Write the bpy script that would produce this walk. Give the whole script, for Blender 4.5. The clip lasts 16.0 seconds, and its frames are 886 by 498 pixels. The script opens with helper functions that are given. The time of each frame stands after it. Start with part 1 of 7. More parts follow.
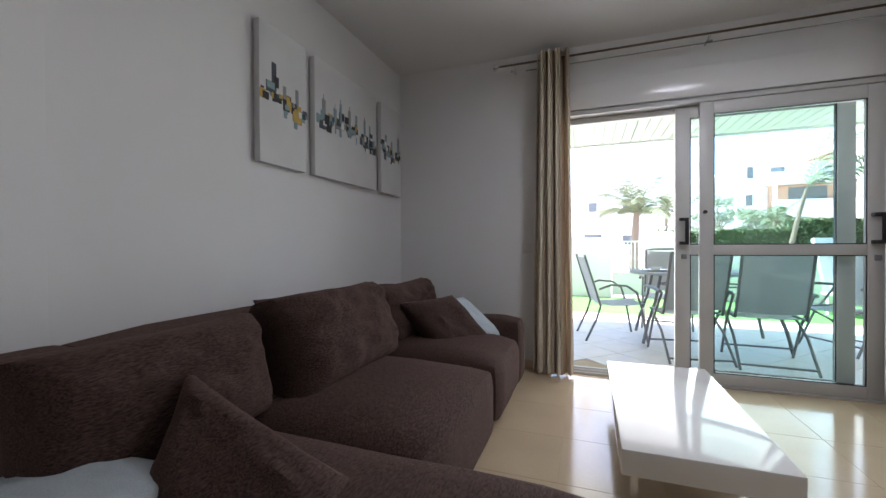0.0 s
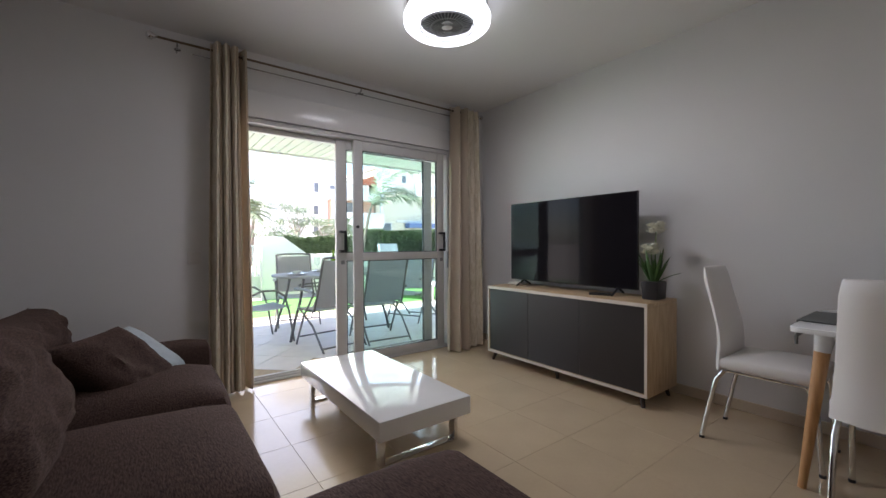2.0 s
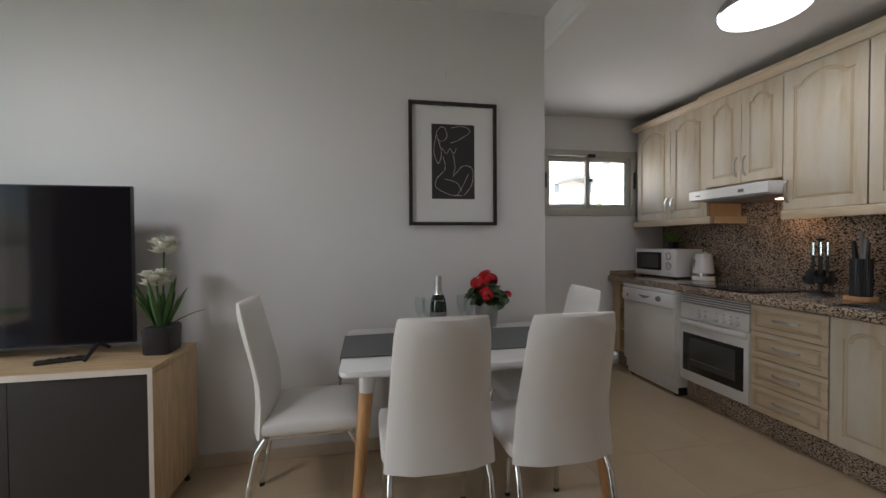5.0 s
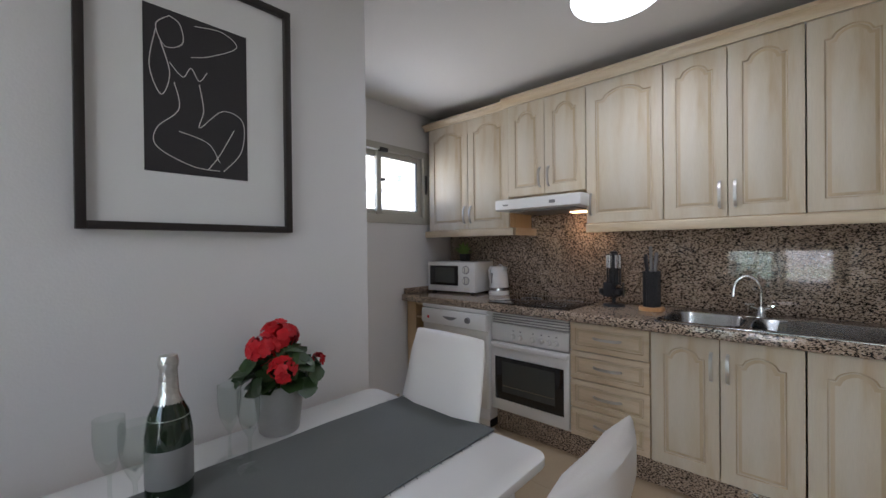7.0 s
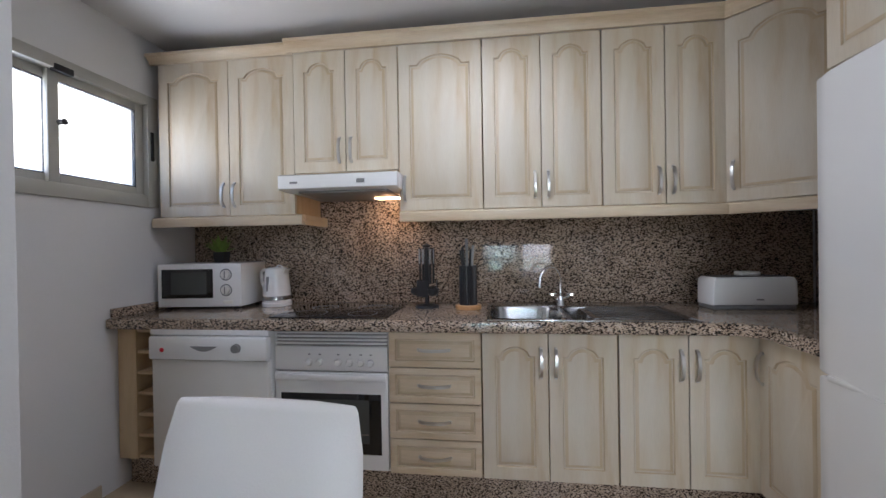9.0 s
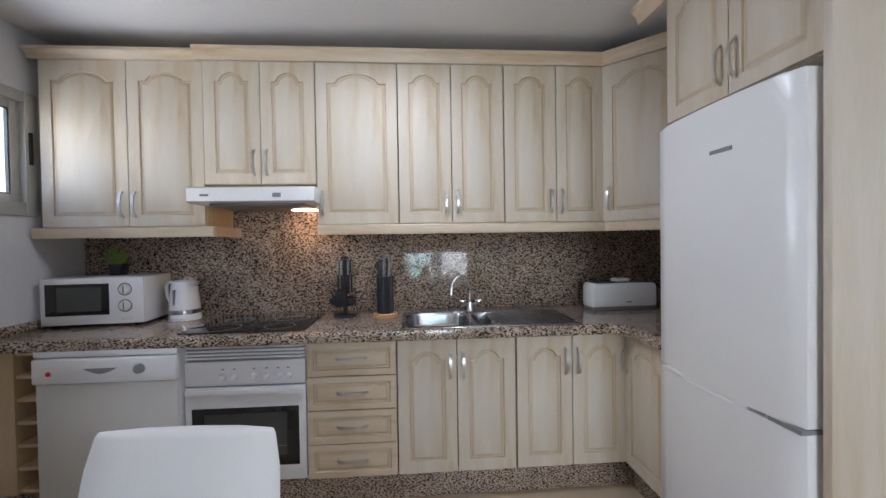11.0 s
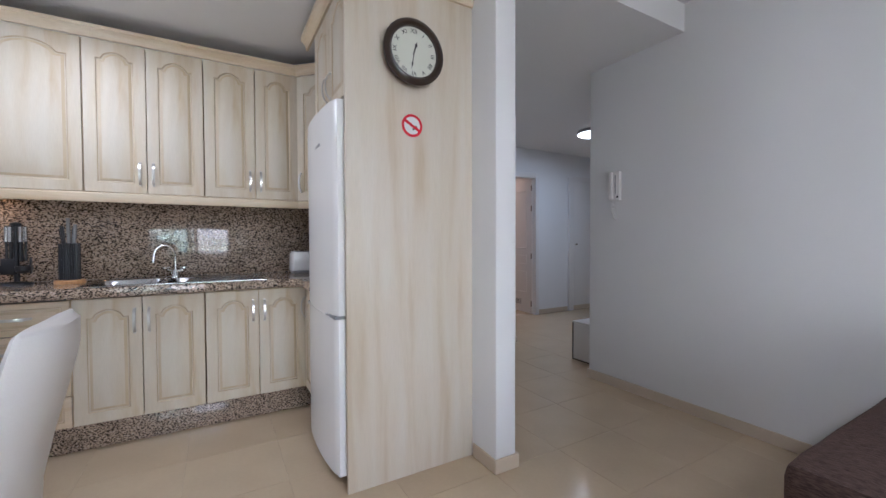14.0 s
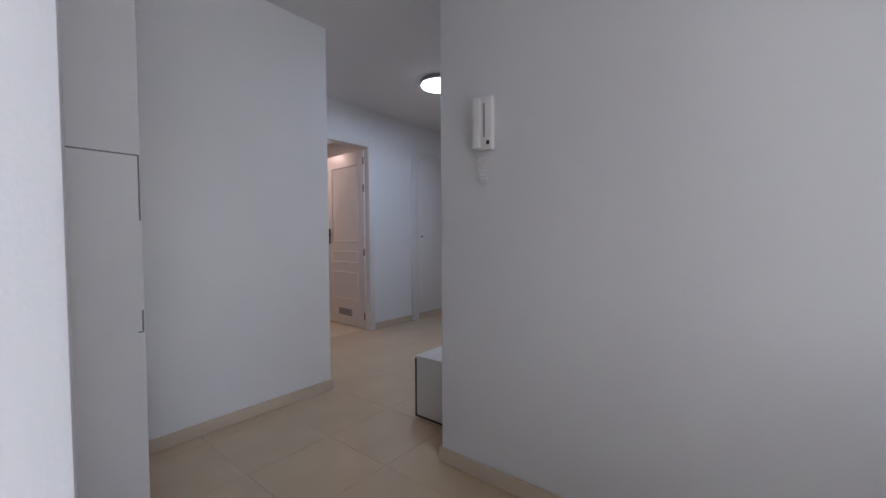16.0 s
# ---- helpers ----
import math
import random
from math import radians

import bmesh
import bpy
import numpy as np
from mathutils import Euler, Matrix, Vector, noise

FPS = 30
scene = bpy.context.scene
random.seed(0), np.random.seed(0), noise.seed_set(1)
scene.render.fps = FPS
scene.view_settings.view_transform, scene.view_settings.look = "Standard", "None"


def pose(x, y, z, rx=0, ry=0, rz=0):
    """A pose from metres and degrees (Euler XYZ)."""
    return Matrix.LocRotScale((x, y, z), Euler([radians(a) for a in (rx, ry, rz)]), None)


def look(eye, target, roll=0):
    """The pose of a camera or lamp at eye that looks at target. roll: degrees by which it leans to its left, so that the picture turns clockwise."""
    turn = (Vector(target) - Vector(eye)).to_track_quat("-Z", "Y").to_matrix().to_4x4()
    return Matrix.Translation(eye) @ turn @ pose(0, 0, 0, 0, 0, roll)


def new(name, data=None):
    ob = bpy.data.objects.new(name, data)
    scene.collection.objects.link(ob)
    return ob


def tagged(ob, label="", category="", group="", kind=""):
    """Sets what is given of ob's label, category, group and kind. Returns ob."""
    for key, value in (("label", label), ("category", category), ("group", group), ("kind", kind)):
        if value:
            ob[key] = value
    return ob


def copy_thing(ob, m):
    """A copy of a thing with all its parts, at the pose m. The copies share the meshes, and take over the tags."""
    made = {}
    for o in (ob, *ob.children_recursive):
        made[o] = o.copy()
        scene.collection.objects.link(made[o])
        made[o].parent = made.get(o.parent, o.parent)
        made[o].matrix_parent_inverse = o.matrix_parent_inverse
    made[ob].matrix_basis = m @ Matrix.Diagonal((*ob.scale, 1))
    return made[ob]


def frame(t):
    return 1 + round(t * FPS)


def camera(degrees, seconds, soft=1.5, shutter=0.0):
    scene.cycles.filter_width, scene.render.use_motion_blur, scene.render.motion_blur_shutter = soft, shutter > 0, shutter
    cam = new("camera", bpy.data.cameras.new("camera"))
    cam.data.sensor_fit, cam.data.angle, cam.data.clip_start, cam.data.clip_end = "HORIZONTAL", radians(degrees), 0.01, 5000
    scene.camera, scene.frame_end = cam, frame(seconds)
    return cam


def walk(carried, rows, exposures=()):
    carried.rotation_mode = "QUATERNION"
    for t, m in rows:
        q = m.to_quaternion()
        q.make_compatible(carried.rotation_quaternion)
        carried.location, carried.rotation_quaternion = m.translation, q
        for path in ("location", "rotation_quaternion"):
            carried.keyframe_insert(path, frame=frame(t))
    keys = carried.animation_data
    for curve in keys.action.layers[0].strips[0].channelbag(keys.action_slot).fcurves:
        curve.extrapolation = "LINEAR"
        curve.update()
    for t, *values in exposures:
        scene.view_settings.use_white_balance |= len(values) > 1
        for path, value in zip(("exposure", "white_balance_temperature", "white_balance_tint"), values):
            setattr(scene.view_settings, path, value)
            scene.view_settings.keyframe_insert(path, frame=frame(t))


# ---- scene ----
cam = camera(96.5, 16.0)
PATH = [
    (0, (0.465, 0.579, 1.008), (-0.222, 2.458, 0.99), -0.3),
    (0.5, (0.217, 0.483, 1.027), (0.009, 2.472, 1.014), -0.3),
    (1, (0.021, 0.428, 1.036), (0.305, 2.408, 1.029), -0.2),
    (1.5, (-0.164, 0.473, 1.061), (0.631, 2.308, 1.041), -0.2),
    (2, (-0.262, 0.541, 1.075), (0.933, 2.145, 1.051), -0.3),
    (2.5, (-0.346, 0.617, 1.067), (1.168, 1.923, 1.05), -0.2),
    (3, (-0.335, 0.709, 1.076), (1.389, 1.723, 1.059), -0.2),
    (3.5, (-0.234, 0.826, 1.102), (1.648, 1.502, 1.071), -0.3),
    (4, (-0.076, 0.914, 1.134), (1.898, 1.235, 1.095), -0.3),
    (4.5, (0.195, 0.928, 1.179), (2.194, 0.866, 1.133), -0.4),
    (5, (0.496, 0.918, 1.19), (2.461, 0.544, 1.152), -0.4),
    (5.2, (0.63, 0.927, 1.173), (2.56, 0.404, 1.154), -0.6),
    (7.3, (1.655, 0.732, 1.236), (2.843, -0.877, 1.22), -0.5),
    (7.5, (1.747, 0.695, 1.236), (2.811, -0.998, 1.218), -0.5),
    (8, (1.902, 0.583, 1.217), (2.693, -1.253, 1.198), -0.6),
    (8.5, (1.998, 0.473, 1.193), (2.504, -1.462, 1.176), -0.8),
    (9, (2.048, 0.373, 1.181), (2.289, -1.613, 1.171), -0.9),
    (9.5, (2.048, 0.29, 1.196), (2.089, -1.709, 1.171), -1.1),
    (9.7, (2.044, 0.266, 1.201), (2.04, -1.733, 1.17), -1.0),
    (11.8, (1.939, 0.843, 1.286), (1.732, -1.146, 1.255), -1.0),
    (12, (1.918, 0.94, 1.283), (1.68, -1.046, 1.26), -1.0),
    (12.5, (1.875, 1.154, 1.248), (1.468, -0.804, 1.226), -0.8),
    (13, (1.764, 1.289, 1.236), (1.202, -0.63, 1.191), -0.6),
    (13.5, (1.628, 1.336, 1.166), (0.865, -0.512, 1.119), -0.4),
    (14, (1.453, 1.262, 1.094), (0.46, -0.474, 1.048), -0.2),
    (14.5, (1.22, 1.063, 1.046), (-0.029, -0.498, 0.997), -0.1),
    (15, (0.949, 0.806, 1.03), (-0.44, -0.63, 0.963), -0.2),
    (15.5, (0.632, 0.511, 1.019), (-0.85, -0.83, 0.956), -0.1),
    (16, (0.278, 0.247, 1.033), (-1.281, -1.004, 0.964), -0.3),
]
walk(cam, [(t, look(eye, target, roll)) for t, eye, target, roll in PATH],
     exposures=[(0, 2.1, 6050, 18), (0.5, 1.98, 6080, 19), (1.5, 1.85, 6250, 21), (3, 1.74, 6250, 20), (4, 1.75, 6450, 17), (5, 1.98, 6350, 16), (7.5, 2.4, 5850, 17), (9.5, 2.74, 5680, 17), (12, 2.9, 5650, 17), (13, 2.98, 5650, 17), (14.5, 2.98, 5620, 20), (16, 3.02, 5720, 21)])

# ---- light ----
world = bpy.data.worlds.new("sky")
scene.world = world
world.use_nodes = True
wn = world.node_tree.nodes
sky = wn.new("ShaderNodeTexSky")
sky.sky_type = 'NISHITA'
sky.sun_disc = False
sky.sun_elevation = radians(62)
sky.sun_rotation = radians(75)
world.node_tree.links.new(sky.outputs[0], wn["Background"].inputs[0])
wn["Background"].inputs[1].default_value = 0.15
sun = new("sun", bpy.data.lights.new("sun", 'SUN'))
sun.data.energy = 5.0
sun.data.angle = radians(0.5)
sun.data.color = (1.0, 0.95, 0.87)
sun.matrix_world = look((0, 0, 0), (0.45, -0.12, -0.88))


def area_lamp(name, m, sx, sy, watts, color=(1, 1, 1), shape='RECTANGLE'):
    lamp = new(name, bpy.data.lights.new(name, 'AREA'))
    lamp.data.shape, lamp.data.size, lamp.data.size_y = shape, sx, sy
    lamp.data.energy, lamp.data.color = watts, color
    lamp.matrix_world = m
    return lamp


# daylight entering by the terrace door and the kitchen window
door_light = area_lamp("door_daylight", look((1.25, 4.02, 1.05), (0.7, 0, 1.0)), 1.95, 1.9, 6.0, (1.0, 0.965, 0.90))
door_light.data.spread = radians(135)
window_light = area_lamp("window_daylight", look((4.0, -1.16, 1.73), (1.0, -0.6, 2.7)), 0.8, 0.4, 0.6, (0.95, 0.98, 1.0))
window_light.data.spread = radians(120)
# ceiling lamps
kitchen_lamp = area_lamp("kitchen_lamp_light", look((2.115, -0.99, 2.27), (2.115, -0.99, 0)), 0.34, 0.34, 0.9, (0.93, 0.97, 1.0), 'DISK')
kitchen_lamp.data.spread = radians(165)
area_lamp("hall_lamp_light", look((-2.45, -1.95, 2.31), (-2.45, -1.95, 0)), 0.3, 0.3, 1.25, (0.74, 0.88, 1.0), 'DISK')
area_lamp("fan_lamp_light", look((1.23, 2.49, 2.385), (1.23, 2.49, 0)), 0.5, 0.5, 3.2, (0.97, 0.98, 1.0), 'DISK')
hood_spot = new("hood_bulb_light", bpy.data.lights.new("hood_bulb_light", 'POINT'))
hood_spot.data.energy, hood_spot.data.color, hood_spot.data.shadow_soft_size = 0.055, (1.0, 0.55, 0.25), 0.03
hood_spot.location = (2.615, -1.80, 1.44)

# ---- materials ----


def material(name, color, rough=0.5, metal=0.0, vary=0.0, scale=6.0, fine=0.0, fine_scale=120.0, bump=0.0, coat=0.0, spec=0.5, sheen=0.0, stretch=(1, 1, 1), emit=0.0, random=0.0):
    m = bpy.data.materials.new(name)
    m.use_nodes = True
    nt = m.node_tree
    b = nt.nodes["Principled BSDF"]
    b.inputs["Base Color"].default_value = (*color, 1)
    b.inputs["Roughness"].default_value = rough
    b.inputs["Metallic"].default_value = metal
    b.inputs["Coat Weight"].default_value = coat
    b.inputs["Specular IOR Level"].default_value = spec
    b.inputs["Sheen Weight"].default_value = sheen
    if emit:
        b.inputs["Emission Color"].default_value = (*color, 1)
        b.inputs["Emission Strength"].default_value = emit
    if vary or fine or bump or random:
        tc = nt.nodes.new("ShaderNodeTexCoord")
        mp = nt.nodes.new("ShaderNodeMapping")
        mp.inputs["Scale"].default_value = stretch
        nt.links.new(tc.outputs["Object"], mp.inputs[0])
        n1 = nt.nodes.new("ShaderNodeTexNoise")
        n1.inputs["Scale"].default_value, n1.inputs["Detail"].default_value = scale, 5
        n2 = nt.nodes.new("ShaderNodeTexNoise")
        n2.inputs["Scale"].default_value, n2.inputs["Detail"].default_value = fine_scale, 3
        nt.links.new(mp.outputs[0], n1.inputs["Vector"])
        nt.links.new(mp.outputs[0], n2.inputs["Vector"])
        value = nt.nodes.new("ShaderNodeMath")
        value.operation = 'MULTIPLY_ADD'
        nt.links.new(n1.outputs["Fac"], value.inputs[0])
        value.inputs[1].default_value, value.inputs[2].default_value = 2 * vary, 1 - vary
        v2 = nt.nodes.new("ShaderNodeMath")
        v2.operation = 'MULTIPLY_ADD'
        nt.links.new(n2.outputs["Fac"], v2.inputs[0])
        v2.inputs[1].default_value = 2 * fine
        nt.links.new(value.outputs[0], v2.inputs[2])
        v3 = nt.nodes.new("ShaderNodeMath")
        v3.operation = 'SUBTRACT'
        nt.links.new(v2.outputs[0], v3.inputs[0])
        v3.inputs[1].default_value = fine
        last = v3
        if random:
            oi = nt.nodes.new("ShaderNodeObjectInfo")
            v4 = nt.nodes.new("ShaderNodeMath")
            v4.operation = 'MULTIPLY_ADD'
            nt.links.new(oi.outputs["Random"], v4.inputs[0])
            v4.inputs[1].default_value = random
            nt.links.new(v3.outputs[0], v4.inputs[2])
            last = v4
        mul = nt.nodes.new("ShaderNodeVectorMath")
        mul.operation = 'SCALE'
        mul.inputs[0].default_value = color
        nt.links.new(last.outputs[0], mul.inputs["Scale"])
        nt.links.new(mul.outputs[0], b.inputs["Base Color"])
        if bump:
            bp = nt.nodes.new("ShaderNodeBump")
            bp.inputs["Strength"].default_value = bump
            bp.inputs["Distance"].default_value = 0.004
            nt.links.new(n2.outputs["Fac"], bp.inputs["Height"])
            nt.links.new(bp.outputs[0], b.inputs["Normal"])
    return m


def ramp_material(name, stops, rough=0.4, scale=8.0, detail=4.0, distort=0.0, stretch=(1, 1, 1), rotate=(0, 0, 0), bump=0.0, coat=0.0, second=None):
    """Noise through a colour ramp; second: (scale, stretch, strength) of a finer darkening grain."""
    m = bpy.data.materials.new(name)
    m.use_nodes = True
    nt = m.node_tree
    b = nt.nodes["Principled BSDF"]
    b.inputs["Roughness"].default_value, b.inputs["Coat Weight"].default_value = rough, coat
    tc = nt.nodes.new("ShaderNodeTexCoord")
    mp = nt.nodes.new("ShaderNodeMapping")
    mp.inputs["Scale"].default_value = stretch
    mp.inputs["Rotation"].default_value = rotate
    nt.links.new(tc.outputs["Object"], mp.inputs[0])
    n = nt.nodes.new("ShaderNodeTexNoise")
    n.inputs["Scale"].default_value, n.inputs["Detail"].default_value, n.inputs["Distortion"].default_value = scale, detail, distort
    nt.links.new(mp.outputs[0], n.inputs["Vector"])
    r = nt.nodes.new("ShaderNodeValToRGB")
    while len(r.color_ramp.elements) < len(stops):
        r.color_ramp.elements.new(0.5)
    for e, (p, c) in zip(r.color_ramp.elements, stops):
        e.position, e.color = p, (*c, 1)
    nt.links.new(n.outputs["Fac"], r.inputs[0])
    out = r.outputs[0]
    if second:
        s2, st2, amount = second
        mp2 = nt.nodes.new("ShaderNodeMapping")
        mp2.inputs["Scale"].default_value = st2
        nt.links.new(tc.outputs["Object"], mp2.inputs[0])
        n2 = nt.nodes.new("ShaderNodeTexNoise")
        n2.inputs["Scale"].default_value, n2.inputs["Detail"].default_value = s2, 4
        nt.links.new(mp2.outputs[0], n2.inputs["Vector"])
        mr = nt.nodes.new("ShaderNodeMapRange")
        mr.inputs["From Min"].default_value, mr.inputs["From Max"].default_value = 0.3, 0.7
        mr.inputs["To Min"].default_value, mr.inputs["To Max"].default_value = 1 - amount, 1 + amount * 0.5
        nt.links.new(n2.outputs["Fac"], mr.inputs[0])
        sc = nt.nodes.new("ShaderNodeVectorMath")
        sc.operation = 'SCALE'
        nt.links.new(out, sc.inputs[0])
        nt.links.new(mr.outputs[0], sc.inputs["Scale"])
        out = sc.outputs[0]
    nt.links.new(out, b.inputs["Base Color"])
    if bump:
        bp = nt.nodes.new("ShaderNodeBump")
        bp.inputs["Strength"].default_value, bp.inputs["Distance"].default_value = bump, 0.003
        nt.links.new(n.outputs["Fac"], bp.inputs["Height"])
        nt.links.new(bp.outputs[0], b.inputs["Normal"])
    return m


def glass_material(name, tint, ior=1.45, rough=0.0, gain=1.0):
    m = bpy.data.materials.new(name)
    m.use_nodes = True
    nt = m.node_tree
    nt.nodes.remove(nt.nodes["Principled BSDF"])
    tr = nt.nodes.new("ShaderNodeBsdfTransparent")
    tr.inputs[0].default_value = (*tint, 1)
    gl = nt.nodes.new("ShaderNodeBsdfGlossy")
    gl.inputs["Roughness"].default_value = rough
    lw = nt.nodes.new("ShaderNodeLayerWeight")
    lw.inputs[0].default_value = 0.5
    pw = nt.nodes.new("ShaderNodeMath")
    pw.operation = 'POWER'
    nt.links.new(lw.outputs["Facing"], pw.inputs[0])
    pw.inputs[1].default_value = 3.5
    fr = nt.nodes.new("ShaderNodeMath")
    fr.operation = 'MULTIPLY_ADD'
    nt.links.new(pw.outputs[0], fr.inputs[0])
    fr.inputs[1].default_value, fr.inputs[2].default_value = 0.55 * gain, 0.035 * gain
    mx = nt.nodes.new("ShaderNodeMixShader")
    nt.links.new(fr.outputs[0], mx.inputs[0])
    nt.links.new(tr.outputs[0], mx.inputs[1])
    nt.links.new(gl.outputs[0], mx.inputs[2])
    nt.links.new(mx.outputs[0], nt.nodes["Material Output"].inputs[0])
    return m


def cloth_material(name, color, scale=500, bump=0.5, translucent=0.0, fine=0.25, stretch=(1, 1, 1)):
    m = material(name, color, 0.9, vary=0.12, scale=5, fine=fine, fine_scale=scale, bump=bump, sheen=0.06, spec=0.1, stretch=stretch)
    if translucent:
        nt = m.node_tree
        b = nt.nodes["Principled BSDF"]
        tl = nt.nodes.new("ShaderNodeBsdfTranslucent")
        tl.inputs[0].default_value = (*color, 1)
        mx = nt.nodes.new("ShaderNodeMixShader")
        mx.inputs[0].default_value = translucent
        nt.links.new(b.outputs[0], mx.inputs[1])
        nt.links.new(tl.outputs[0], mx.inputs[2])
        nt.links.new(mx.outputs[0], nt.nodes["Material Output"].inputs[0])
    return m


M_WALL = material("wall_paint", (0.755, 0.75, 0.745), 0.75, vary=0.05, scale=1.3, fine=0.02, fine_scale=180, bump=0.12, spec=0.3)
M_CEIL = material("ceiling_paint", (0.74, 0.73, 0.715), 0.85, vary=0.04, scale=1.1, fine=0.02, fine_scale=150, bump=0.1, spec=0.2)
M_TILE = material("cream_floor_tile", (0.51, 0.40, 0.268), 0.14, vary=0.10, scale=3.5, fine=0.04, fine_scale=60, bump=0.015, random=0.015)
M_GROUT = material("floor_grout", (0.45, 0.355, 0.24), 0.8, vary=0.2, scale=20)
M_SKIRT = material("skirting_tile", (0.56, 0.46, 0.345), 0.3, vary=0.1, scale=6, fine=0.05)
M_BROWN = cloth_material("brown_chenille", (0.066, 0.042, 0.035), 75, 1.0, fine=1.35, stretch=(2.6, 0.7, 3.6))
M_BROWN.node_tree.nodes["Principled BSDF"].inputs["Sheen Weight"].default_value = 0.14
M_BROWN.node_tree.nodes["Principled BSDF"].inputs["Sheen Tint"].default_value = (0.75, 0.50, 0.42, 1)
M_BLUE = cloth_material("pale_blue_cushion_cloth", (0.50, 0.56, 0.60), 300, 0.3)
M_LACQ = material("white_gloss_lacquer", (0.80, 0.80, 0.79), 0.11, vary=0.02, scale=3, coat=0.6)
M_CHROME = material("chrome", (0.72, 0.72, 0.72), 0.12, 1.0, vary=0.03, scale=12)
M_STEEL = material("brushed_steel", (0.46, 0.46, 0.46), 0.2, 1.0, vary=0.06, scale=20, fine=0.1, fine_scale=200, stretch=(1, 12, 12))
M_NICKEL = material("satin_nickel", (0.58, 0.56, 0.53), 0.36, 1.0, vary=0.05, scale=30)
M_ALU = material("white_aluminium", (0.56, 0.55, 0.53), 0.35, 0.0, vary=0.04, scale=9)
M_ALUGREY = material("beige_aluminium", (0.47, 0.46, 0.41), 0.4, vary=0.05, scale=9)
M_RUBBER = material("black_plastic", (0.015, 0.015, 0.016), 0.4, vary=0.1, scale=25)
M_GLASS = glass_material("window_glass", (0.91, 0.985, 0.975))
M_CLEAR = glass_material("clear_glass", (0.96, 0.98, 0.97))
M_CURTAIN = cloth_material("beige_curtain_cloth", (0.64, 0.545, 0.43), 350, 0.3, 0.35, 0.1)
M_CURTAIN2 = ramp_material("cream_patterned_curtain", [(0.40, (0.60, 0.52, 0.39)), (0.56, (0.70, 0.63, 0.51))], 0.9, 34, 4, 1.2, (1, 1, 0.25), bump=0.3)
M_SCREEN = material("tv_screen_glass", (0.008, 0.007, 0.009), 0.06, vary=0.02, scale=2, spec=0.11)
M_OAK = ramp_material("oak_veneer", [(0.3, (0.46, 0.31, 0.17)), (0.7, (0.62, 0.46, 0.28))], 0.45, 5, 6, 0.4, (9, 1, 9), second=(60, (8, 0.6, 8), 0.12))
M_OAKV = ramp_material("oak_veneer_upright", [(0.3, (0.46, 0.31, 0.17)), (0.7, (0.62, 0.46, 0.28))], 0.45, 5, 6, 0.4, (9, 9, 1), second=(60, (8, 8, 0.6), 0.12))
M_GREYDOOR = material("anthracite_lacquer", (0.034, 0.029, 0.027), 0.36, vary=0.06, scale=5, fine=0.04, spec=0.3)
M_PALEEDGE = material("pale_edge_band", (0.62, 0.55, 0.47), 0.45, vary=0.06, scale=20)
M_LEATHER = material("white_leatherette", (0.74, 0.71, 0.68), 0.42, vary=0.03, scale=4, fine=0.03, fine_scale=320, bump=0.12)
M_TABLETOP = material("white_tabletop", (0.80, 0.80, 0.79), 0.25, vary=0.02, scale=5)
M_BEECH = ramp_material("beech_wood", [(0.3, (0.46, 0.23, 0.09)), (0.7, (0.60, 0.34, 0.15))], 0.4, 8, 5, 0.3, (10, 10, 1))
M_RUNNER = cloth_material("slate_table_runner", (0.15, 0.16, 0.155), 420, 0.6)
M_BLACKFRAME = material("black_wood_frame", (0.022, 0.018, 0.016), 0.35, vary=0.15, scale=14, fine=0.1)
M_MAT = material("mount_board", (0.72, 0.72, 0.71), 0.8, vary=0.02, scale=6, fine=0.02)
M_PRINT = material("charcoal_print", (0.030, 0.028, 0.030), 0.6, vary=0.2, scale=9, fine=0.1)
M_CHALK = material("chalk_line", (0.60, 0.58, 0.55), 0.8, vary=0.1, scale=30)
M_CANVAS = material("painted_canvas", (0.66, 0.66, 0.655), 0.75, vary=0.10, scale=4, fine=0.05, fine_scale=260, bump=0.2)
M_PAINTS = [material("oil_paint_" + n, c, 0.55, vary=0.25, scale=22, fine=0.15, bump=0.4) for n, c in (
    ("slate", (0.06, 0.075, 0.09)), ("teal", (0.22, 0.33, 0.36)), ("ochre", (0.50, 0.34, 0.08)), ("black", (0.025, 0.022, 0.022)), ("white", (0.72, 0.72, 0.70)), ("grey", (0.26, 0.28, 0.28)))]
M_KWOOD = ramp_material("limed_maple", [(0.28, (0.52, 0.40, 0.25)), (0.45, (0.60, 0.52, 0.395)), (0.7, (0.635, 0.575, 0.47))], 0.55, 3.0, 4, 0.4, (4, 4, 0.6), second=(40, (9, 9, 0.5), 0.05))
# Yellower maple for groove slopes, darkened to paint in their shadow lines.
M_KGROOVE = ramp_material("maple_groove_shade", [(0.3, (0.50, 0.385, 0.235)), (0.7, (0.58, 0.48, 0.345))], 0.5, 4.0, 4, 0.4, (4, 4, 0.6))
# Lit copy of the limed maple: the end panel's light put into colour.
M_KPANEL = ramp_material("limed_maple_lit", [(0.28, (0.56, 0.455, 0.325)), (0.46, (0.63, 0.55, 0.44)), (0.7, (0.66, 0.60, 0.51))], 0.5, 2.6, 4, 0.4, (5, 5, 0.4), second=(40, (9, 9, 0.4), 0.05))
M_SHUTTER = material("white_shutter_board", (0.74, 0.73, 0.715), 0.16, vary=0.03, scale=3)
M_KEDGE = ramp_material("maple_edge", [(0.3, (0.55, 0.38, 0.20)), (0.7, (0.66, 0.51, 0.31))], 0.5, 3.0, 4, 0.4, (4, 4, 0.6), second=(40, (9, 9, 0.5), 0.06))
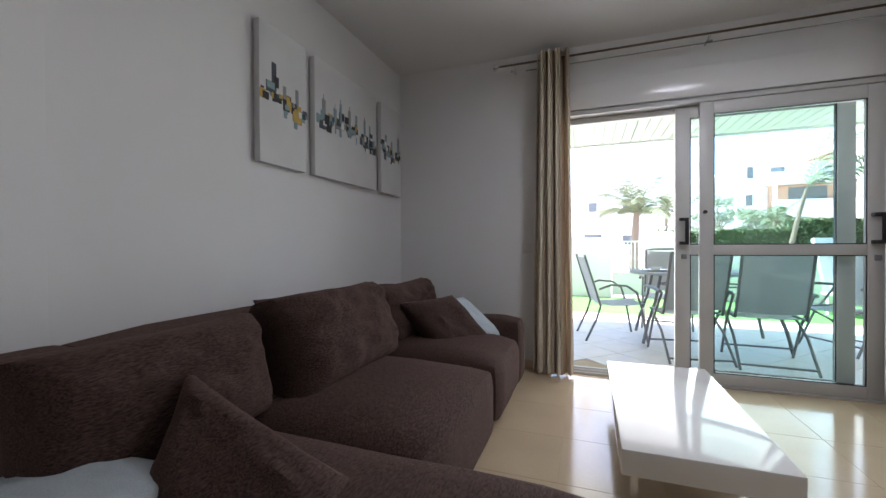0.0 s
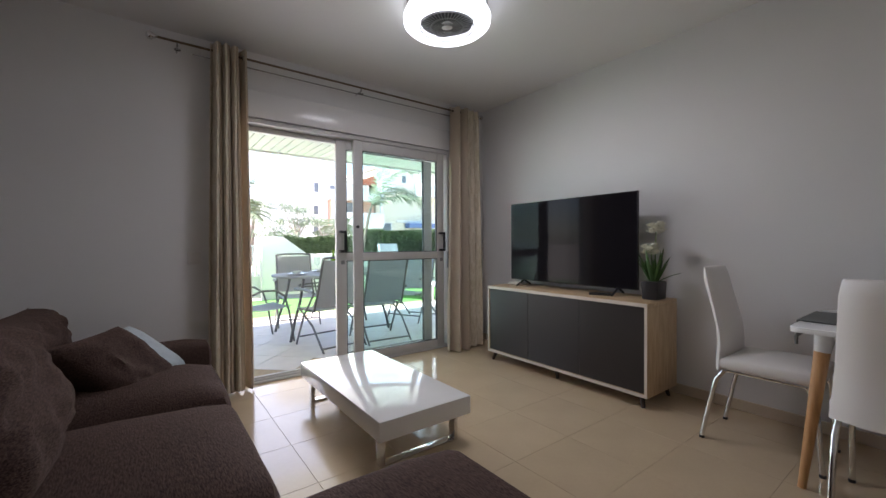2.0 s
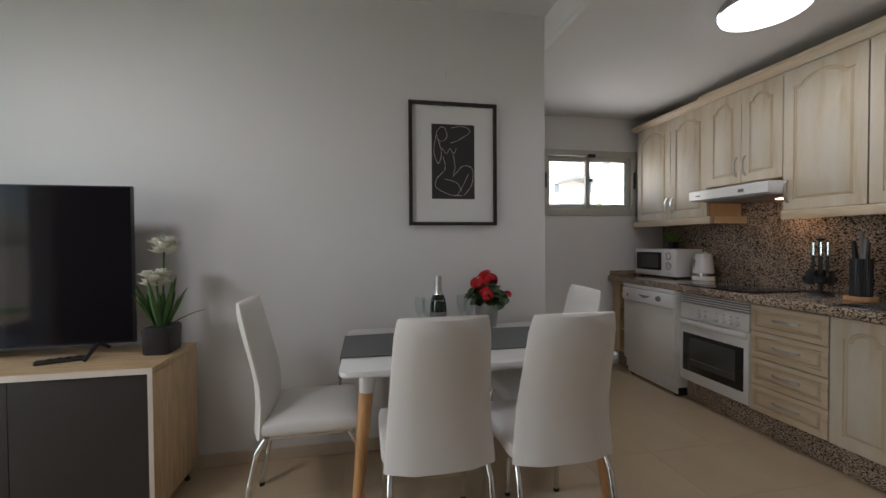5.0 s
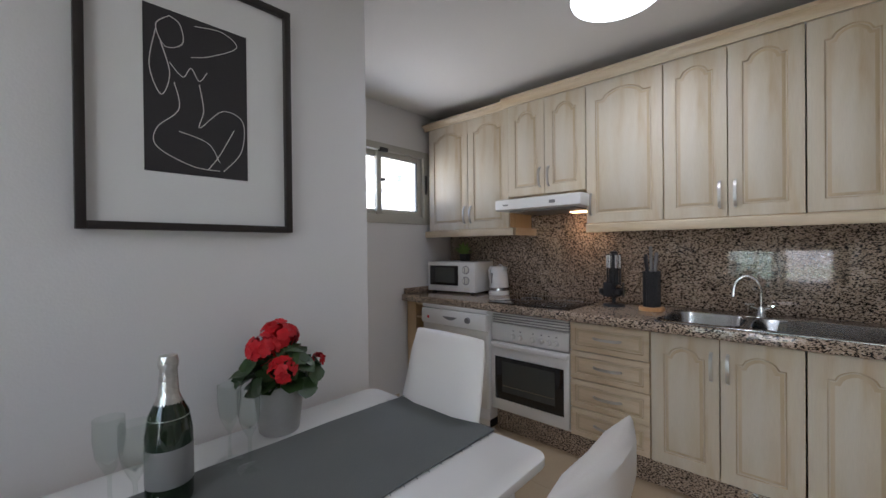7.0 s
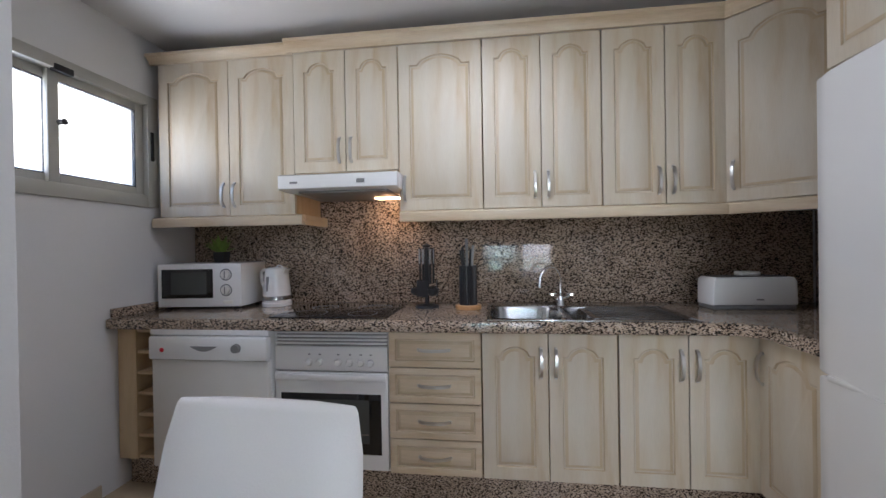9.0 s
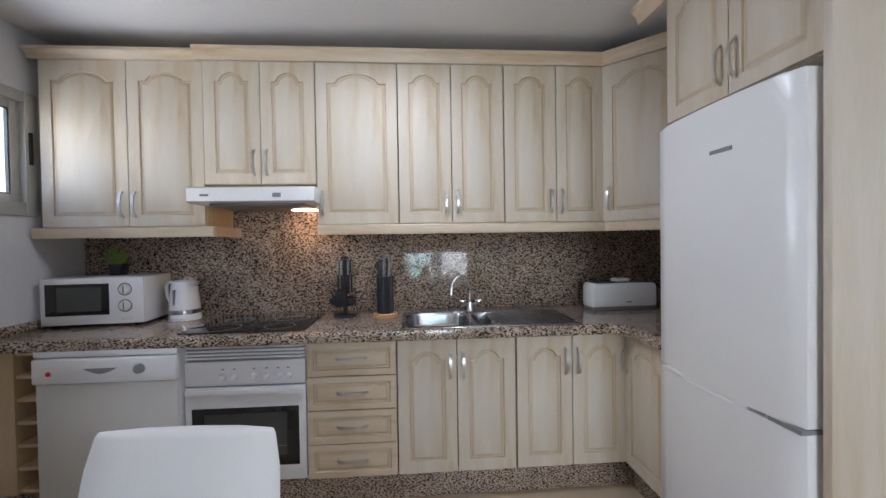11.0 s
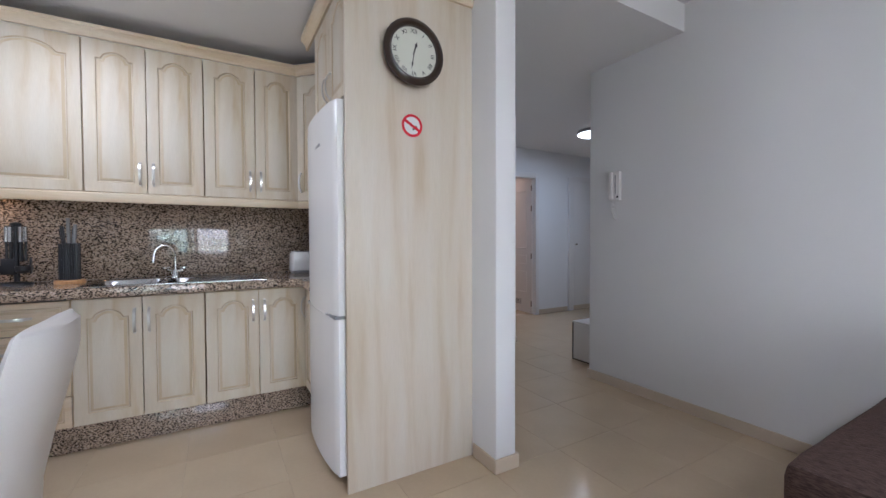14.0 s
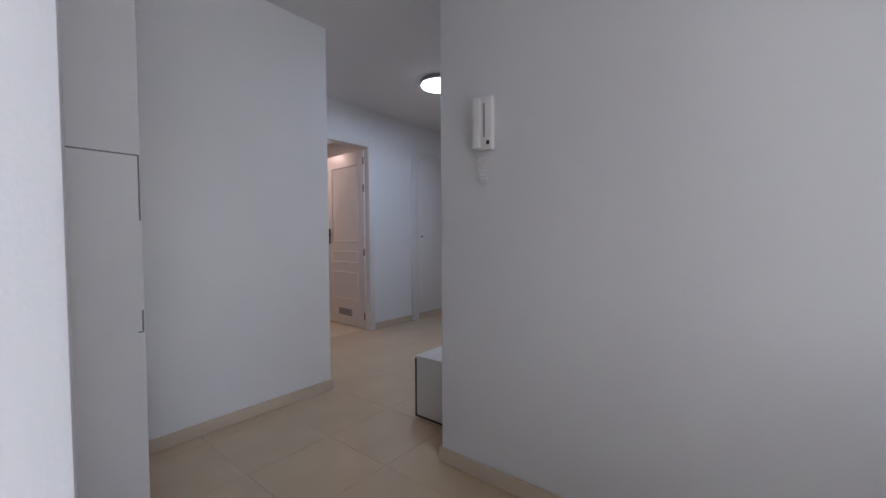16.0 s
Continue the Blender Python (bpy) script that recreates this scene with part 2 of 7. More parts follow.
M_KWOODH = ramp_material("limed_maple_level", [(0.28, (0.56, 0.42, 0.26)), (0.5, (0.65, 0.53, 0.37)), (0.72, (0.69, 0.60, 0.46))], 0.5, 3.2, 5, 0.5, (0.7, 0.7, 5), second=(40, (0.5, 0.5, 9), 0.08))
M_GRANITE = ramp_material("speckled_granite", [(0.38, (0.014, 0.012, 0.011)), (0.45, (0.040, 0.030, 0.026)), (0.47, (0.37, 0.28, 0.20)), (0.58, (0.50, 0.39, 0.295)), (0.72, (0.60, 0.51, 0.44))], 0.055, 112, 2.6, 0.2, (1.0, 1.0, 1.7), (0, radians(35), 0), second=(9, (1, 1, 1), 0.22))
M_ENAMEL = material("white_enamel", (0.79, 0.785, 0.77), 0.22, vary=0.02, scale=4)
M_OFFWHITE = material("cream_white_plastic", (0.70, 0.68, 0.63), 0.35, vary=0.03, scale=6)
M_DARKGLASS = material("black_oven_glass", (0.012, 0.012, 0.012), 0.06, vary=0.05, scale=3, spec=0.6)
M_GREYGLASS = material("grey_window_glass", (0.06, 0.065, 0.06), 0.08, vary=0.2, scale=5, spec=0.6)
M_HOB = material("ceramic_hob", (0.012, 0.012, 0.013), 0.05, vary=0.2, scale=30, spec=0.6)
M_GREY = material("mid_grey_plastic", (0.22, 0.22, 0.22), 0.45, vary=0.05, scale=15)
M_RED = material("red_enamel", (0.66, 0.010, 0.03), 0.4, vary=0.1, scale=20)
M_CLOCKWOOD = material("dark_walnut", (0.035, 0.022, 0.015), 0.3, vary=0.3, scale=12, fine=0.15)
M_DIAL = material("aged_dial", (0.62, 0.63, 0.54), 0.5, vary=0.08, scale=8)
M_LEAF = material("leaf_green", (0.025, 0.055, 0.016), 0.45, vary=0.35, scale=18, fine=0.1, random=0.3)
M_PLANT = material("fresh_blade_green", (0.05, 0.12, 0.03), 0.45, vary=0.3, scale=20)
M_BRIGHTLEAF = material("bright_leaf_green", (0.17, 0.27, 0.05), 0.5, vary=0.3, scale=30)
M_WHITEPETAL = material("white_petal", (0.78, 0.77, 0.66), 0.6, vary=0.08, scale=40)
M_REDPETAL = material("red_petal", (0.62, 0.010, 0.018), 0.6, vary=0.35, scale=40)
M_CONCRETE = material("grey_pot", (0.40, 0.40, 0.385), 0.7, vary=0.08, scale=12, fine=0.05)
M_DARKPOT = material("black_pot", (0.02, 0.02, 0.022), 0.35, vary=0.2, scale=20)
M_BOTTLE = material("dark_green_bottle", (0.010, 0.022, 0.010), 0.06, vary=0.1, scale=8, spec=0.7)
M_FOIL = material("silver_foil", (0.62, 0.62, 0.60), 0.32, 1.0, vary=0.15, scale=40, fine=0.2, bump=0.5)
M_LAMP = material("lamp_diffuser", (0.92, 0.97, 1.0), 0.4, emit=0.7)
M_BULB = material("warm_bulb", (1.0, 0.62, 0.30), 0.4, emit=2.5)
M_DOORWHITE = material("white_door_paint", (0.72, 0.70, 0.68), 0.4, vary=0.03, scale=4)
M_BRASS = material("aged_bronze", (0.16, 0.12, 0.08), 0.35, 1.0, vary=0.2, scale=20)
M_BEDBLUE = cloth_material("teal_bedspread", (0.03, 0.14, 0.20), 200, 0.4)
M_TERRACE = material("terrace_tile", (0.72, 0.67, 0.62), 0.4, vary=0.14, scale=5, fine=0.06, random=0.08)
M_RENDERWALL = material("white_render", (0.80, 0.79, 0.77), 0.85, vary=0.06, scale=2, fine=0.05, bump=0.3)
M_CREAMWALL = material("cream_render", (0.76, 0.69, 0.55), 0.85, vary=0.08, scale=1.2, fine=0.04, bump=0.2)
M_PINKWALL = material("pink_render", (0.66, 0.40, 0.29), 0.85, vary=0.08, scale=1.2, fine=0.04, bump=0.2)
M_BLUEAWN = cloth_material("faded_blue_awning", (0.16, 0.22, 0.38), 60, 0.2)
M_TURF = material("artificial_turf", (0.10, 0.26, 0.06), 0.9, vary=0.2, scale=8, fine=0.35, fine_scale=260, bump=1.0)
M_GROUND = material("dry_ground", (0.46, 0.41, 0.34), 0.95, vary=0.2, scale=0.8, fine=0.2)
M_SLING = material("grey_sling_mesh", (0.46, 0.475, 0.48), 0.75, vary=0.06, scale=6, fine=0.3, fine_scale=420, bump=0.5)
M_DARKMETAL = material("anthracite_tube", (0.19, 0.185, 0.18), 0.4, 0.4, vary=0.1, scale=18)
M_HEDGE = material("hedge_leaf", (0.10, 0.155, 0.06), 0.7, vary=0.4, scale=9, random=0.0)
M_TREELEAF = material("grey_green_leaf", (0.20, 0.25, 0.15), 0.6, vary=0.3, scale=6)
M_PALM = material("palm_frond", (0.17, 0.22, 0.12), 0.55, vary=0.3, scale=5)
M_TRUNK = material("palm_trunk", (0.26, 0.21, 0.16), 0.9, vary=0.25, scale=10, fine=0.2, bump=1.0, stretch=(1, 1, 6))
M_SOFFIT = material("white_soffit_slat", (0.80, 0.80, 0.79), 0.5, vary=0.05, scale=4)
M_ROOFTILE = material("terracotta_roof", (0.42, 0.13, 0.07), 0.85, vary=0.2, scale=5)
M_WINDARK = material("far_window", (0.16, 0.18, 0.20), 0.15, vary=0.2, scale=2)
M_SKYPANE = material("pale_blue_pane", (0.26, 0.36, 0.44), 0.15, vary=0.15, scale=2)
M_GREENTABLE = material("green_bottle_glass", (0.22, 0.36, 0.03), 0.1, vary=0.1, scale=6)

# ---- mesh helpers ----


def box(bm, x0, x1, y0, y1, z0, z1, bevel=0.0, seg=2):
    v = [bm.verts.new(p) for p in ((x0, y0, z0), (x1, y0, z0), (x1, y1, z0), (x0, y1, z0), (x0, y0, z1), (x1, y0, z1), (x1, y1, z1), (x0, y1, z1))]
    f = [bm.faces.new([v[i] for i in q]) for q in ((3, 2, 1, 0), (4, 5, 6, 7), (0, 1, 5, 4), (1, 2, 6, 5), (2, 3, 7, 6), (3, 0, 4, 7))]
    if bevel:
        edges = list({e for q in f for e in q.edges})
        bmesh.ops.bevel(bm, geom=edges, offset=bevel, segments=seg, profile=0.5, affect='EDGES')
    return bm


def boxes(*rows, bevel=0.0, seg=2):
    bm = bmesh.new()
    for r in rows:
        box(bm, *r, bevel=bevel, seg=seg)
    return bm


def tube(bm, pts, r, seg=10, closed=False):
    """A round bar along points; r: one radius or one for each point."""
    pts = [Vector(p) for p in pts]
    rs = r if isinstance(r, (list, tuple)) else [r] * len(pts)
    n = len(pts)
    rings = []
    up = None
    for i, p in enumerate(pts):
        a = pts[i - 1] if (i or closed) else p
        b = pts[(i + 1) % n] if (i < n - 1 or closed) else p
        d = (b - a).normalized()
        if up is None:
            up = d.orthogonal().normalized()
        else:
            up = (up - d * up.dot(d)).normalized()
        side = d.cross(up)
        rings.append([bm.verts.new(p + (up * math.cos(k * 2 * math.pi / seg) + side * math.sin(k * 2 * math.pi / seg)) * rs[i]) for k in range(seg)])
    pairs = list(zip(rings, rings[1:])) + ([(rings[-1], rings[0])] if closed else [])
    for a, b in pairs:
        for k in range(seg):
            bm.faces.new((a[k], a[(k + 1) % seg], b[(k + 1) % seg], b[k]))
    if not closed:
        bm.faces.new(list(reversed(rings[0])))
        bm.faces.new(rings[-1])
    return bm


def lathe(bm, profile, seg=28, cx=0.0, cy=0.0, cz=0.0):
    rings = []
    for r, z in profile:
        if r < 1e-5:
            rings.append([bm.verts.new((cx, cy, cz + z))])
        else:
            rings.append([bm.verts.new((cx + r * math.cos(k * 2 * math.pi / seg), cy + r * math.sin(k * 2 * math.pi / seg), cz + z)) for k in range(seg)])
    for a, b in zip(rings, rings[1:]):
        for k in range(seg):
            j = (k + 1) % seg
            if len(a) == 1 and len(b) > 1:
                bm.faces.new((a[0], b[j], b[k]))
            elif len(b) == 1 and len(a) > 1:
                bm.faces.new((a[k], a[j], b[0]))
            elif len(a) > 1:
                bm.faces.new((a[k], a[j], b[j], b[k]))
    return bm


def prism(bm, outline, depth, axis='y', bevel=0.0):
    """An outline of (u, v) drawn out by depth = (a, b) along an axis: y gives (x, z), x gives (y, z), z gives (x, y)."""
    a, b = depth

    def put(u, v, w):
        return {'y': (u, w, v), 'x': (w, u, v), 'z': (u, v, w)}[axis]
    lo = [bm.verts.new(put(u, v, a)) for u, v in outline]
    hi = [bm.verts.new(put(u, v, b)) for u, v in outline]
    faces = [bm.faces.new(lo), bm.faces.new(list(reversed(hi)))]
    n = len(outline)
    for i in range(n):
        faces.append(bm.faces.new((lo[i], hi[i], hi[(i + 1) % n], lo[(i + 1) % n])))
    if bevel:
        edges = [e for e in set(faces[0].edges) | set(faces[1].edges)]
        bmesh.ops.bevel(bm, geom=edges, offset=bevel, segments=2, profile=0.5, affect='EDGES')
    return bm


def pillow(bm, w, h, t, m=None, n=14, puff=0.55, seed=0):
    """A stuffed cushion in the xz plane, thick along y, middle of its base edge at the origin."""
    m = m or Matrix.Identity(4)
    grid = {}
    for s in (1, -1):
        for i in range(n + 1):
            for j in range(n + 1):
                u, v = 2 * i / n - 1, 2 * j / n - 1
                e = max(0.0, (1 - u ** 4) * (1 - v ** 4)) ** puff
                edge = i in (0, n) or j in (0, n)
                if edge and s < 0:
                    continue
                pull = 1 - 0.07 * (1 - abs(v)) * (abs(u) > 0.9) - 0.0
                wob = noise.noise(Vector((u * 1.6 + seed * 7.1, v * 1.6, s * 3.0 + seed))) * 0.12
                fold = noise.noise(Vector((u * 5 + seed, v * 4, s * 2.0))) * 0.07 + noise.noise(Vector((u * 11 + seed, v * 3 + u * 4, s * 5.0))) * 0.03
                p = Vector((u * w / 2 * (1 - 0.06 * (1 - v * v) * abs(u) ** 3), s * t / 2 * e * (1 + wob) + fold * t * e, h / 2 + v * h / 2 * (1 - 0.06 * (1 - u * u) * abs(v) ** 3)))
                grid[s, i, j] = bm.verts.new(m @ p)
    for s in (1, -1):
        for i in range(n):
            for j in range(n):
                q = [grid.get((s, a, b)) or grid[1, a, b] for a, b in ((i, j), (i + 1, j), (i + 1, j + 1), (i, j + 1))]
                bm.faces.new(q if s < 0 else list(reversed(q)))
    return bm


def thicken(bm, t):
    """Gives a sheet a back and a rim."""
    bm.normal_update()
    faces = bm.faces[:]
    rim = [e for e in bm.edges if len(e.link_faces) == 1]
    twin = {v: bm.verts.new(v.co - v.normal * t) for v in bm.verts[:]}
    for f in faces:
        bm.faces.new([twin[v] for v in reversed(f.verts)])
    for e in rim:
        a, b = e.verts
        bm.faces.new((a, b, twin[b], twin[a]))
    return bm


def finish(name, bm, mat, angle=38):
    bmesh.ops.recalc_face_normals(bm, faces=bm.faces)
    me = bpy.data.meshes.new(name)
    bm.to_mesh(me)
    bm.free()
    for p in me.polygons:
        p.use_smooth = True
    me.set_sharp_from_angle(angle=radians(angle))
    me.materials.append(mat)
    return me


def part(name, bm, mat, parent=None, label="", angle=38):
    ob = new(name, finish(name, bm, mat, angle))
    if parent is not None:
        ob.parent = parent
    if label:
        ob["label"] = label
    return ob


def thing(name, m, label, category, group="", kind=""):
    ob = new(name)
    ob.empty_display_size = 0.1
    ob.matrix_world = m
    return tagged(ob, label, category, group, kind)


def single(name, bm, mat, label, category, m=None, group="", kind="", angle=38):
    ob = part(name, bm, mat, None, "", angle)
    if m is not None:
        ob.matrix_world = m
    return tagged(ob, label, category, group, kind)


def setting(name, bm, mat, label="", category="", angle=38):
    return tagged(part(name, bm, mat, None, "", angle), label or name.replace("_", " "), category, "", "structure")


# ---- the plan ----
X_SOFA, X_COM, X_TV, X_WIN = -1.15, -1.105, 2.78, 3.92     # faces of the walls across
Y_DOOR, Y_STEP, Y_BACK, Y_HALLN, Y_HALLS = 3.87, -0.16, -1.95, -0.875, -3.06
Z_LIV, Z_LOW = 2.56, 2.39

# floor: a grout bed with cream tiles on it
bm = boxes((-6.5, 4.05, -6.5, 3.985, -0.12, -0.0016))
floor = setting("floor", bm, M_GROUT, "polished cream ceramic tile floor", "floor")

# walls
setting("wall_sofa", boxes((X_SOFA - 0.15, X_SOFA, 1.31, Y_DOOR + 0.2, 0, 2.7)), M_WALL, "plain white plaster wall behind the sofa", "wall")
bm = boxes((X_COM - 0.2, X_COM, Y_HALLN, 1.31, 0, 2.7), bevel=0.006)
setting("wall_intercom", bm, M_WALL, "plain white plaster wall with the intercom", "wall")
setting("wall_television", boxes((X_TV, X_TV + 0.15, Y_STEP, Y_DOOR + 0.2, 0, 2.7), bevel=0.006), M_WALL, "plain white plaster wall behind the television", "wall")
setting("wall_kitchen_return", boxes((X_TV + 0.15, X_WIN + 0.2, Y_STEP, Y_STEP + 0.15, 0, 2.7)), M_WALL, "white wall closing the kitchen recess", "wall")
DX0, DX1, DZ = 0.15, 2.29, 2.045          # terrace door opening
bm = boxes((X_SOFA, DX0, Y_DOOR, Y_DOOR + 0.2, 0, 2.7), (DX1, X_TV, Y_DOOR, Y_DOOR + 0.2, 0, 2.7), (DX0, DX1, Y_DOOR, Y_DOOR + 0.2, DZ, 2.7))
setting("wall_terrace", bm, M_WALL, "white wall with the wide terrace door opening", "wall")
WY0, WY1, WZ0, WZ1 = -1.645, -0.67, 1.428, 2.032   # kitchen window opening
bm = boxes((X_WIN, X_WIN + 0.2, Y_BACK - 0.15, WY0, 0, 2.7), (X_WIN, X_WIN + 0.2, WY1, Y_STEP, 0, 2.7), (X_WIN, X_WIN + 0.2, WY0, WY1, 0, WZ0), (X_WIN, X_WIN + 0.2, WY0, WY1, WZ1, 2.7))
setting("wall_window", bm, M_WALL, "white kitchen wall with a small sliding window", "wall")
setting("wall_back", boxes((0.2, X_WIN, Y_BACK - 0.15, Y_BACK, 0, 2.7), (-1.305, 0.2, Y_BACK - 0.15, Y_BACK - 0.05, 0, 2.7), bevel=0.005), M_WALL, "white wall behind the kitchen units and hall", "wall")
setting("wall_divider", boxes((0.215, 0.335, Y_BACK, -0.20, 0, Z_LOW), bevel=0.012), M_WALL, "white wall end between kitchen and hall", "wall")
setting("wall_meter_niche", boxes((-0.072, 0.214, Y_BACK - 0.05, -1.15, 0, Z_LOW), bevel=0.006), M_WALL, "white boxed-out wall with the meter cover", "wall")
setting("wall_hall_corner", boxes((-1.305, -1.225, Y_HALLS - 1.5, Y_BACK - 0.15, 0, 2.7)), M_WALL, "white hall wall beyond the corner", "wall")
setting("wall_hall_north", boxes((-6.4, X_COM - 0.2, Y_HALLN, Y_HALLN + 0.15, 0, 2.7)), M_WALL, "white hall wall behind the low cabinet", "wall")
HD0, HD1 = -2.56, -1.80                   # hall doorway to the warm room
BD0, BD1 = -5.0, -4.06                    # doorway to the bedroom
bm = boxes((HD1, -1.305, Y_HALLS - 0.12, Y_HALLS, 0, 2.7), (BD1, HD0, Y_HALLS - 0.12, Y_HALLS, 0, 2.7), (-6.4, BD0, Y_HALLS - 0.12, Y_HALLS, 0, 2.7), (HD0, HD1, Y_HALLS - 0.12, Y_HALLS, 1.98, 2.7), (BD0, BD1, Y_HALLS - 0.12, Y_HALLS, 2.0, 2.7))
setting("wall_hall_far", bm, M_WALL, "white wall at the end of the hall", "wall")
setting("wall_hall_west", boxes((-6.5, -6.4, -6.4, Y_HALLN + 0.15, 0, 2.7)), M_WALL, "white wall closing hall and bedroom", "wall")
setting("wall_bedroom_far", boxes((-6.4, -1.2, -6.5, -6.4, 0, 2.7)), M_WALL, "white bedroom wall", "wall")
setting("wall_room_between", boxes((-3.4, -3.28, -6.4, Y_HALLS - 0.12, 0, 2.7)), M_WALL, "white wall between the two back rooms", "wall")
setting("wall_room_east", boxes((-1.225, -1.1, -6.4, Y_HALLS - 1.5, 0, 2.7)), M_WALL, "white wall closing the back room", "wall")
# ceilings
setting("ceiling", boxes((X_SOFA - 0.15, X_TV + 0.15, Y_STEP, Y_DOOR + 0.2, Z_LIV, Z_LIV + 0.15)), M_CEIL, "white living room ceiling", "ceiling")
setting("ceiling_kitchen", boxes((0.27, X_WIN + 0.2, -2.1, Y_STEP - 0.002, 2.35, Z_LOW - 0.001)), M_CEIL, "lower white ceiling over the kitchen", "ceiling")
setting("ceiling_low", boxes((-6.5, X_WIN + 0.2, -6.5, Y_STEP, Z_LOW, Z_LIV + 0.15)), M_CEIL, "lower white ceiling over kitchen and hall", "ceiling")

# ---- trim: skirting, door casings, terrace door, kitchen window ----
SK = 0.068


def skirting(name, *rows):
    bm = bmesh.new()
    for x0, x1, y0, y1 in rows:
        box(bm, x0, x1, y0, y1, 0.0, SK, bevel=0.003, seg=1)
    return setting(name, bm, M_SKIRT, "low beige ceramic skirting along the wall", "baseboard")


skirting("baseboard_intercom", (X_COM, X_COM + 0.011, Y_HALLN - 0.011, 1.31))
skirting("baseboard_intercom_end", (X_COM - 0.2, X_COM, Y_HALLN - 0.011, Y_HALLN))
skirting("baseboard_sofa", (X_SOFA, X_SOFA + 0.011, 1.32, Y_DOOR))
skirting("baseboard_television", (X_TV - 0.011, X_TV, Y_STEP, Y_DOOR))
skirting("baseboard_terrace", (X_SOFA + 0.012, DX0 - 0.01, Y_DOOR - 0.011, Y_DOOR), (DX1 + 0.01, X_TV - 0.012, Y_DOOR - 0.011, Y_DOOR))
skirting("baseboard_window", (X_WIN - 0.011, X_WIN, -1.30, Y_STEP))
skirting("baseboard_back", (-1.305, -0.084, Y_BACK - 0.05, Y_BACK - 0.039), (-0.083, -0.072, Y_BACK - 0.05, -1.139), (-0.072, 0.202, -1.15, -1.139))
skirting("baseboard_divider", (0.203, 0.214, -1.139, -0.2), (0.203, 0.346, -0.2, -0.189), (0.336, 0.346, -0.38, -0.2))
skirting("baseboard_hall", (-1.316, -1.305, Y_HALLS, Y_BACK - 0.039), (-3.22, HD0 - 0.07, Y_HALLS, Y_HALLS + 0.011), (BD1 + 0.02, -3.33, Y_HALLS, Y_HALLS + 0.011))

# roller blind box over the terrace door
setting("blind_box", boxes((DX0 - 0.03, DX1 + 0.012, Y_DOOR - 0.036, Y_DOOR, DZ + 0.012, 2.262), bevel=0.005), M_SHUTTER, "white roller shutter box cover above the door", "trim")


def pane_leaf(name, x0, x1, y, z0, z1, stile, label, handles):
    """A sliding leaf: two stiles, three rails, two panes, with pull handles."""
    leaf = thing(name, pose(0, 0, 0), label, "sliding door", "terrace door leaves")
    t = 0.019
    for a, b in ((x0, x0 + stile), (x1 - stile, x1)):
        part("stile", boxes((a, b, y - t, y + t, z0, z1), bevel=0.004), M_ALU, leaf)
    for a, b in ((z0, z0 + 0.075), (0.932, 1.002), (z1 - 0.085, z1)):
        part("rail", boxes((x0 + stile, x1 - stile, y - t + 0.002, y + t - 0.002, a, b), bevel=0.003), M_ALU, leaf)
    for a, b in ((z0 + 0.075, 0.932), (1.002, z1 - 0.085)):
        g = part("pane", boxes((x0 + stile, x1 - stile, y - 0.003, y + 0.003, a, b)), M_GLASS, leaf, "faintly green window glass")
        g.visible_shadow = False
        bm = boxes((x0 + stile, x1 - stile, y - 0.012, y + 0.012, a, a + 0.007), (x0 + stile, x1 - stile, y - 0.012, y + 0.012, b - 0.007, b), (x0 + stile, x0 + stile + 0.007, y - 0.012, y + 0.012, a, b), (x1 - stile - 0.007, x1 - stile, y - 0.012, y + 0.012, a, b))
        part("gasket", bm, M_RUBBER, leaf, "black rubber glazing gasket")
    for hx in handles:
        bm = bmesh.new()
        box(bm, hx - 0.007, hx + 0.017, y - t - 0.046, y - t - 0.034, 1.005, 1.20, bevel=0.003)
        box(bm, hx - 0.042, hx + 0.017, y - t - 0.04, y - t, 1.005, 1.028, bevel=0.003)
        box(bm, hx - 0.042, hx + 0.017, y - t - 0.04, y - t, 1.178, 1.20, bevel=0.003)
        part("handle", bm, M_RUBBER, leaf, "black pull handle")
        part("lock", boxes((hx - 0.025, hx + 0.01, y - t - 0.012, y - t, 0.90, 0.935), bevel=0.004), M_GREY, leaf, "small grey lock body")
    return leaf


frame_door = thing("door_1", pose(0, 0, 0), "white aluminium frame of the terrace sliding door", "door frame", kind="structure")
FY0, FY1 = Y_DOOR - 0.03, Y_DOOR + 0.115
part("jamb", boxes((DX1 - 0.035, DX1, FY0, FY1, 0, DZ), bevel=0.003), M_ALU, frame_door)
part("jamb", boxes((DX0, DX0 + 0.035, FY0, FY1, 0, DZ), bevel=0.003), M_ALU, frame_door)
part("head", boxes((DX0 + 0.035, DX1 - 0.035, FY0 + 0.002, FY1, DZ - 0.03, DZ), bevel=0.003), M_ALU, frame_door)
part("head_groove", boxes((DX0 + 0.035, DX1 - 0.035, Y_DOOR + 0.06, FY1 - 0.01, DZ - 0.075, DZ - 0.031), bevel=0.003), M_ALU, frame_door)
bm = boxes((DX0 + 0.035, DX1 - 0.035, FY0, FY1 + 0.02, 0.0, 0.014), (DX0 + 0.035, DX1 - 0.035, FY0 + 0.022, FY0 + 0.028, 0.0, 0.03), (DX0 + 0.035, DX1 - 0.035, Y_DOOR + 0.055, Y_DOOR + 0.061, 0.0, 0.03), bevel=0.002)
part("track", bm, M_ALU, frame_door, "sill track of the sliding door")
pane_leaf("sliding_door_leaf", 1.215, 2.215, 3.868, 0.018, 2.012, 0.085, "white aluminium sliding glass leaf on the inner track", (2.185,))
pane_leaf("sliding_door_leaf", 1.072, 2.10, 3.925, 0.018, 2.012, 0.095, "white aluminium sliding glass leaf on the outer track", (1.135,))
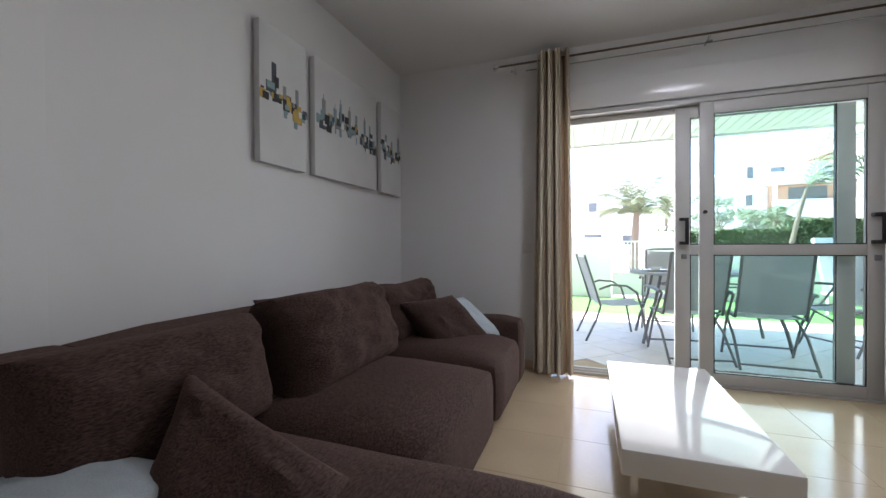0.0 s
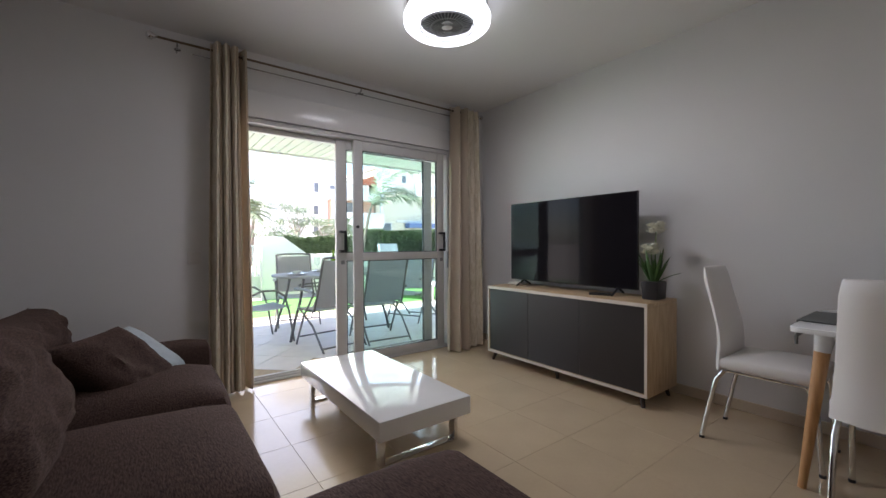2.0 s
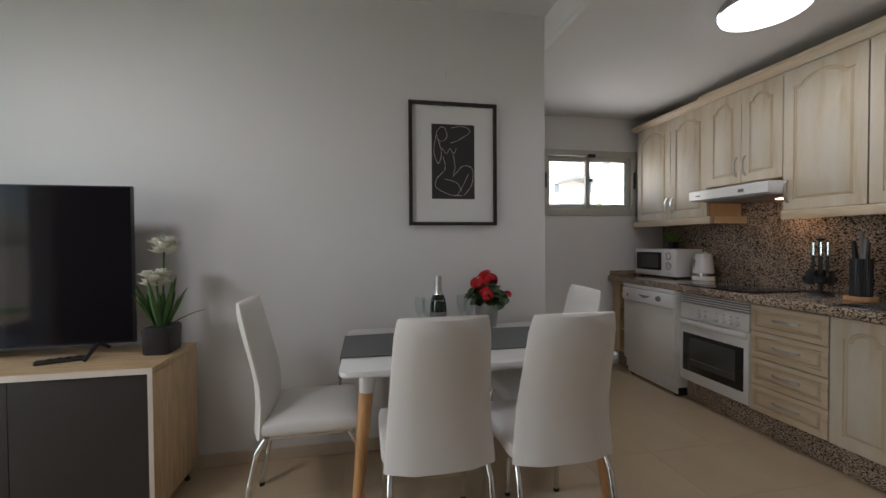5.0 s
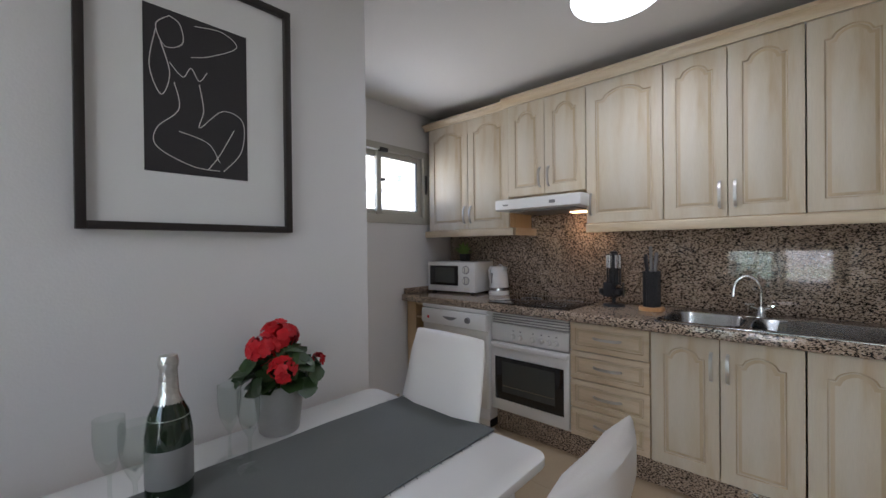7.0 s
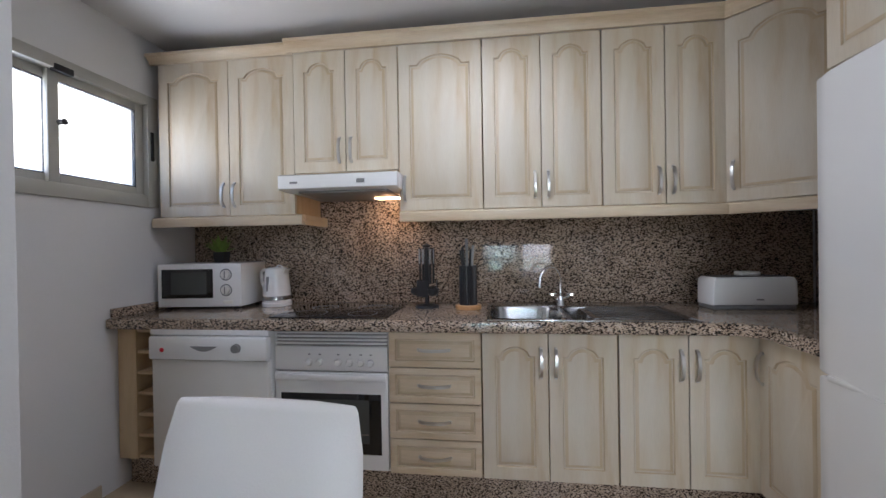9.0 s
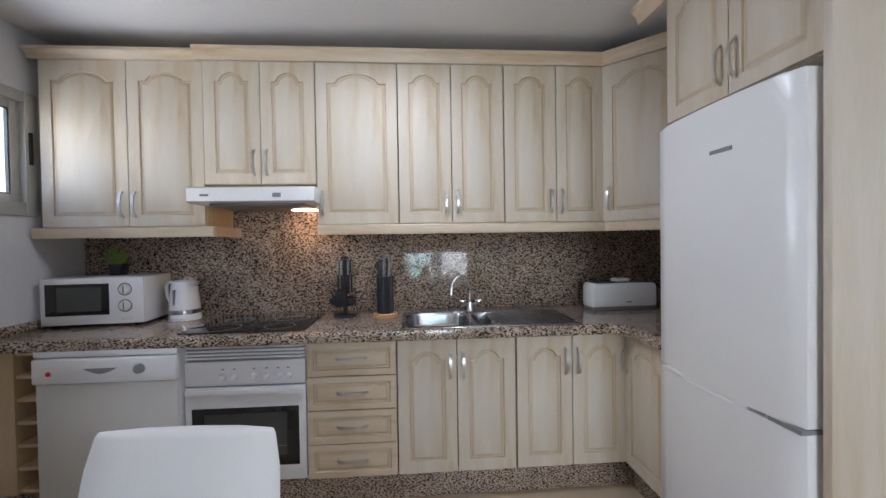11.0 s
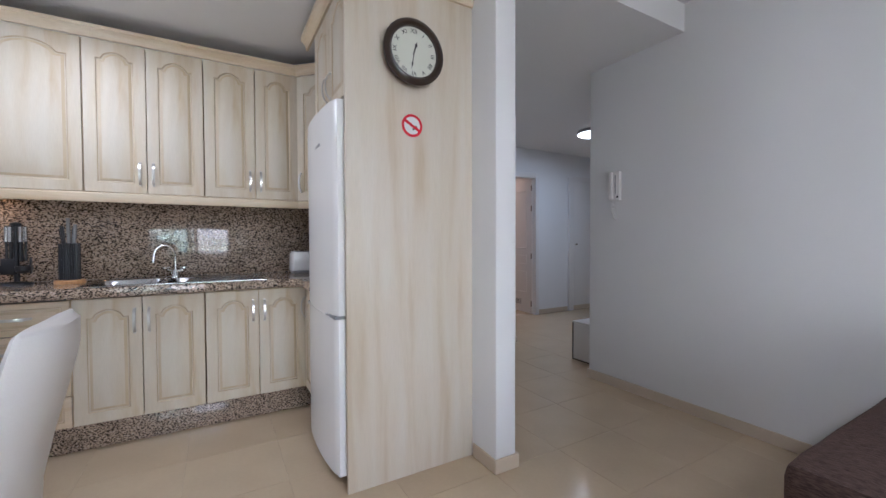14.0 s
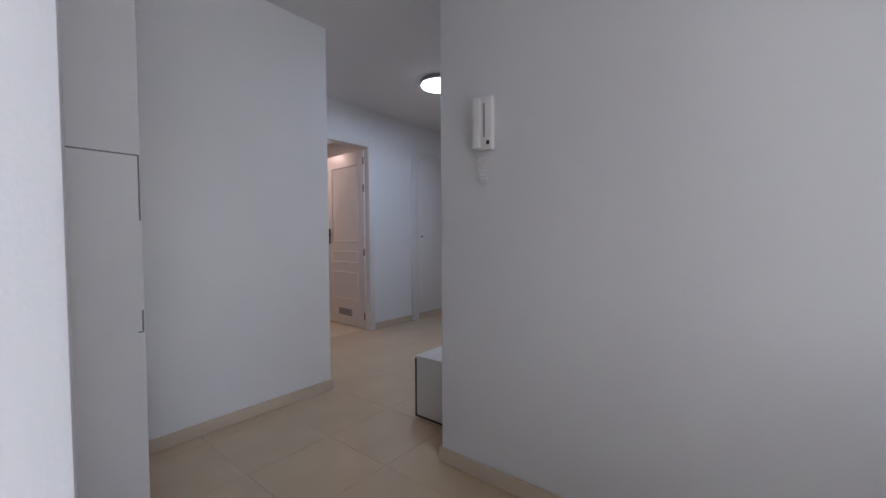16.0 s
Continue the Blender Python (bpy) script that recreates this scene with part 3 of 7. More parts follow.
bm = bmesh.new()
lathe(bm, [(0.0, -0.002), (0.013, 0.0), (0.013, 0.02), (0.0, 0.024)], 14)
single("door_knob", bm, M_RUBBER, "small black locking knob on the sliding door", "knob", pose(1.245, 3.849, 1.235, 90, 0, 0))
single("shutter_lever", boxes((2.24, 2.262, 3.815, 3.838, 0.83, 1.0), bevel=0.005), M_GREY, "grey shutter lever on the door frame", "lever")

# kitchen window
win = thing("window_1", pose(0, 0, 0), "small beige aluminium sliding window above the counter", "window", kind="structure")
wx = X_WIN + 0.012
part("window_frame", boxes((wx - 0.03, wx + 0.07, WY0 - 0.006, WY0 + 0.06, WZ0 - 0.004, WZ1 + 0.004), (wx - 0.03, wx + 0.07, WY1 - 0.045, WY1 + 0.006, WZ0 - 0.004, WZ1 + 0.004), bevel=0.004), M_ALUGREY, win)
part("window_rail", boxes((wx - 0.028, wx + 0.068, WY0 + 0.06, WY1 - 0.045, WZ0 - 0.004, WZ0 + 0.06), bevel=0.004), M_ALUGREY, win)
part("window_rail", boxes((wx - 0.028, wx + 0.068, WY0 + 0.06, WY1 - 0.045, WZ1 - 0.05, WZ1 + 0.004), bevel=0.004), M_ALUGREY, win)
for nm, a, b, dx in (("sash", WY0 + 0.06, -1.115, 0.012), ("sash", -1.175, WY1 - 0.045, 0.038)):
    s = part(nm, boxes((wx + dx - 0.012, wx + dx + 0.012, a, a + 0.045, WZ0 + 0.06, WZ1 - 0.05), (wx + dx - 0.012, wx + dx + 0.012, b - 0.045, b, WZ0 + 0.06, WZ1 - 0.05), (wx + dx - 0.012, wx + dx + 0.012, a + 0.045, b - 0.045, WZ0 + 0.06, WZ0 + 0.1), (wx + dx - 0.012, wx + dx + 0.012, a + 0.045, b - 0.045, WZ1 - 0.09, WZ1 - 0.05), bevel=0.002), M_ALUGREY, win)
    g = part("pane", boxes((wx + dx - 0.002, wx + dx + 0.002, a + 0.045, b - 0.045, WZ0 + 0.1, WZ1 - 0.09)), M_CLEAR, s)
    g.visible_shadow = False
    part("gasket", boxes((wx + dx - 0.008, wx + dx + 0.008, a + 0.045, a + 0.051, WZ0 + 0.1, WZ1 - 0.09), (wx + dx - 0.008, wx + dx + 0.008, a + 0.051, b - 0.045, WZ1 - 0.096, WZ1 - 0.09), (wx + dx - 0.008, wx + dx + 0.008, a + 0.051, b - 0.045, WZ0 + 0.1, WZ0 + 0.106)), M_RUBBER, s)
part("latch", boxes((wx - 0.036, wx - 0.012, WY0 + 0.025, WY0 + 0.045, 1.68, 1.84), (wx - 0.036, wx - 0.012, WY1 - 0.035, WY1 - 0.02, 1.68, 1.82), bevel=0.003), M_RUBBER, win, "black latch plates")
bm = bmesh.new()
lathe(bm, [(0.0, 0.0), (0.012, 0.0), (0.014, 0.03), (0.0, 0.034)], 12)
k = part("knob", bm, M_RUBBER, win)
k.matrix_basis = pose(wx - 0.012, -1.15, 1.755, 0, -90, 0)
single("blind_strap_guide", boxes((wx - 0.034, wx - 0.006, -1.20, -1.12, WZ1 - 0.06, WZ1 - 0.03), bevel=0.003), M_RUBBER, "black stop block on the window rail", "window stop")

# ---- curtains on their rod ----
ROD_Y, ROD_Z = 3.76, 2.45
rod = thing("curtain_rod", pose(0, 0, 0), "thin brushed steel curtain rod above the terrace door", "curtain rod")
bm = bmesh.new()
tube(bm, [(-0.2, ROD_Y, ROD_Z), (2.62, ROD_Y, ROD_Z)], 0.008, 12)
part("rod", bm, M_BRASS, rod)
bm = bmesh.new()
tube(bm, [(0.0, ROD_Y + 0.05, ROD_Z - 0.04), (2.55, ROD_Y + 0.05, ROD_Z - 0.04)], 0.005, 8)
part("rear_rod", bm, M_STEEL, rod)
for bx in (-0.09, 1.25, 2.55):
    bm = bmesh.new()
    tube(bm, [(bx, Y_DOOR, ROD_Z - 0.03), (bx, ROD_Y, ROD_Z - 0.03), (bx, ROD_Y - 0.002, ROD_Z - 0.012)], 0.006, 8)
    lathe(bm, [(0.02, 0.0), (0.02, 0.004), (0.0, 0.006)], 12, bx, ROD_Y, ROD_Z - 0.055)
    part("bracket", bm, M_STEEL, rod)
for ex, s in ((-0.2, -1), (2.62, 1)):
    bm = bmesh.new()
    lathe(bm, [(0.0, 0.0), (0.012, 0.004), (0.012, 0.012), (0.024, 0.026), (0.028, 0.04), (0.022, 0.055), (0.0, 0.062)], 16)
    f = part("finial", bm, M_CHROME, rod, "round glass-and-chrome finial")
    f.matrix_basis = pose(ex, ROD_Y, ROD_Z, 0, 90 * s, 0)


def curtain_sheet(x_top, x_bot, folds, amp, z0, z1, seed, y=ROD_Y, amp_bot=None, n_z=16, y_bot=0.0):
    """A hanging pleated sheet between x pairs, thickened."""
    bm = bmesh.new()
    nx = folds * 10
    rows = []
    for j in range(n_z + 1):
        v = j / n_z
        z = z1 + (z0 - z1) * v
        a = amp + ((amp_bot or amp) - amp) * v
        row = []
        for i in range(nx + 1):
            u = i / nx
            ph = u * folds * 2 * math.pi + 0.35 * noise.noise(Vector((u * 3 + seed, v * 1.5, 0)))
            x = (x_top[0] + (x_top[1] - x_top[0]) * u) * (1 - v) + (x_bot[0] + (x_bot[1] - x_bot[0]) * u) * v
            x += 0.012 * noise.noise(Vector((u * 6, v * 4, seed))) * v
            row.append(bm.verts.new((x, y + y_bot * v + math.sin(ph) * a * (1 + 0.25 * noise.noise(Vector((u * 4, v * 2, seed + 5)))), z)))
        rows.append(row)
    for r0, r1 in zip(rows, rows[1:]):
        for i in range(nx):
            bm.faces.new((r0[i], r0[i + 1], r1[i + 1], r1[i]))
    thicken(bm, 0.0025)
    return bm


def rings(parent, xs):
    for x in xs:
        bm = bmesh.new()
        tube(bm, [(x, ROD_Y + 0.021 * math.cos(a * math.pi / 6), ROD_Z + 0.021 * math.sin(a * math.pi / 6)) for a in range(12)], 0.005, 6, True)
        part("eyelet", bm, M_STEEL, parent, "steel curtain eyelet")


cl = thing("curtain", pose(0, 0, 0), "beige eyelet curtain gathered beside the terrace door", "curtain", "curtains")
part("outer_sheet", curtain_sheet((0.115, 0.335), (0.10, 0.36), 4, 0.05, 0.015, 2.50, 1), M_CURTAIN, cl)
part("lining", curtain_sheet((0.10, 0.26), (0.06, 0.27), 3, 0.045, 0.02, 2.495, 2, ROD_Y - 0.03), M_CURTAIN2, cl, "cream crinkled curtain sheet")
rings(cl, (0.13, 0.19, 0.25, 0.31))
cr = thing("curtain", pose(0, 0, 0), "plain beige curtain and crinkled cream one, drawn aside", "curtain", "curtains")
part("outer_sheet", curtain_sheet((2.24, 2.43), (2.12, 2.34), 2, 0.055, 0.012, 2.485, 3, ROD_Y - 0.015, 0.075, y_bot=-0.11), M_CURTAIN, cr)
part("lining", curtain_sheet((2.40, 2.585), (2.30, 2.56), 3, 0.045, 0.02, 2.485, 4, ROD_Y - 0.01, 0.05, y_bot=-0.09), M_CURTAIN2, cr, "cream crinkled curtain sheet")
rings(cr, (2.30, 2.36, 2.42, 2.50, 2.57))

# ---- sofa with chaise ----
sofa = thing("corner_sofa", pose(-0.5, 2.1, 0), "dark brown chenille corner sofa with chaise against the wall", "sofa")
SO = Matrix.Translation((0.5, -2.1, 0))


def sofa_part(name, bm, label=""):
    bm.transform(SO)
    return part(name, bm, M_BROWN, sofa, label)


def soft_box(x0, x1, y0, y1, z0, z1, r, seed, crown=0.012):
    """A padded block: rounded, with a slightly crowned, uneven top."""
    bm = bmesh.new()
    box(bm, x0, x1, y0, y1, z0, z1)
    bmesh.ops.subdivide_edges(bm, edges=bm.edges[:], cuts=7, use_grid_fill=True)
    cx, cy, cz = (x0 + x1) / 2, (y0 + y1) / 2, (z0 + z1) / 2
    hx, hy, hz = (x1 - x0) / 2, (y1 - y0) / 2, (z1 - z0) / 2
    for v in bm.verts:
        d = Vector((v.co.x - cx, v.co.y - cy, v.co.z - cz))
        inner = Vector((max(-hx + r, min(hx - r, d.x)), max(-hy + r, min(hy - r, d.y)), max(-hz + r, min(hz - r, d.z))))
        off = d - inner
        if off.length > 1e-6:
            d = inner + off.normalized() * min(r, off.length if sum(abs(c) > 1e-6 for c in off) == 1 else r)
        u, w = (d.x / hx), (d.y / hy)
        if d.z > 0:
            d.z += crown * (1 - u * u) * (1 - w * w) * 2 + 0.006 * noise.noise(Vector((d.x * 4 + seed, d.y * 4, seed)))
        d += Vector((0.004, 0.004, 0)) * noise.noise(Vector((d.x * 6, d.y * 6, d.z * 6 + seed)))
        v.co = Vector((cx, cy, cz)) + d
    return bm


sofa_part("base", boxes((-1.06, -0.06, 0.79, 3.44, 0.04, 0.20), (-0.06, 0.50, 1.04, 1.585, 0.04, 0.20), bevel=0.015))
sofa_part("seat_cushion", soft_box(-1.05, 0.045, 2.55, 3.24, 0.06, 0.41, 0.085, 1, 0.02))
sofa_part("seat_cushion", soft_box(-1.05, 0.04, 1.615, 2.545, 0.06, 0.41, 0.085, 2, 0.022))
sofa_part("chaise_cushion", soft_box(-1.05, 0.56, 1.01, 1.612, 0.05, 0.425, 0.075, 3, 0.018))
sofa_part("seat_cushion", soft_box(-1.095, 0.012, 0.745, 1.006, 0.04, 0.44, 0.045, 6, 0.004), "narrow brown chenille end seat")
sofa_part("backrest", soft_box(-1.135, -0.86, 1.325, 3.46, 0.10, 0.715, 0.05, 4, 0.004))
sofa_part("backrest", soft_box(-1.09, -0.87, 1.03, 1.322, 0.10, 0.715, 0.05, 9, 0.004))
sofa_part("armrest", soft_box(-1.05, 0.04, 3.245, 3.47, 0.05, 0.50, 0.055, 5, 0.004))
for y0, y1, top, lean, sd in ((1.03, 1.75, 0.76, 14, 11), (1.76, 2.60, 0.80, 20, 12), (2.60, 3.44, 0.76, 12, 13)):
    bm = bmesh.new()
    w, h = y1 - y0, (top - 0.385) / math.cos(radians(lean))
    pillow(bm, w, h, 0.36 if sd == 12 else 0.31, Matrix.Translation((-0.60 if sd == 12 else -0.68, (y0 + y1) / 2, 0.385)) @ pose(0, 0, 0, 0, 0, 90) @ pose(0, 0, 0, -lean, 0, 0), 26, 0.42, sd)
    sofa_part("back_cushion", bm)
for x, y in ((-1.0, 1.05), (-1.0, 3.3), (-0.08, 3.3), (0.42, 1.5), (0.42, 1.05)):
    bm = bmesh.new()
    lathe(bm, [(0.0, 0.0), (0.025, 0.0), (0.028, 0.05), (0.0, 0.05)], 14, x + 0.5, y - 2.1, 0)
    part("foot", bm, M_RUBBER, sofa, "short black foot")


def cushion(name, w, h, t, m, mat, label, seed):
    bm = bmesh.new()
    base = m.to_translation()
    pillow(bm, w, h, t, Matrix.Translation(-base) @ m, 20, 0.5, seed)
    return single(name, bm, mat, label, "cushion", Matrix.Translation(base), "sofa cushions")


def leaning(corner, u, v, w, h):
    """Axes of a soft cushion from its upper corner, its top edge and its side."""
    u, v = Vector(u).normalized(), Vector(v).normalized()
    n = v.cross(u).normalized()
    o = Vector(corner) + u * w / 2 - v * h if w > 0 else Vector(corner) - u * abs(w) / 2 - v * h
    return Matrix(((u.x, n.x, v.x, o.x), (u.y, n.y, v.y, o.y), (u.z, n.z, v.z, o.z), (0, 0, 0, 1)))


cushion("throw_pillow", 0.45, 0.47, 0.17, leaning((-0.39, 3.09, 0.675), (0.5, 0.75, 0.02), (-0.60, -0.28, 0.80), -0.45, 0.47), M_BROWN, "brown chenille throw pillow leaning in the sofa corner", 21)
cushion("throw_pillow", 0.46, 0.43, 0.13, leaning((-0.35, 3.215, 0.65), (0.5, 0.75, 0.02), (-0.66, -0.28, 0.70), -0.46, 0.43), M_BLUE, "pale blue-grey throw pillow behind the brown one", 22)
cushion("throw_pillow", 0.58, 0.38, 0.2, leaning((-0.608, 1.387, 0.655), (0.944, -0.03, -0.33), (-0.42, 0.64, 0.62), 0.58, 0.38), M_BROWN, "brown chenille throw pillow on the chaise", 23)
cushion("throw_pillow", 0.44, 0.31, 0.09, pose(-0.53, 0.925, 0.475, -90, 0, 10), M_BLUE, "pale blue-grey throw pillow lying on the end seat", 24)

# ---- coffee table ----
ct = thing("coffee_table", pose(0.855, 2.755, 0), "low white gloss coffee table on chrome loop legs", "coffee table")
part("tabletop", boxes((-0.275, 0.275, -0.59, 0.59, 0.158, 0.256), bevel=0.006, seg=2), M_LACQ, ct)
for yy in (-0.50, 0.50):
    bm = boxes((-0.235, -0.212, yy - 0.025, yy + 0.025, 0, 0.158), (0.212, 0.235, yy - 0.025, yy + 0.025, 0, 0.158), (-0.212, 0.212, yy - 0.025, yy + 0.025, 0, 0.012), bevel=0.002)
    part("loop_leg", bm, M_CHROME, ct, "flat chrome loop leg")

# ---- television and its cabinet ----
tc = thing("tv_cabinet", pose(2.28, 2.517, 0), "oak sideboard with anthracite doors below the television", "sideboard")
W2, D2 = 0.738, 0.42
part("top_panel", boxes((0.0, D2, -W2, W2, 0.662, 0.688), bevel=0.002), M_OAK, tc)
part("bottom_panel", boxes((0.004, D2, -W2 + 0.021, W2 - 0.021, 0.078, 0.10), bevel=0.002), M_OAK, tc)
part("side_panel", boxes((0.0, D2, -W2, -W2 + 0.02, 0.078, 0.661), bevel=0.002), M_OAKV, tc)
part("side_panel", boxes((0.0, D2, W2 - 0.02, W2, 0.078, 0.661), bevel=0.002), M_OAKV, tc)
part("back_panel", boxes((D2 - 0.012, D2 - 0.002, -W2 + 0.021, W2 - 0.021, 0.101, 0.661)), M_OAKV, tc)
part("edge_band", boxes((-0.002, 0.0, -W2 + 0.001, W2 - 0.001, 0.663, 0.687), (-0.002, 0.0, -W2 + 0.001, W2 - 0.001, 0.079, 0.099), (-0.002, 0.0, -W2 + 0.001, -W2 + 0.019, 0.099, 0.663), (-0.002, 0.0, W2 - 0.019, W2 - 0.001, 0.099, 0.663)), M_PALEEDGE, tc, "pale edge band round the front")
for a, b in ((-W2 + 0.022, -0.2352), (-0.2345, 0.256), (0.259, W2 - 0.022)):
    part("door", boxes((0.006, 0.024, a, b, 0.102, 0.66), bevel=0.0015, seg=1), M_GREYDOOR, tc, "smooth anthracite door")
for x, y, sx, sy in ((0.05, -W2 + 0.06, -1, -1), (0.05, W2 - 0.06, -1, 1), (D2 - 0.05, -W2 + 0.06, 1, -1), (D2 - 0.05, W2 - 0.06, 1, 1), (0.06, 0.0, 0, 0)):
    bm = bmesh.new()
    tube(bm, [(x, y, 0.078), (x + 0.02 * sx, y + 0.02 * sy, 0.0)], [0.019, 0.012], 12)
    part("leg", bm, M_CLOCKWOOD, tc, "dark tapered leg")
tv = thing("television", pose(2.53, 2.58, 0.689), "large flat black television switched off on splayed feet", "television")
part("screen_panel", boxes((-0.002, 0.018, -0.612, 0.612, 0.05, 0.762), bevel=0.003), M_RUBBER, tv)
part("screen", boxes((-0.0035, -0.0022, -0.606, 0.606, 0.058, 0.757)), M_SCREEN, tv, "glossy dark screen")
part("rear_housing", boxes((0.018, 0.06, -0.45, 0.45, 0.10, 0.50), bevel=0.012), M_RUBBER, tv)
for yy in (-0.46, 0.46):
    bm = bmesh.new()
    tube(bm, [(0.01, yy, 0.055), (-0.115, yy - 0.02, 0.007)], [0.010, 0.007], 8)
    tube(bm, [(0.01, yy, 0.055), (0.12, yy + 0.02, 0.007)], [0.010, 0.007], 8)
    part("stand_foot", bm, M_RUBBER, tv)
bm = boxes((-0.02, 0.02, -0.085, 0.085, 0, 0.017), bevel=0.006)
for i in range(4):
    for j in range(3):
        box(bm, -0.012 + j * 0.009, -0.006 + j * 0.009, -0.06 + i * 0.03, -0.045 + i * 0.03, 0.017, 0.019)
single("remote_control", bm, M_RUBBER, "black remote control lying on the sideboard", "remote control", pose(2.44, 2.20, 0.689, 0, 0, 22))
single("router", boxes((-0.05, 0.05, -0.07, 0.07, 0, 0.025), bevel=0.008), M_OFFWHITE, "small white router box beside the television", "router", pose(2.56, 3.15, 0.689))


def blade(bm, base, direction, length, width, droop, n=7, fold=0.25):
    """A pointed strap leaf, bent over by its weight."""
    d = Vector(direction).normalized()
    side = d.cross(Vector((0, 0, 1)))
    side = side.normalized() if side.length > 1e-3 else Vector((1, 0, 0))
    p = Vector(base)
    up = d.copy()
    prev = None
    for i in range(n + 1):
        u = i / n
        w = width * (math.sin(math.pi * min(1, 0.12 + u * 0.88)) ** 0.7) if i < n else 0.0005
        nrm = side.cross(up).normalized()
        row = [bm.verts.new(p - side * w / 2), bm.verts.new(p - nrm * w * fold), bm.verts.new(p + side * w / 2)]
        if prev:
            for k in range(2):
                bm.faces.new((prev[k], prev[k + 1], row[k + 1], row[k]))
        prev = row
        p = p + up * length / n
        up = (up + Vector((0, 0, -droop / n)) * (0.4 + u)).normalized()
    return bm


def blossom(bm, c, r, petals, rnd, layers=2, lift=0.5):
    for k in range(layers):
        for i in range(petals):
            a = 2 * math.pi * (i + 0.5 * k) / petals + rnd.uniform(-0.2, 0.2)
            el = lift + 0.55 * k
            d = Vector((math.cos(a) * math.cos(el), math.sin(a) * math.cos(el), math.sin(el)))
            blade(bm, c, d, r * (1 - 0.2 * k), r * 0.75, 0.5, 4, 0.12)


# potted white flowers beside the television
fp = thing("potted_flowers", pose(2.525, 1.855, 0.689), "black pot of white daffodil-like flowers on the sideboard", "potted plant")
bm = bmesh.new()
prism(bm, [(-0.055, 0.0), (0.055, 0.0), (0.072, 0.125), (-0.072, 0.125)], (-0.062, 0.062), 'y', 0.02)
lathe(bm, [(0.03, 0.11), (0.0, 0.118)], 12)
part("pot", bm, M_DARKPOT, fp)
rnd = random.Random(5)
bm = bmesh.new()
for i in range(22):
    a = rnd.uniform(0, 6.28)
    blade(bm, (0.02 * math.cos(a), 0.02 * math.sin(a), 0.115), (math.cos(a) * rnd.uniform(0.1, 0.45), math.sin(a) * rnd.uniform(0.1, 0.55), 1), rnd.uniform(0.15, 0.25), 0.027, rnd.uniform(0.1, 0.6))
blade(bm, (0, -0.02, 0.12), (0.0, -0.9, 0.55), 0.19, 0.018, 0.6)
part("leaves", bm, M_PLANT, fp)
bm = bmesh.new()
for sx, sy, sz in ((-0.04, 0.0, 0.33), (0.0, -0.015, 0.47)):
    tube(bm, [(0, 0, 0.1), (sx * 0.5, sy * 0.6, sz * 0.6), (sx, sy, sz)], 0.004, 6)
part("stems", bm, M_PLANT, fp)
for cx, cy, cz in ((-0.045, 0.0, 0.335), (0.002, -0.018, 0.48)):
    bm = bmesh.new()
    for i in range(8):
        a = i * 2.4
        blossom(bm, (cx + 0.024 * math.cos(a), cy + 0.032 * math.sin(a), cz - 0.03 + 0.008 * i), 0.046, 8, rnd)
    part("flower_head", bm, M_WHITEPETAL, fp, "cluster of white petals")

# ---- wall pictures ----


def canvas(y0, y1, seed, label, count):
    z0, z1 = 1.445, 2.175
    c = thing("canvas_painting", pose(X_SOFA, (y0 + y1) / 2, z0), label, "painting", "city canvas set")
    h, w = z1 - z0, y1 - y0
    part("canvas", boxes((0.012, 0.05, -w / 2, w / 2, 0, h), bevel=0.003), M_CANVAS, c)
    part("stretcher", boxes((0.0, 0.012, -w / 2 + 0.02, w / 2 - 0.02, 0.02, h - 0.02)), M_GREY, c)
    r = random.Random(seed)
    sets = {}
    mid = h * 0.49

    def dab(k, yc, zc, hw, hh, lift):
        sets.setdefault(k, []).append((0.0505, 0.0515 + lift, yc - hw, yc + hw, zc - hh, zc + hh))
    for i in range(count):
        u = r.uniform(-0.47, 0.47)
        yc, zc = u * w, mid + 0.028 * math.sin(u * 5 + seed) - 0.03 * u + r.gauss(0, 0.026)
        k = r.choice((0, 0, 1, 1, 2, 3, 3, 5, 4))
        dab(k, yc, zc, r.uniform(0.010, 0.030), r.uniform(0.010, 0.032), r.uniform(0.0002, 0.0022))
    for i in range(max(3, count // 9)):
        u = -0.42 + 0.84 * (i + r.uniform(0.2, 0.8)) / max(3, count // 9)
        yc, zc = u * w, mid + 0.028 * math.sin(u * 5 + seed) - 0.03 * u
        hh = r.uniform(0.035, 0.075)
        dab(r.choice((0, 1, 5, 1)), yc, zc + hh, r.uniform(0.010, 0.018), hh, r.uniform(0.0003, 0.002))
        if r.random() < 0.5:
            dab(3, yc, zc + 2 * hh + 0.012, 0.0012, 0.018, 0.0005)
        dab(r.choice((1, 5, 3)), yc + r.uniform(-0.02, 0.02), zc - r.uniform(0.02, 0.06), r.uniform(0.003, 0.014), r.uniform(0.02, 0.045), r.uniform(0.0003, 0.002))
    for k, rows in sorted(sets.items()):
        tagged(part("brushwork", boxes(*rows), M_PAINTS[k], c, "dabs of thick paint"), kind="stuff")


canvas(2.155, 2.51, 3, "small canvas of an abstract city skyline", 34)
canvas(2.59, 3.34, 8, "wide canvas of an abstract teal and ochre skyline", 70)
canvas(3.42, 3.775, 5, "small canvas with abstract dabs near the corner", 34)

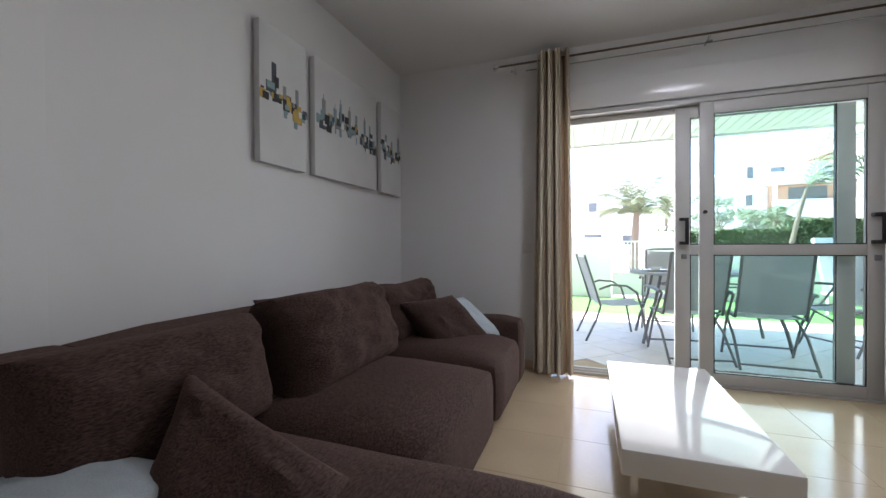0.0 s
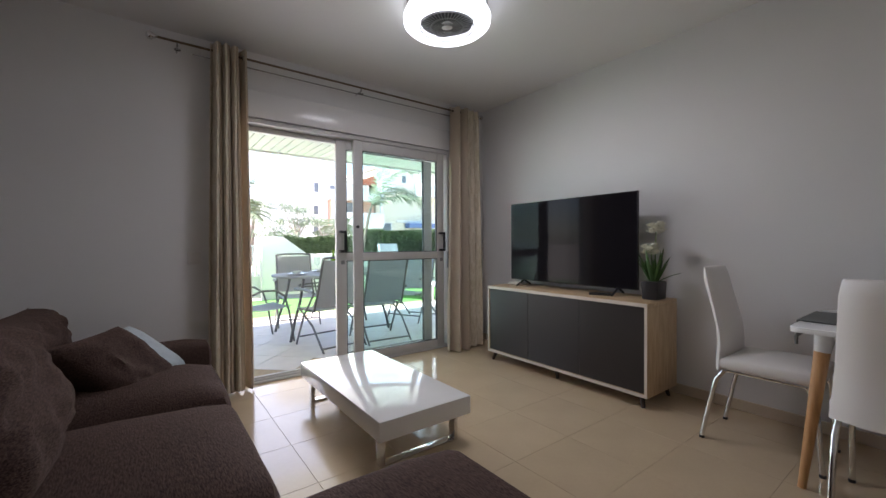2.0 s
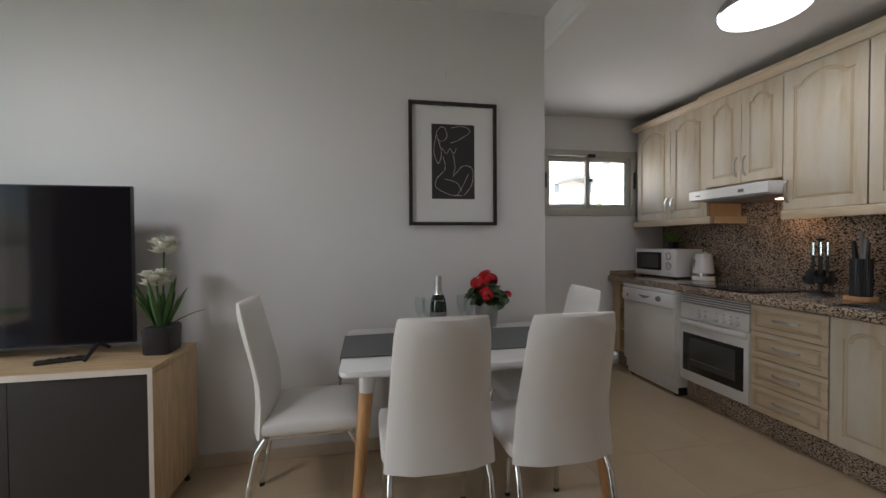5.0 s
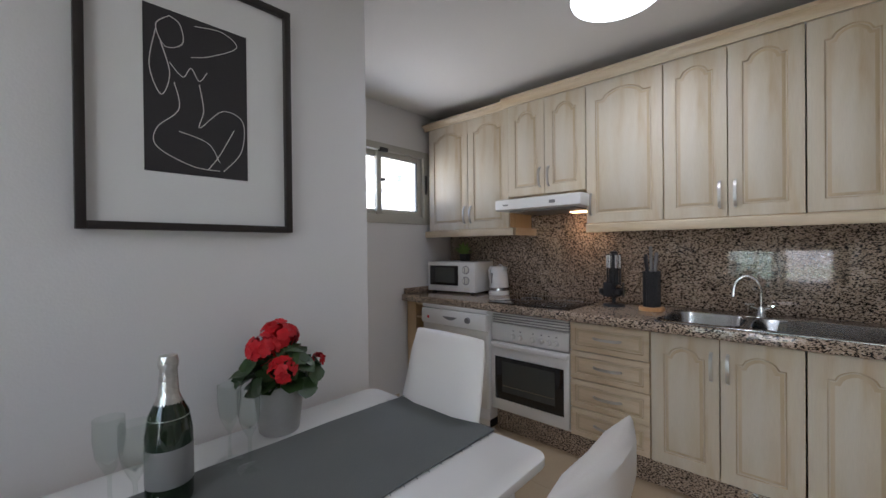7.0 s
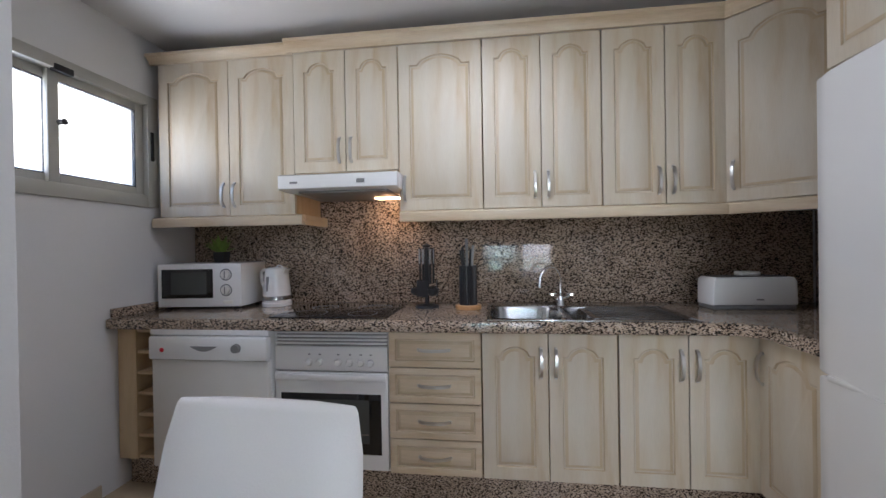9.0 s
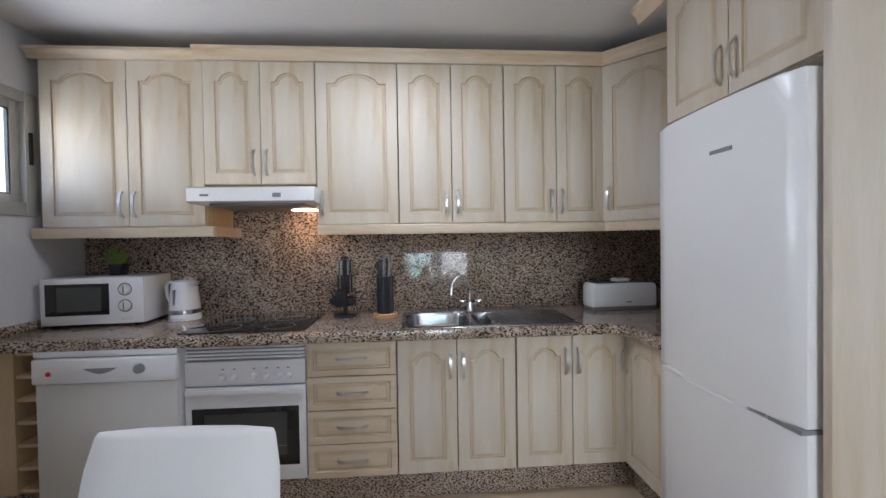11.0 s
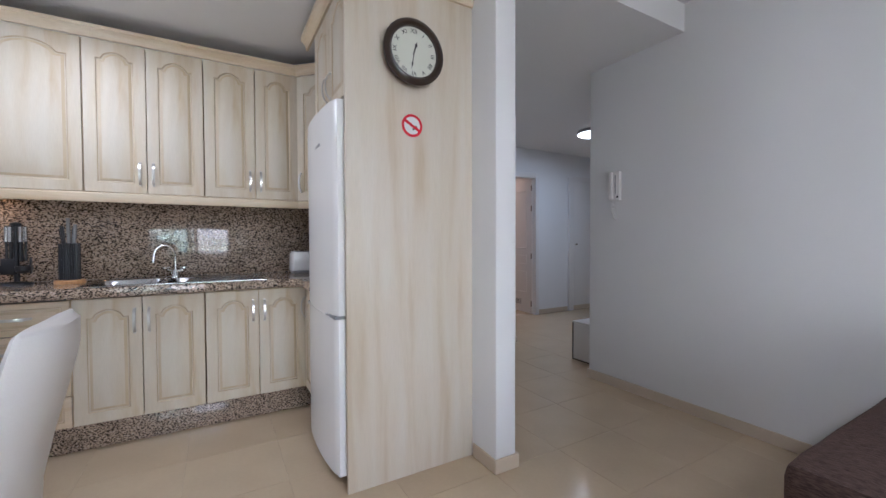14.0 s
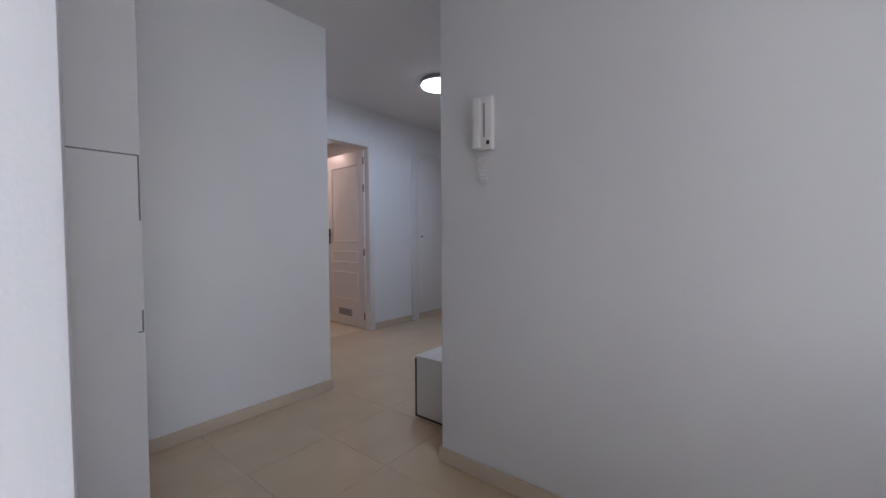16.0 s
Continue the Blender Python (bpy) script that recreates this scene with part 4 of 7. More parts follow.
pf = thing("framed_print", pose(X_TV, 0.42, 1.284), "charcoal line print in a black frame with white mount", "framed picture")
part("frame", boxes((-0.026, 0, -0.262, -0.242, 0, 0.716), (-0.026, 0, 0.242, 0.262, 0, 0.716), (-0.026, 0, -0.242, 0.242, 0, 0.02), (-0.026, 0, -0.242, 0.242, 0.696, 0.716), bevel=0.002), M_BLACKFRAME, pf)
part("mount", boxes((-0.008, -0.002, -0.243, 0.243, 0.019, 0.697)), M_MAT, pf, "white mount board")
part("print", boxes((-0.0095, -0.0082, -0.128, 0.128, 0.155, 0.59)), M_PRINT, pf, "charcoal printed sheet")
bm = bmesh.new()


def chalk(*pts):
    # smooth chalk stroke through a few points (across, up)
    fine = []
    for i in range(len(pts) - 1):
        p0, p1, p2, p3 = (pts[max(0, i - 1)], pts[i], pts[i + 1], pts[min(len(pts) - 1, i + 2)])
        for s in range(8):
            t = s / 8
            fine.append(tuple(0.5 * (2 * b + (c - a) * t + (2 * a - 5 * b + 4 * c - d) * t * t + (3 * b - a - 3 * c + d) * t ** 3) for a, b, c, d in zip(p0, p1, p2, p3)))
    fine.append(pts[-1])
    tube(bm, [(-0.0098, -u, v) for u, v in fine], 0.0013, 5)


chalk((-0.07, 0.575), (-0.10, 0.54), (-0.08, 0.49), (-0.04, 0.51), (-0.045, 0.56), (-0.07, 0.575))
chalk((-0.01, 0.57), (0.06, 0.58), (0.10, 0.55), (0.03, 0.50), (-0.02, 0.48))
chalk((-0.10, 0.53), (-0.115, 0.43), (-0.09, 0.36), (-0.07, 0.42), (-0.09, 0.50))
chalk((-0.07, 0.45), (-0.04, 0.42), (-0.02, 0.45), (0.0, 0.42), (0.02, 0.45))
chalk((-0.06, 0.40), (-0.05, 0.33), (-0.10, 0.27), (-0.10, 0.22), (-0.02, 0.18), (0.05, 0.175))
chalk((0.0, 0.41), (0.01, 0.34), (0.0, 0.29), (0.06, 0.35), (0.115, 0.33), (0.11, 0.24), (0.06, 0.175))
chalk((-0.05, 0.27), (0.02, 0.25), (0.05, 0.20))
chalk((0.09, 0.30), (0.05, 0.22), (0.02, 0.175))
part("line_drawing", bm, M_CHALK, pf, "looping chalk-white lines")
single("hook_mark", boxes((-0.003, 0, -0.006, 0.006, 0, 0.05), bevel=0.001), M_MAT, "small white picture hook above the frame", "hook", pose(X_TV, 0.46, 2.14))

# switches and sockets


def plate(name, m, n, label, category, mat=None):
    p = thing(name, m, label, category)
    half = 0.028 * n + 0.014 if n == 1 else 0.028 * n
    part("plate", boxes((-half, half, -0.009, 0, -0.043, 0.043), bevel=0.003), M_DOORWHITE, p)
    for i in range(n):
        c = (i - (n - 1) / 2) * 0.052
        if "socket" in name and i == 0:
            bm = bmesh.new()
            lathe(bm, [(0.022, 0.0), (0.024, 0.004), (0.026, 0.004)], 20)
            r = part("socket_ring", bm, M_DOORWHITE, p)
            r.matrix_basis = pose(c, -0.0085, 0, 90)
            part("contact", boxes((c - 0.011, c - 0.006, -0.0098, -0.0088, -0.004, 0.004), (c + 0.006, c + 0.011, -0.0098, -0.0088, -0.004, 0.004), (c - 0.002, c + 0.002, -0.0098, -0.0088, 0.014, 0.02), (c - 0.002, c + 0.002, -0.0098, -0.0088, -0.02, -0.014)), M_RUBBER, p, "dark socket holes")
        else:
            part("rocker", boxes((c - 0.022, c + 0.022, -0.013, -0.009, -0.028, 0.028), bevel=0.002), M_DOORWHITE, p)
    return p


plate("light_switch", pose(0.0, Y_DOOR, 0.985), 1, "square white light switch beside the curtain", "light switch")
plate("wall_socket", pose(X_COM, 0.811, 0.485, 0, 0, 90), 2, "double white wall socket above the sofa arm", "wall socket")

# intercom handset
ic = thing("intercom", pose(X_COM, -0.645, 1.375), "white wall intercom with handset and coiled cord", "intercom")
part("base", boxes((0, 0.03, -0.035, 0.055, 0.0, 0.215), bevel=0.01), M_DOORWHITE, ic)
part("handset", boxes((0.03, 0.052, -0.03, 0.012, 0.005, 0.21), bevel=0.012), M_DOORWHITE, ic, "white handset")
part("slot", boxes((0.0305, 0.032, 0.018, 0.024, 0.05, 0.185)), M_GREY, ic)
part("button", boxes((0.03, 0.034, 0.032, 0.046, 0.02, 0.036), bevel=0.002), M_RUBBER, ic, "dark door button")
bm = bmesh.new()
pts = []
for i in range(170):
    u = i / 169
    pts.append((0.022 + 0.007 * math.cos(u * 2 * math.pi * 16), 0.005 + 0.018 * math.sin(u * 5) + 0.007 * math.sin(u * 2 * math.pi * 16), 0.0 - 0.15 * math.sin(u * math.pi) ** 0.8 * 0.9 - 0.0))
tube(bm, pts, 0.0022, 5)
part("coiled_cord", bm, M_DOORWHITE, ic)

# ---- fan lamp ----
fl = thing("fan_light", pose(1.23, 2.49, 2.41), "round white ceiling light with a dark fan grille inside", "ceiling light")
bm = bmesh.new()
prof = [(0.172, 0.010), (0.176, 0.002), (0.20, -0.004), (0.24, -0.001), (0.266, 0.022), (0.269, 0.055), (0.25, 0.075), (0.175, 0.078), (0.172, 0.010)]
lathe(bm, prof, 48)
part("light_ring", bm, M_LAMP, fl, "glowing white ring diffuser")
bm = bmesh.new()
lathe(bm, [(0.0, 0.08), (0.17, 0.08), (0.17, 0.10), (0.25, 0.10), (0.25, 0.143), (0.0, 0.143)], 36)
part("canopy", bm, M_DOORWHITE, fl)
# Black disc added to keep the space behind the grille dark.
bm = bmesh.new()
lathe(bm, [(0.0, 0.03), (0.163, 0.03), (0.163, 0.034), (0.0, 0.034)], 36)
part("grille_backing", bm, M_RUBBER, fl, "black disc darkening the space behind the grille")
bm = bmesh.new()
for i in range(44):
    a = i * 2 * math.pi / 44
    tube(bm, [(0.035 * math.cos(a), 0.035 * math.sin(a), -0.004), (0.168 * math.cos(a + 0.12), 0.168 * math.sin(a + 0.12), 0.0)], 0.0024, 5)
for r in (0.166, 0.10, 0.045):
    tube(bm, [(r * math.cos(i * math.pi / 18), r * math.sin(i * math.pi / 18), -0.001) for i in range(36)], 0.003, 5, True)
part("grille", bm, M_GREY, fl, "dark radial wire grille")
bm = bmesh.new()
lathe(bm, [(0.0, -0.008), (0.02, -0.006), (0.036, 0.004), (0.036, 0.02), (0.0, 0.02)], 24)
part("hub", bm, M_DOORWHITE, fl, "small white hub cap")
for i in range(5):
    a = i * 2 * math.pi / 5
    bm = bmesh.new()
    prism(bm, [(0.045, -0.03), (0.155, -0.045), (0.16, 0.02), (0.045, 0.02)], (0.022, 0.025), 'z')
    b = part("fan_blade", bm, M_RUBBER, fl)
    b.matrix_basis = pose(0, 0, 0, 0, 0, math.degrees(a))

# ---- dining table and chairs ----
dt = thing("dining_table", pose(2.365, 0.445, 0), "white rectangular dining table on tapered beech legs", "dining table")
bm = bmesh.new()
c = [(sx * (0.368 - 0.045) + 0.045 * math.cos(a), sy * (0.585 - 0.045) + 0.045 * math.sin(a)) for sx, sy, a0 in ((1, 1, 0), (-1, 1, 90), (-1, -1, 180), (1, -1, 270)) for a in [radians(a0 + k * 22.5) for k in range(5)]]
prism(bm, c, (0.682, 0.705), 'z', 0.003)
part("tabletop", bm, M_TABLETOP, dt)
part("apron", boxes((-0.30, 0.30, -0.50, 0.50, 0.655, 0.682), bevel=0.004), M_TABLETOP, dt)
for sx in (-1, 1):
    for sy in (-1, 1):
        bm = bmesh.new()
        tube(bm, [(sx * 0.29, sy * 0.485, 0.60), (sx * 0.338, sy * 0.54, 0.0)], [0.028, 0.0155], 16)
        part("leg", bm, M_BEECH, dt, "tapered beech leg")
        bm = bmesh.new()
        tube(bm, [(sx * 0.283, sy * 0.477, 0.682), (sx * 0.29, sy * 0.485, 0.60)], [0.036, 0.0285], 16)
        part("leg_bracket", bm, M_TABLETOP, dt, "white metal leg socket")


def dining_chair(m):
    """High-backed chair facing +y, its middle over the origin."""
    ch = thing("dining_chair", m, "white leatherette high-back dining chair with chrome legs", "chair", "dining chairs")
    # the back and its skirt: a bent padded board, narrower at the top
    prof = [(0.398, -0.170), (0.44, -0.168), (0.52, -0.165), (0.60, -0.17), (0.70, -0.192), (0.80, -0.218), (0.88, -0.236), (0.935, -0.248)]
    bm = bmesh.new()
    rows = []
    for z, y in prof:
        hw = 0.200 - 0.037 * max(0, (z - 0.42) / 0.515) ** 0.8
        if z > 0.92:
            hw -= 0.008
        t = 0.034 if z < 0.9 else 0.024
        ring = []
        for u in (-1, -0.96, -0.5, 0, 0.5, 0.96, 1):
            ring.append(Vector((u * hw, y + t * (1 - abs(u) ** 8) - 0.012 * (1 - u * u), z)))
        for u in (1, 0.96, 0.5, 0, -0.5, -0.96, -1):
            ring.append(Vector((u * hw, y - t * (1 - abs(u) ** 8) - 0.012 * (1 - u * u), z)))
        rows.append([bm.verts.new(p) for p in ring])
    top = [bm.verts.new(Vector((v.co.x * 0.97, -0.2525 + (v.co.y + 0.2525) * 0.45, 0.942))) for v in rows[-1]]
    rows.append(top)
    for a, b in zip(rows, rows[1:]):
        n = len(a)
        for k in range(n):
            bm.faces.new((a[k], a[(k + 1) % n], b[(k + 1) % n], b[k]))
    bm.faces.new(list(reversed(rows[0])))
    bm.faces.new(rows[-1])
    bmesh.ops.remove_doubles(bm, verts=bm.verts[:], dist=0.0008)
    part("backrest", bm, M_LEATHER, ch, angle=60)
    bm = soft_box(-0.205, 0.205, -0.17, 0.235, 0.40, 0.468, 0.028, 3, 0.01)
    part("seat", bm, M_LEATHER, ch)
    part("seat_frame", boxes((-0.17, 0.17, -0.15, 0.20, 0.385, 0.40), bevel=0.003), M_CHROME, ch)
    for sx in (-1, 1):
        bm = bmesh.new()
        tube(bm, [(sx * 0.175, -0.15, 0.395), (sx * 0.18, -0.185, 0.34), (sx * 0.182, -0.212, 0.22), (sx * 0.183, -0.235, 0.10), (sx * 0.184, -0.252, 0.012)], 0.0115, 12)
        part("leg", bm, M_CHROME, ch)
        bm = bmesh.new()
        tube(bm, [(sx * 0.175, 0.18, 0.395), (sx * 0.18, 0.212, 0.34), (sx * 0.182, 0.222, 0.2), (sx * 0.182, 0.236, 0.012)], 0.0115, 12)
        part("leg", bm, M_CHROME, ch)
        for y in (-0.252, 0.236):
            bm = bmesh.new()
            lathe(bm, [(0.0, 0.0), (0.013, 0.0), (0.013, 0.014), (0.0, 0.014)], 12, sx * 0.183, y, 0)
            part("glide", bm, M_RUBBER, ch, "black plastic glide")
    return ch


chair = dining_chair(pose(2.02, 0.675, 0, 0, 0, -89.5))
copy_thing(chair, pose(1.988, 0.226, 0, 0, 0, -89))
copy_thing(chair, pose(2.372, 1.185, 0, 0, 0, 181))
copy_thing(chair, pose(2.415, 0.042, 0, 0, 0, -2.5))

# on the table
bm = soft_box(-0.198, 0.198, -0.585, 0.587, 0.0, 0.006, 0.002, 4, 0.0)
runner = thing("table_runner", pose(2.372, 0.445, 0.7068), "slate grey fringed runner along the dining table", "table runner")
part("cloth", bm, M_RUNNER, runner)
part("hanging_end", boxes((-0.196, 0.196, 0.5875, 0.5915, -0.075, 0.0055), bevel=0.001), M_RUNNER, runner)
bm = bmesh.new()
rnd = random.Random(2)
for i in range(60):
    x = -0.196 + 0.392 * i / 59
    tube(bm, [(x, -0.585, 0.003), (x + rnd.uniform(-0.004, 0.004), -0.595 - rnd.uniform(0, 0.006), 0.002)], 0.0009, 4)
    s = -0.198 if i % 2 else 0.198
    y = -0.57 + 1.14 * i / 59
    tube(bm, [(s, y, 0.003), (s * 1.04, y + rnd.uniform(-0.005, 0.005), 0.002)], 0.0009, 4)
tagged(part("fringe", bm, M_RUNNER, runner, "frayed thread fringe"), kind="stuff")
bm = bmesh.new()
tube(bm, [(-0.188, 0.592, -0.06), (-0.186, 0.594, -0.075), (-0.188, 0.593, -0.11)], [0.003, 0.008, 0.006], 8)
part("tassel", bm, M_RUNNER, runner)

TZ = 0.706
bt = thing("wine_bottle", pose(2.49, 0.565, TZ + 0.006), "dark green sparkling wine bottle with silver foil neck", "bottle")
bm = bmesh.new()
lathe(bm, [(0.0, 0.0), (0.038, 0.0), (0.0425, 0.01), (0.0425, 0.145), (0.036, 0.185), (0.0175, 0.225), (0.0145, 0.285), (0.0, 0.285)], 28)
part("glass_body", bm, M_BOTTLE, bt)
bm = bmesh.new()
lathe(bm, [(0.0375, 0.178), (0.019, 0.224), (0.016, 0.275), (0.0185, 0.282), (0.0185, 0.292), (0.016, 0.303), (0.0, 0.305)], 24)
part("foil", bm, M_FOIL, bt, "silver foil capsule")
bm = bmesh.new()
lathe(bm, [(0.0428, 0.045), (0.0431, 0.046), (0.0431, 0.12), (0.0428, 0.121)], 28)
part("label", bm, M_GREY, bt, "plain grey label band")


def flute(x, y):
    f = thing("champagne_flute", pose(x, y, TZ + 0.006), "clear tall champagne flute standing on the table", "glass", "champagne flutes")
    bm = bmesh.new()
    lathe(bm, [(0.0, 0.0), (0.032, 0.0), (0.030, 0.003), (0.006, 0.007), (0.0038, 0.02), (0.0038, 0.075), (0.012, 0.09), (0.022, 0.115), (0.0265, 0.15), (0.026, 0.19), (0.0252, 0.19), (0.0256, 0.15), (0.021, 0.117), (0.0, 0.093)], 24)
    part("bowl", bm, M_CLEAR, f)
    return f


flute(2.56, 0.425)
flute(2.49, 0.405)
flute(2.535, 0.655)
flute(2.47, 0.625)
gp = thing("potted_geranium", pose(2.652, 0.258, TZ), "red geranium in a tapered grey pot on the table", "potted plant")
bm = bmesh.new()
lathe(bm, [(0.0, 0.0), (0.052, 0.0), (0.055, 0.004), (0.07, 0.135), (0.07, 0.14), (0.064, 0.14), (0.06, 0.12), (0.0, 0.12)], 32)
part("pot", bm, M_CONCRETE, gp)
rnd = random.Random(9)
bm = bmesh.new()
for i in range(150):
    a, e = rnd.uniform(0, 6.28), rnd.uniform(0.0, 1.2)
    r = rnd.uniform(0.05, 0.115)
    c0 = Vector((math.cos(a) * math.cos(e) * r, math.sin(a) * math.cos(e) * r, 0.15 + 0.09 * math.sin(e) + rnd.uniform(-0.02, 0.02)))
    nrm = (c0 - Vector((0, 0, 0.10))).normalized() + Vector((rnd.uniform(-0.5, 0.5), rnd.uniform(-0.5, 0.5), rnd.uniform(-0.2, 0.6)))
    nrm.normalize()
    s = nrm.orthogonal().normalized()
    t = nrm.cross(s)
    rad = rnd.uniform(0.02, 0.036)
    cv = bm.verts.new(c0 - nrm * 0.006)
    ring = [bm.verts.new(c0 + (s * math.cos(k * 2 * math.pi / 11) + t * math.sin(k * 2 * math.pi / 11)) * rad * (1 if k % 2 else 0.86) + nrm * rnd.uniform(-0.003, 0.003)) for k in range(11)]
    for k in range(11):
        bm.faces.new((cv, ring[k], ring[(k + 1) % 11]))
part("leaves", bm, M_LEAF, gp)
bm = bmesh.new()
for dx, dy, dz in ((0.0, 0.01, 0.245), (-0.03, 0.03, 0.21), (0.02, -0.01, 0.27), (-0.045, 0.01, 0.17)):
    tube(bm, [(0, 0, 0.11), (dx * 0.6, dy * 0.6, dz * 0.7), (dx, dy, dz)], 0.0028, 6)
part("stems", bm, M_BRIGHTLEAF, gp)
for k, (dx, dy, dz, rr) in enumerate(((0.01, 0.0, 0.272, 0.046), (-0.015, 0.05, 0.245, 0.042), (-0.07, 0.02, 0.192, 0.036), (0.025, -0.035, 0.262, 0.034), (0.0, -0.125, 0.175, 0.016))):
    bm = bmesh.new()
    for i in range(38 if rr > 0.02 else 8):
        d = Vector((rnd.gauss(0, 1), rnd.gauss(0, 1), rnd.gauss(0.35, 0.8))).normalized()
        p = Vector((dx, dy, dz)) + d * rr * rnd.uniform(0.75, 1.0)
        s = d.orthogonal().normalized()
        t = d.cross(s)
        for q in range(5):
            a = q * 1.2566 + i
            e = s * math.cos(a) + t * math.sin(a)
            f = s * math.cos(a + 0.62) + t * math.sin(a + 0.62)
            g = s * math.cos(a - 0.62) + t * math.sin(a - 0.62)
            r0 = s * math.cos(a - 0.27) + t * math.sin(a - 0.27)
            r1 = s * math.cos(a + 0.27) + t * math.sin(a + 0.27)
            bm.faces.new([bm.verts.new(p + o) for o in (d * 0.0, g * 0.013 + d * 0.003, r0 * 0.0185 + d * 0.003, e * 0.0178 + d * 0.002, r1 * 0.0185 + d * 0.003, f * 0.013 + d * 0.003)])
    part("flower_head", bm, M_REDPETAL, gp, "round cluster of red petals")
# ---- kitchen units ----
B_FRONT, U_FRONT, COUNTER = -1.385, -1.60, 0.856


def bow_handle(w_or_h, vertical=True):
    bm = bmesh.new()
    n = 8
    pts, L = [], w_or_h
    for i in range(n + 1):
        u = i / n
        a = (u - 0.5) * L
        out = 0.006 + 0.021 * math.sin(math.pi * u) ** 0.55
        pts.append((0, out, a) if vertical else (a, out, 0))
    for i in range(n):
        p, q = Vector(pts[i]), Vector(pts[i + 1])
        d = 0.0068
        s = Vector((1, 0, 0)) if vertical else Vector((0, 0, 1))
        k = Vector((0, 0.0032, 0))
        ring = [[bm.verts.new(c + s * d * a + k * b) for a, b in ((-1, -1), (1, -1), (1, 1), (-1, 1))] for c in (p, q)]
        for j in range(4):
            bm.faces.new((ring[0][j], ring[0][(j + 1) % 4], ring[1][(j + 1) % 4], ring[1][j]))
    bmesh.ops.remove_doubles(bm, verts=bm.verts[:], dist=0.0002)
    for e in (pts[0], pts[-1]):
        x, y, z = e
        box(bm, x - 0.006, x + 0.006, 0.0, y + 0.002, z - 0.006, z + 0.006, bevel=0.001, seg=1)
    return bm


def panel_front(w, h, arch, t=0.02, m=0.055):
    """A routed door or drawer front from (0, 0) to (w, h), facing +y: slab, raised rim with an arched or square opening, raised field."""
    bm = bmesh.new()
    box(bm, 0, w, 0, t - 0.006, 0, h, bevel=0.002, seg=1)

    def loop(mm, drop):
        top = h - mm
        hs = top - drop
        pts = [(mm, mm), (w - mm, mm), (w - mm, hs)]
        if drop:
            half = w / 2 - mm
            for i in range(1, 16):
                u = 1 - 2 * i / 16
                au = abs(u)
                if au > 0.70:
                    z = hs
                else:
                    z = hs + drop * (0.28 + 0.72 * math.cos(au / 0.70 * math.pi / 2) ** 0.75)
                pts.append((w / 2 + u * half, z))
        pts.append((mm, hs))
        return pts
    inner = loop(m, arch)
    outer = [(0, 0), (w, 0), (w, inner[2][1])] + [(p[0], h) for p in inner[3:-1]] + [(0, inner[-1][1])]

    yo, yi, yb = t, t, t - 0.0055
    vo = [bm.verts.new((x, yo, z)) for x, z in outer]
    vi = [bm.verts.new((x, yi, z)) for x, z in inner]
    vb = [bm.verts.new((x + (0.004 if x < w / 2 else -0.004), yb, z + (0.004 if z < h / 2 else -0.004))) for x, z in inner]
    vs = [bm.verts.new((x, yb, z)) for x, z in outer]
    n = len(outer)
    tr, tl = bm.verts.new((w, yo, h)), bm.verts.new((0, yo, h))
    for i in range(n):
        j = (i + 1) % n
        if i == 2:
            bm.faces.new((vo[i], tr, vo[j], vi[j], vi[i]) if n > 4 else (vo[i], tr, tl, vo[j], vi[j], vi[i]))
        elif i == n - 2 and n > 4:
            bm.faces.new((vo[i], tl, vo[j], vi[j], vi[i]))
        else:
            bm.faces.new((vo[i], vo[j], vi[j], vi[i]))
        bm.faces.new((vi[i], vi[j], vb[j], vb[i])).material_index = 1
        if not (i == 2 or (i == n - 2) or (2 < i < n - 2)):
            bm.faces.new((vs[i], vs[j], vo[j], vo[i]))
    # raised field
    field = loop(m + 0.022, arch)
    base = loop(m + 0.009, arch)
    f0 = [bm.verts.new((x, yb, z)) for x, z in base]
    f1 = [bm.verts.new((x, t - 0.0005, z)) for x, z in field]
    for i in range(len(f0)):
        j = (i + 1) % len(f0)
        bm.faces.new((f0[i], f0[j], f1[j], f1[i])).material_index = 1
    bm.faces.new(f1)
    return bm


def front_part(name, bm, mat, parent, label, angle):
    """A routed front whose groove slopes take yellower maple with painted-in shade."""
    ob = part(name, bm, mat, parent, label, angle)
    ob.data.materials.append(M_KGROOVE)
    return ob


def cabinet(name, m, w, d, z0, z1, doors, label, category, arch=0.07, handle="low", group="", body_mat=None):
    """A unit whose front lies in its local xz plane, facing +y, running along +x from its origin."""
    cab = thing(name, m, label, category, group)
    t = 0.017
    part("body", boxes((0.001, t, -d, 0, z0, z1), (w - t, w - 0.001, -d, 0, z0, z1), (t, w - t, -d, 0, z0, z0 + t), (t, w - t, -d, 0, z1 - t, z1), (t, w - t, -d, -d + 0.008, z0 + t, z1 - t)), body_mat or M_KEDGE, cab)
    n = len(doors)
    x = 0.0
    for i, (dw, side) in enumerate(doors):
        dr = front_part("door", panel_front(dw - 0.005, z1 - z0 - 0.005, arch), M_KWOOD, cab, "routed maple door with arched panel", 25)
        dr.matrix_basis = pose(x + 0.0025, 0.002, z0 + 0.0025)
        hb = bow_handle(0.125)
        hz = 0.11 if handle == "low" else (z1 - z0 - 0.13)
        hd = part("handle", hb, M_NICKEL, dr, "satin nickel bow handle")
        hd.matrix_basis = pose(0.03 if side < 0 else dw - 0.033, 0.0205, hz)
        x += dw
    return cab


# base units, from the drawers towards the corner
def base_at(x1):
    return pose(x1, B_FRONT - 0.022, 0)


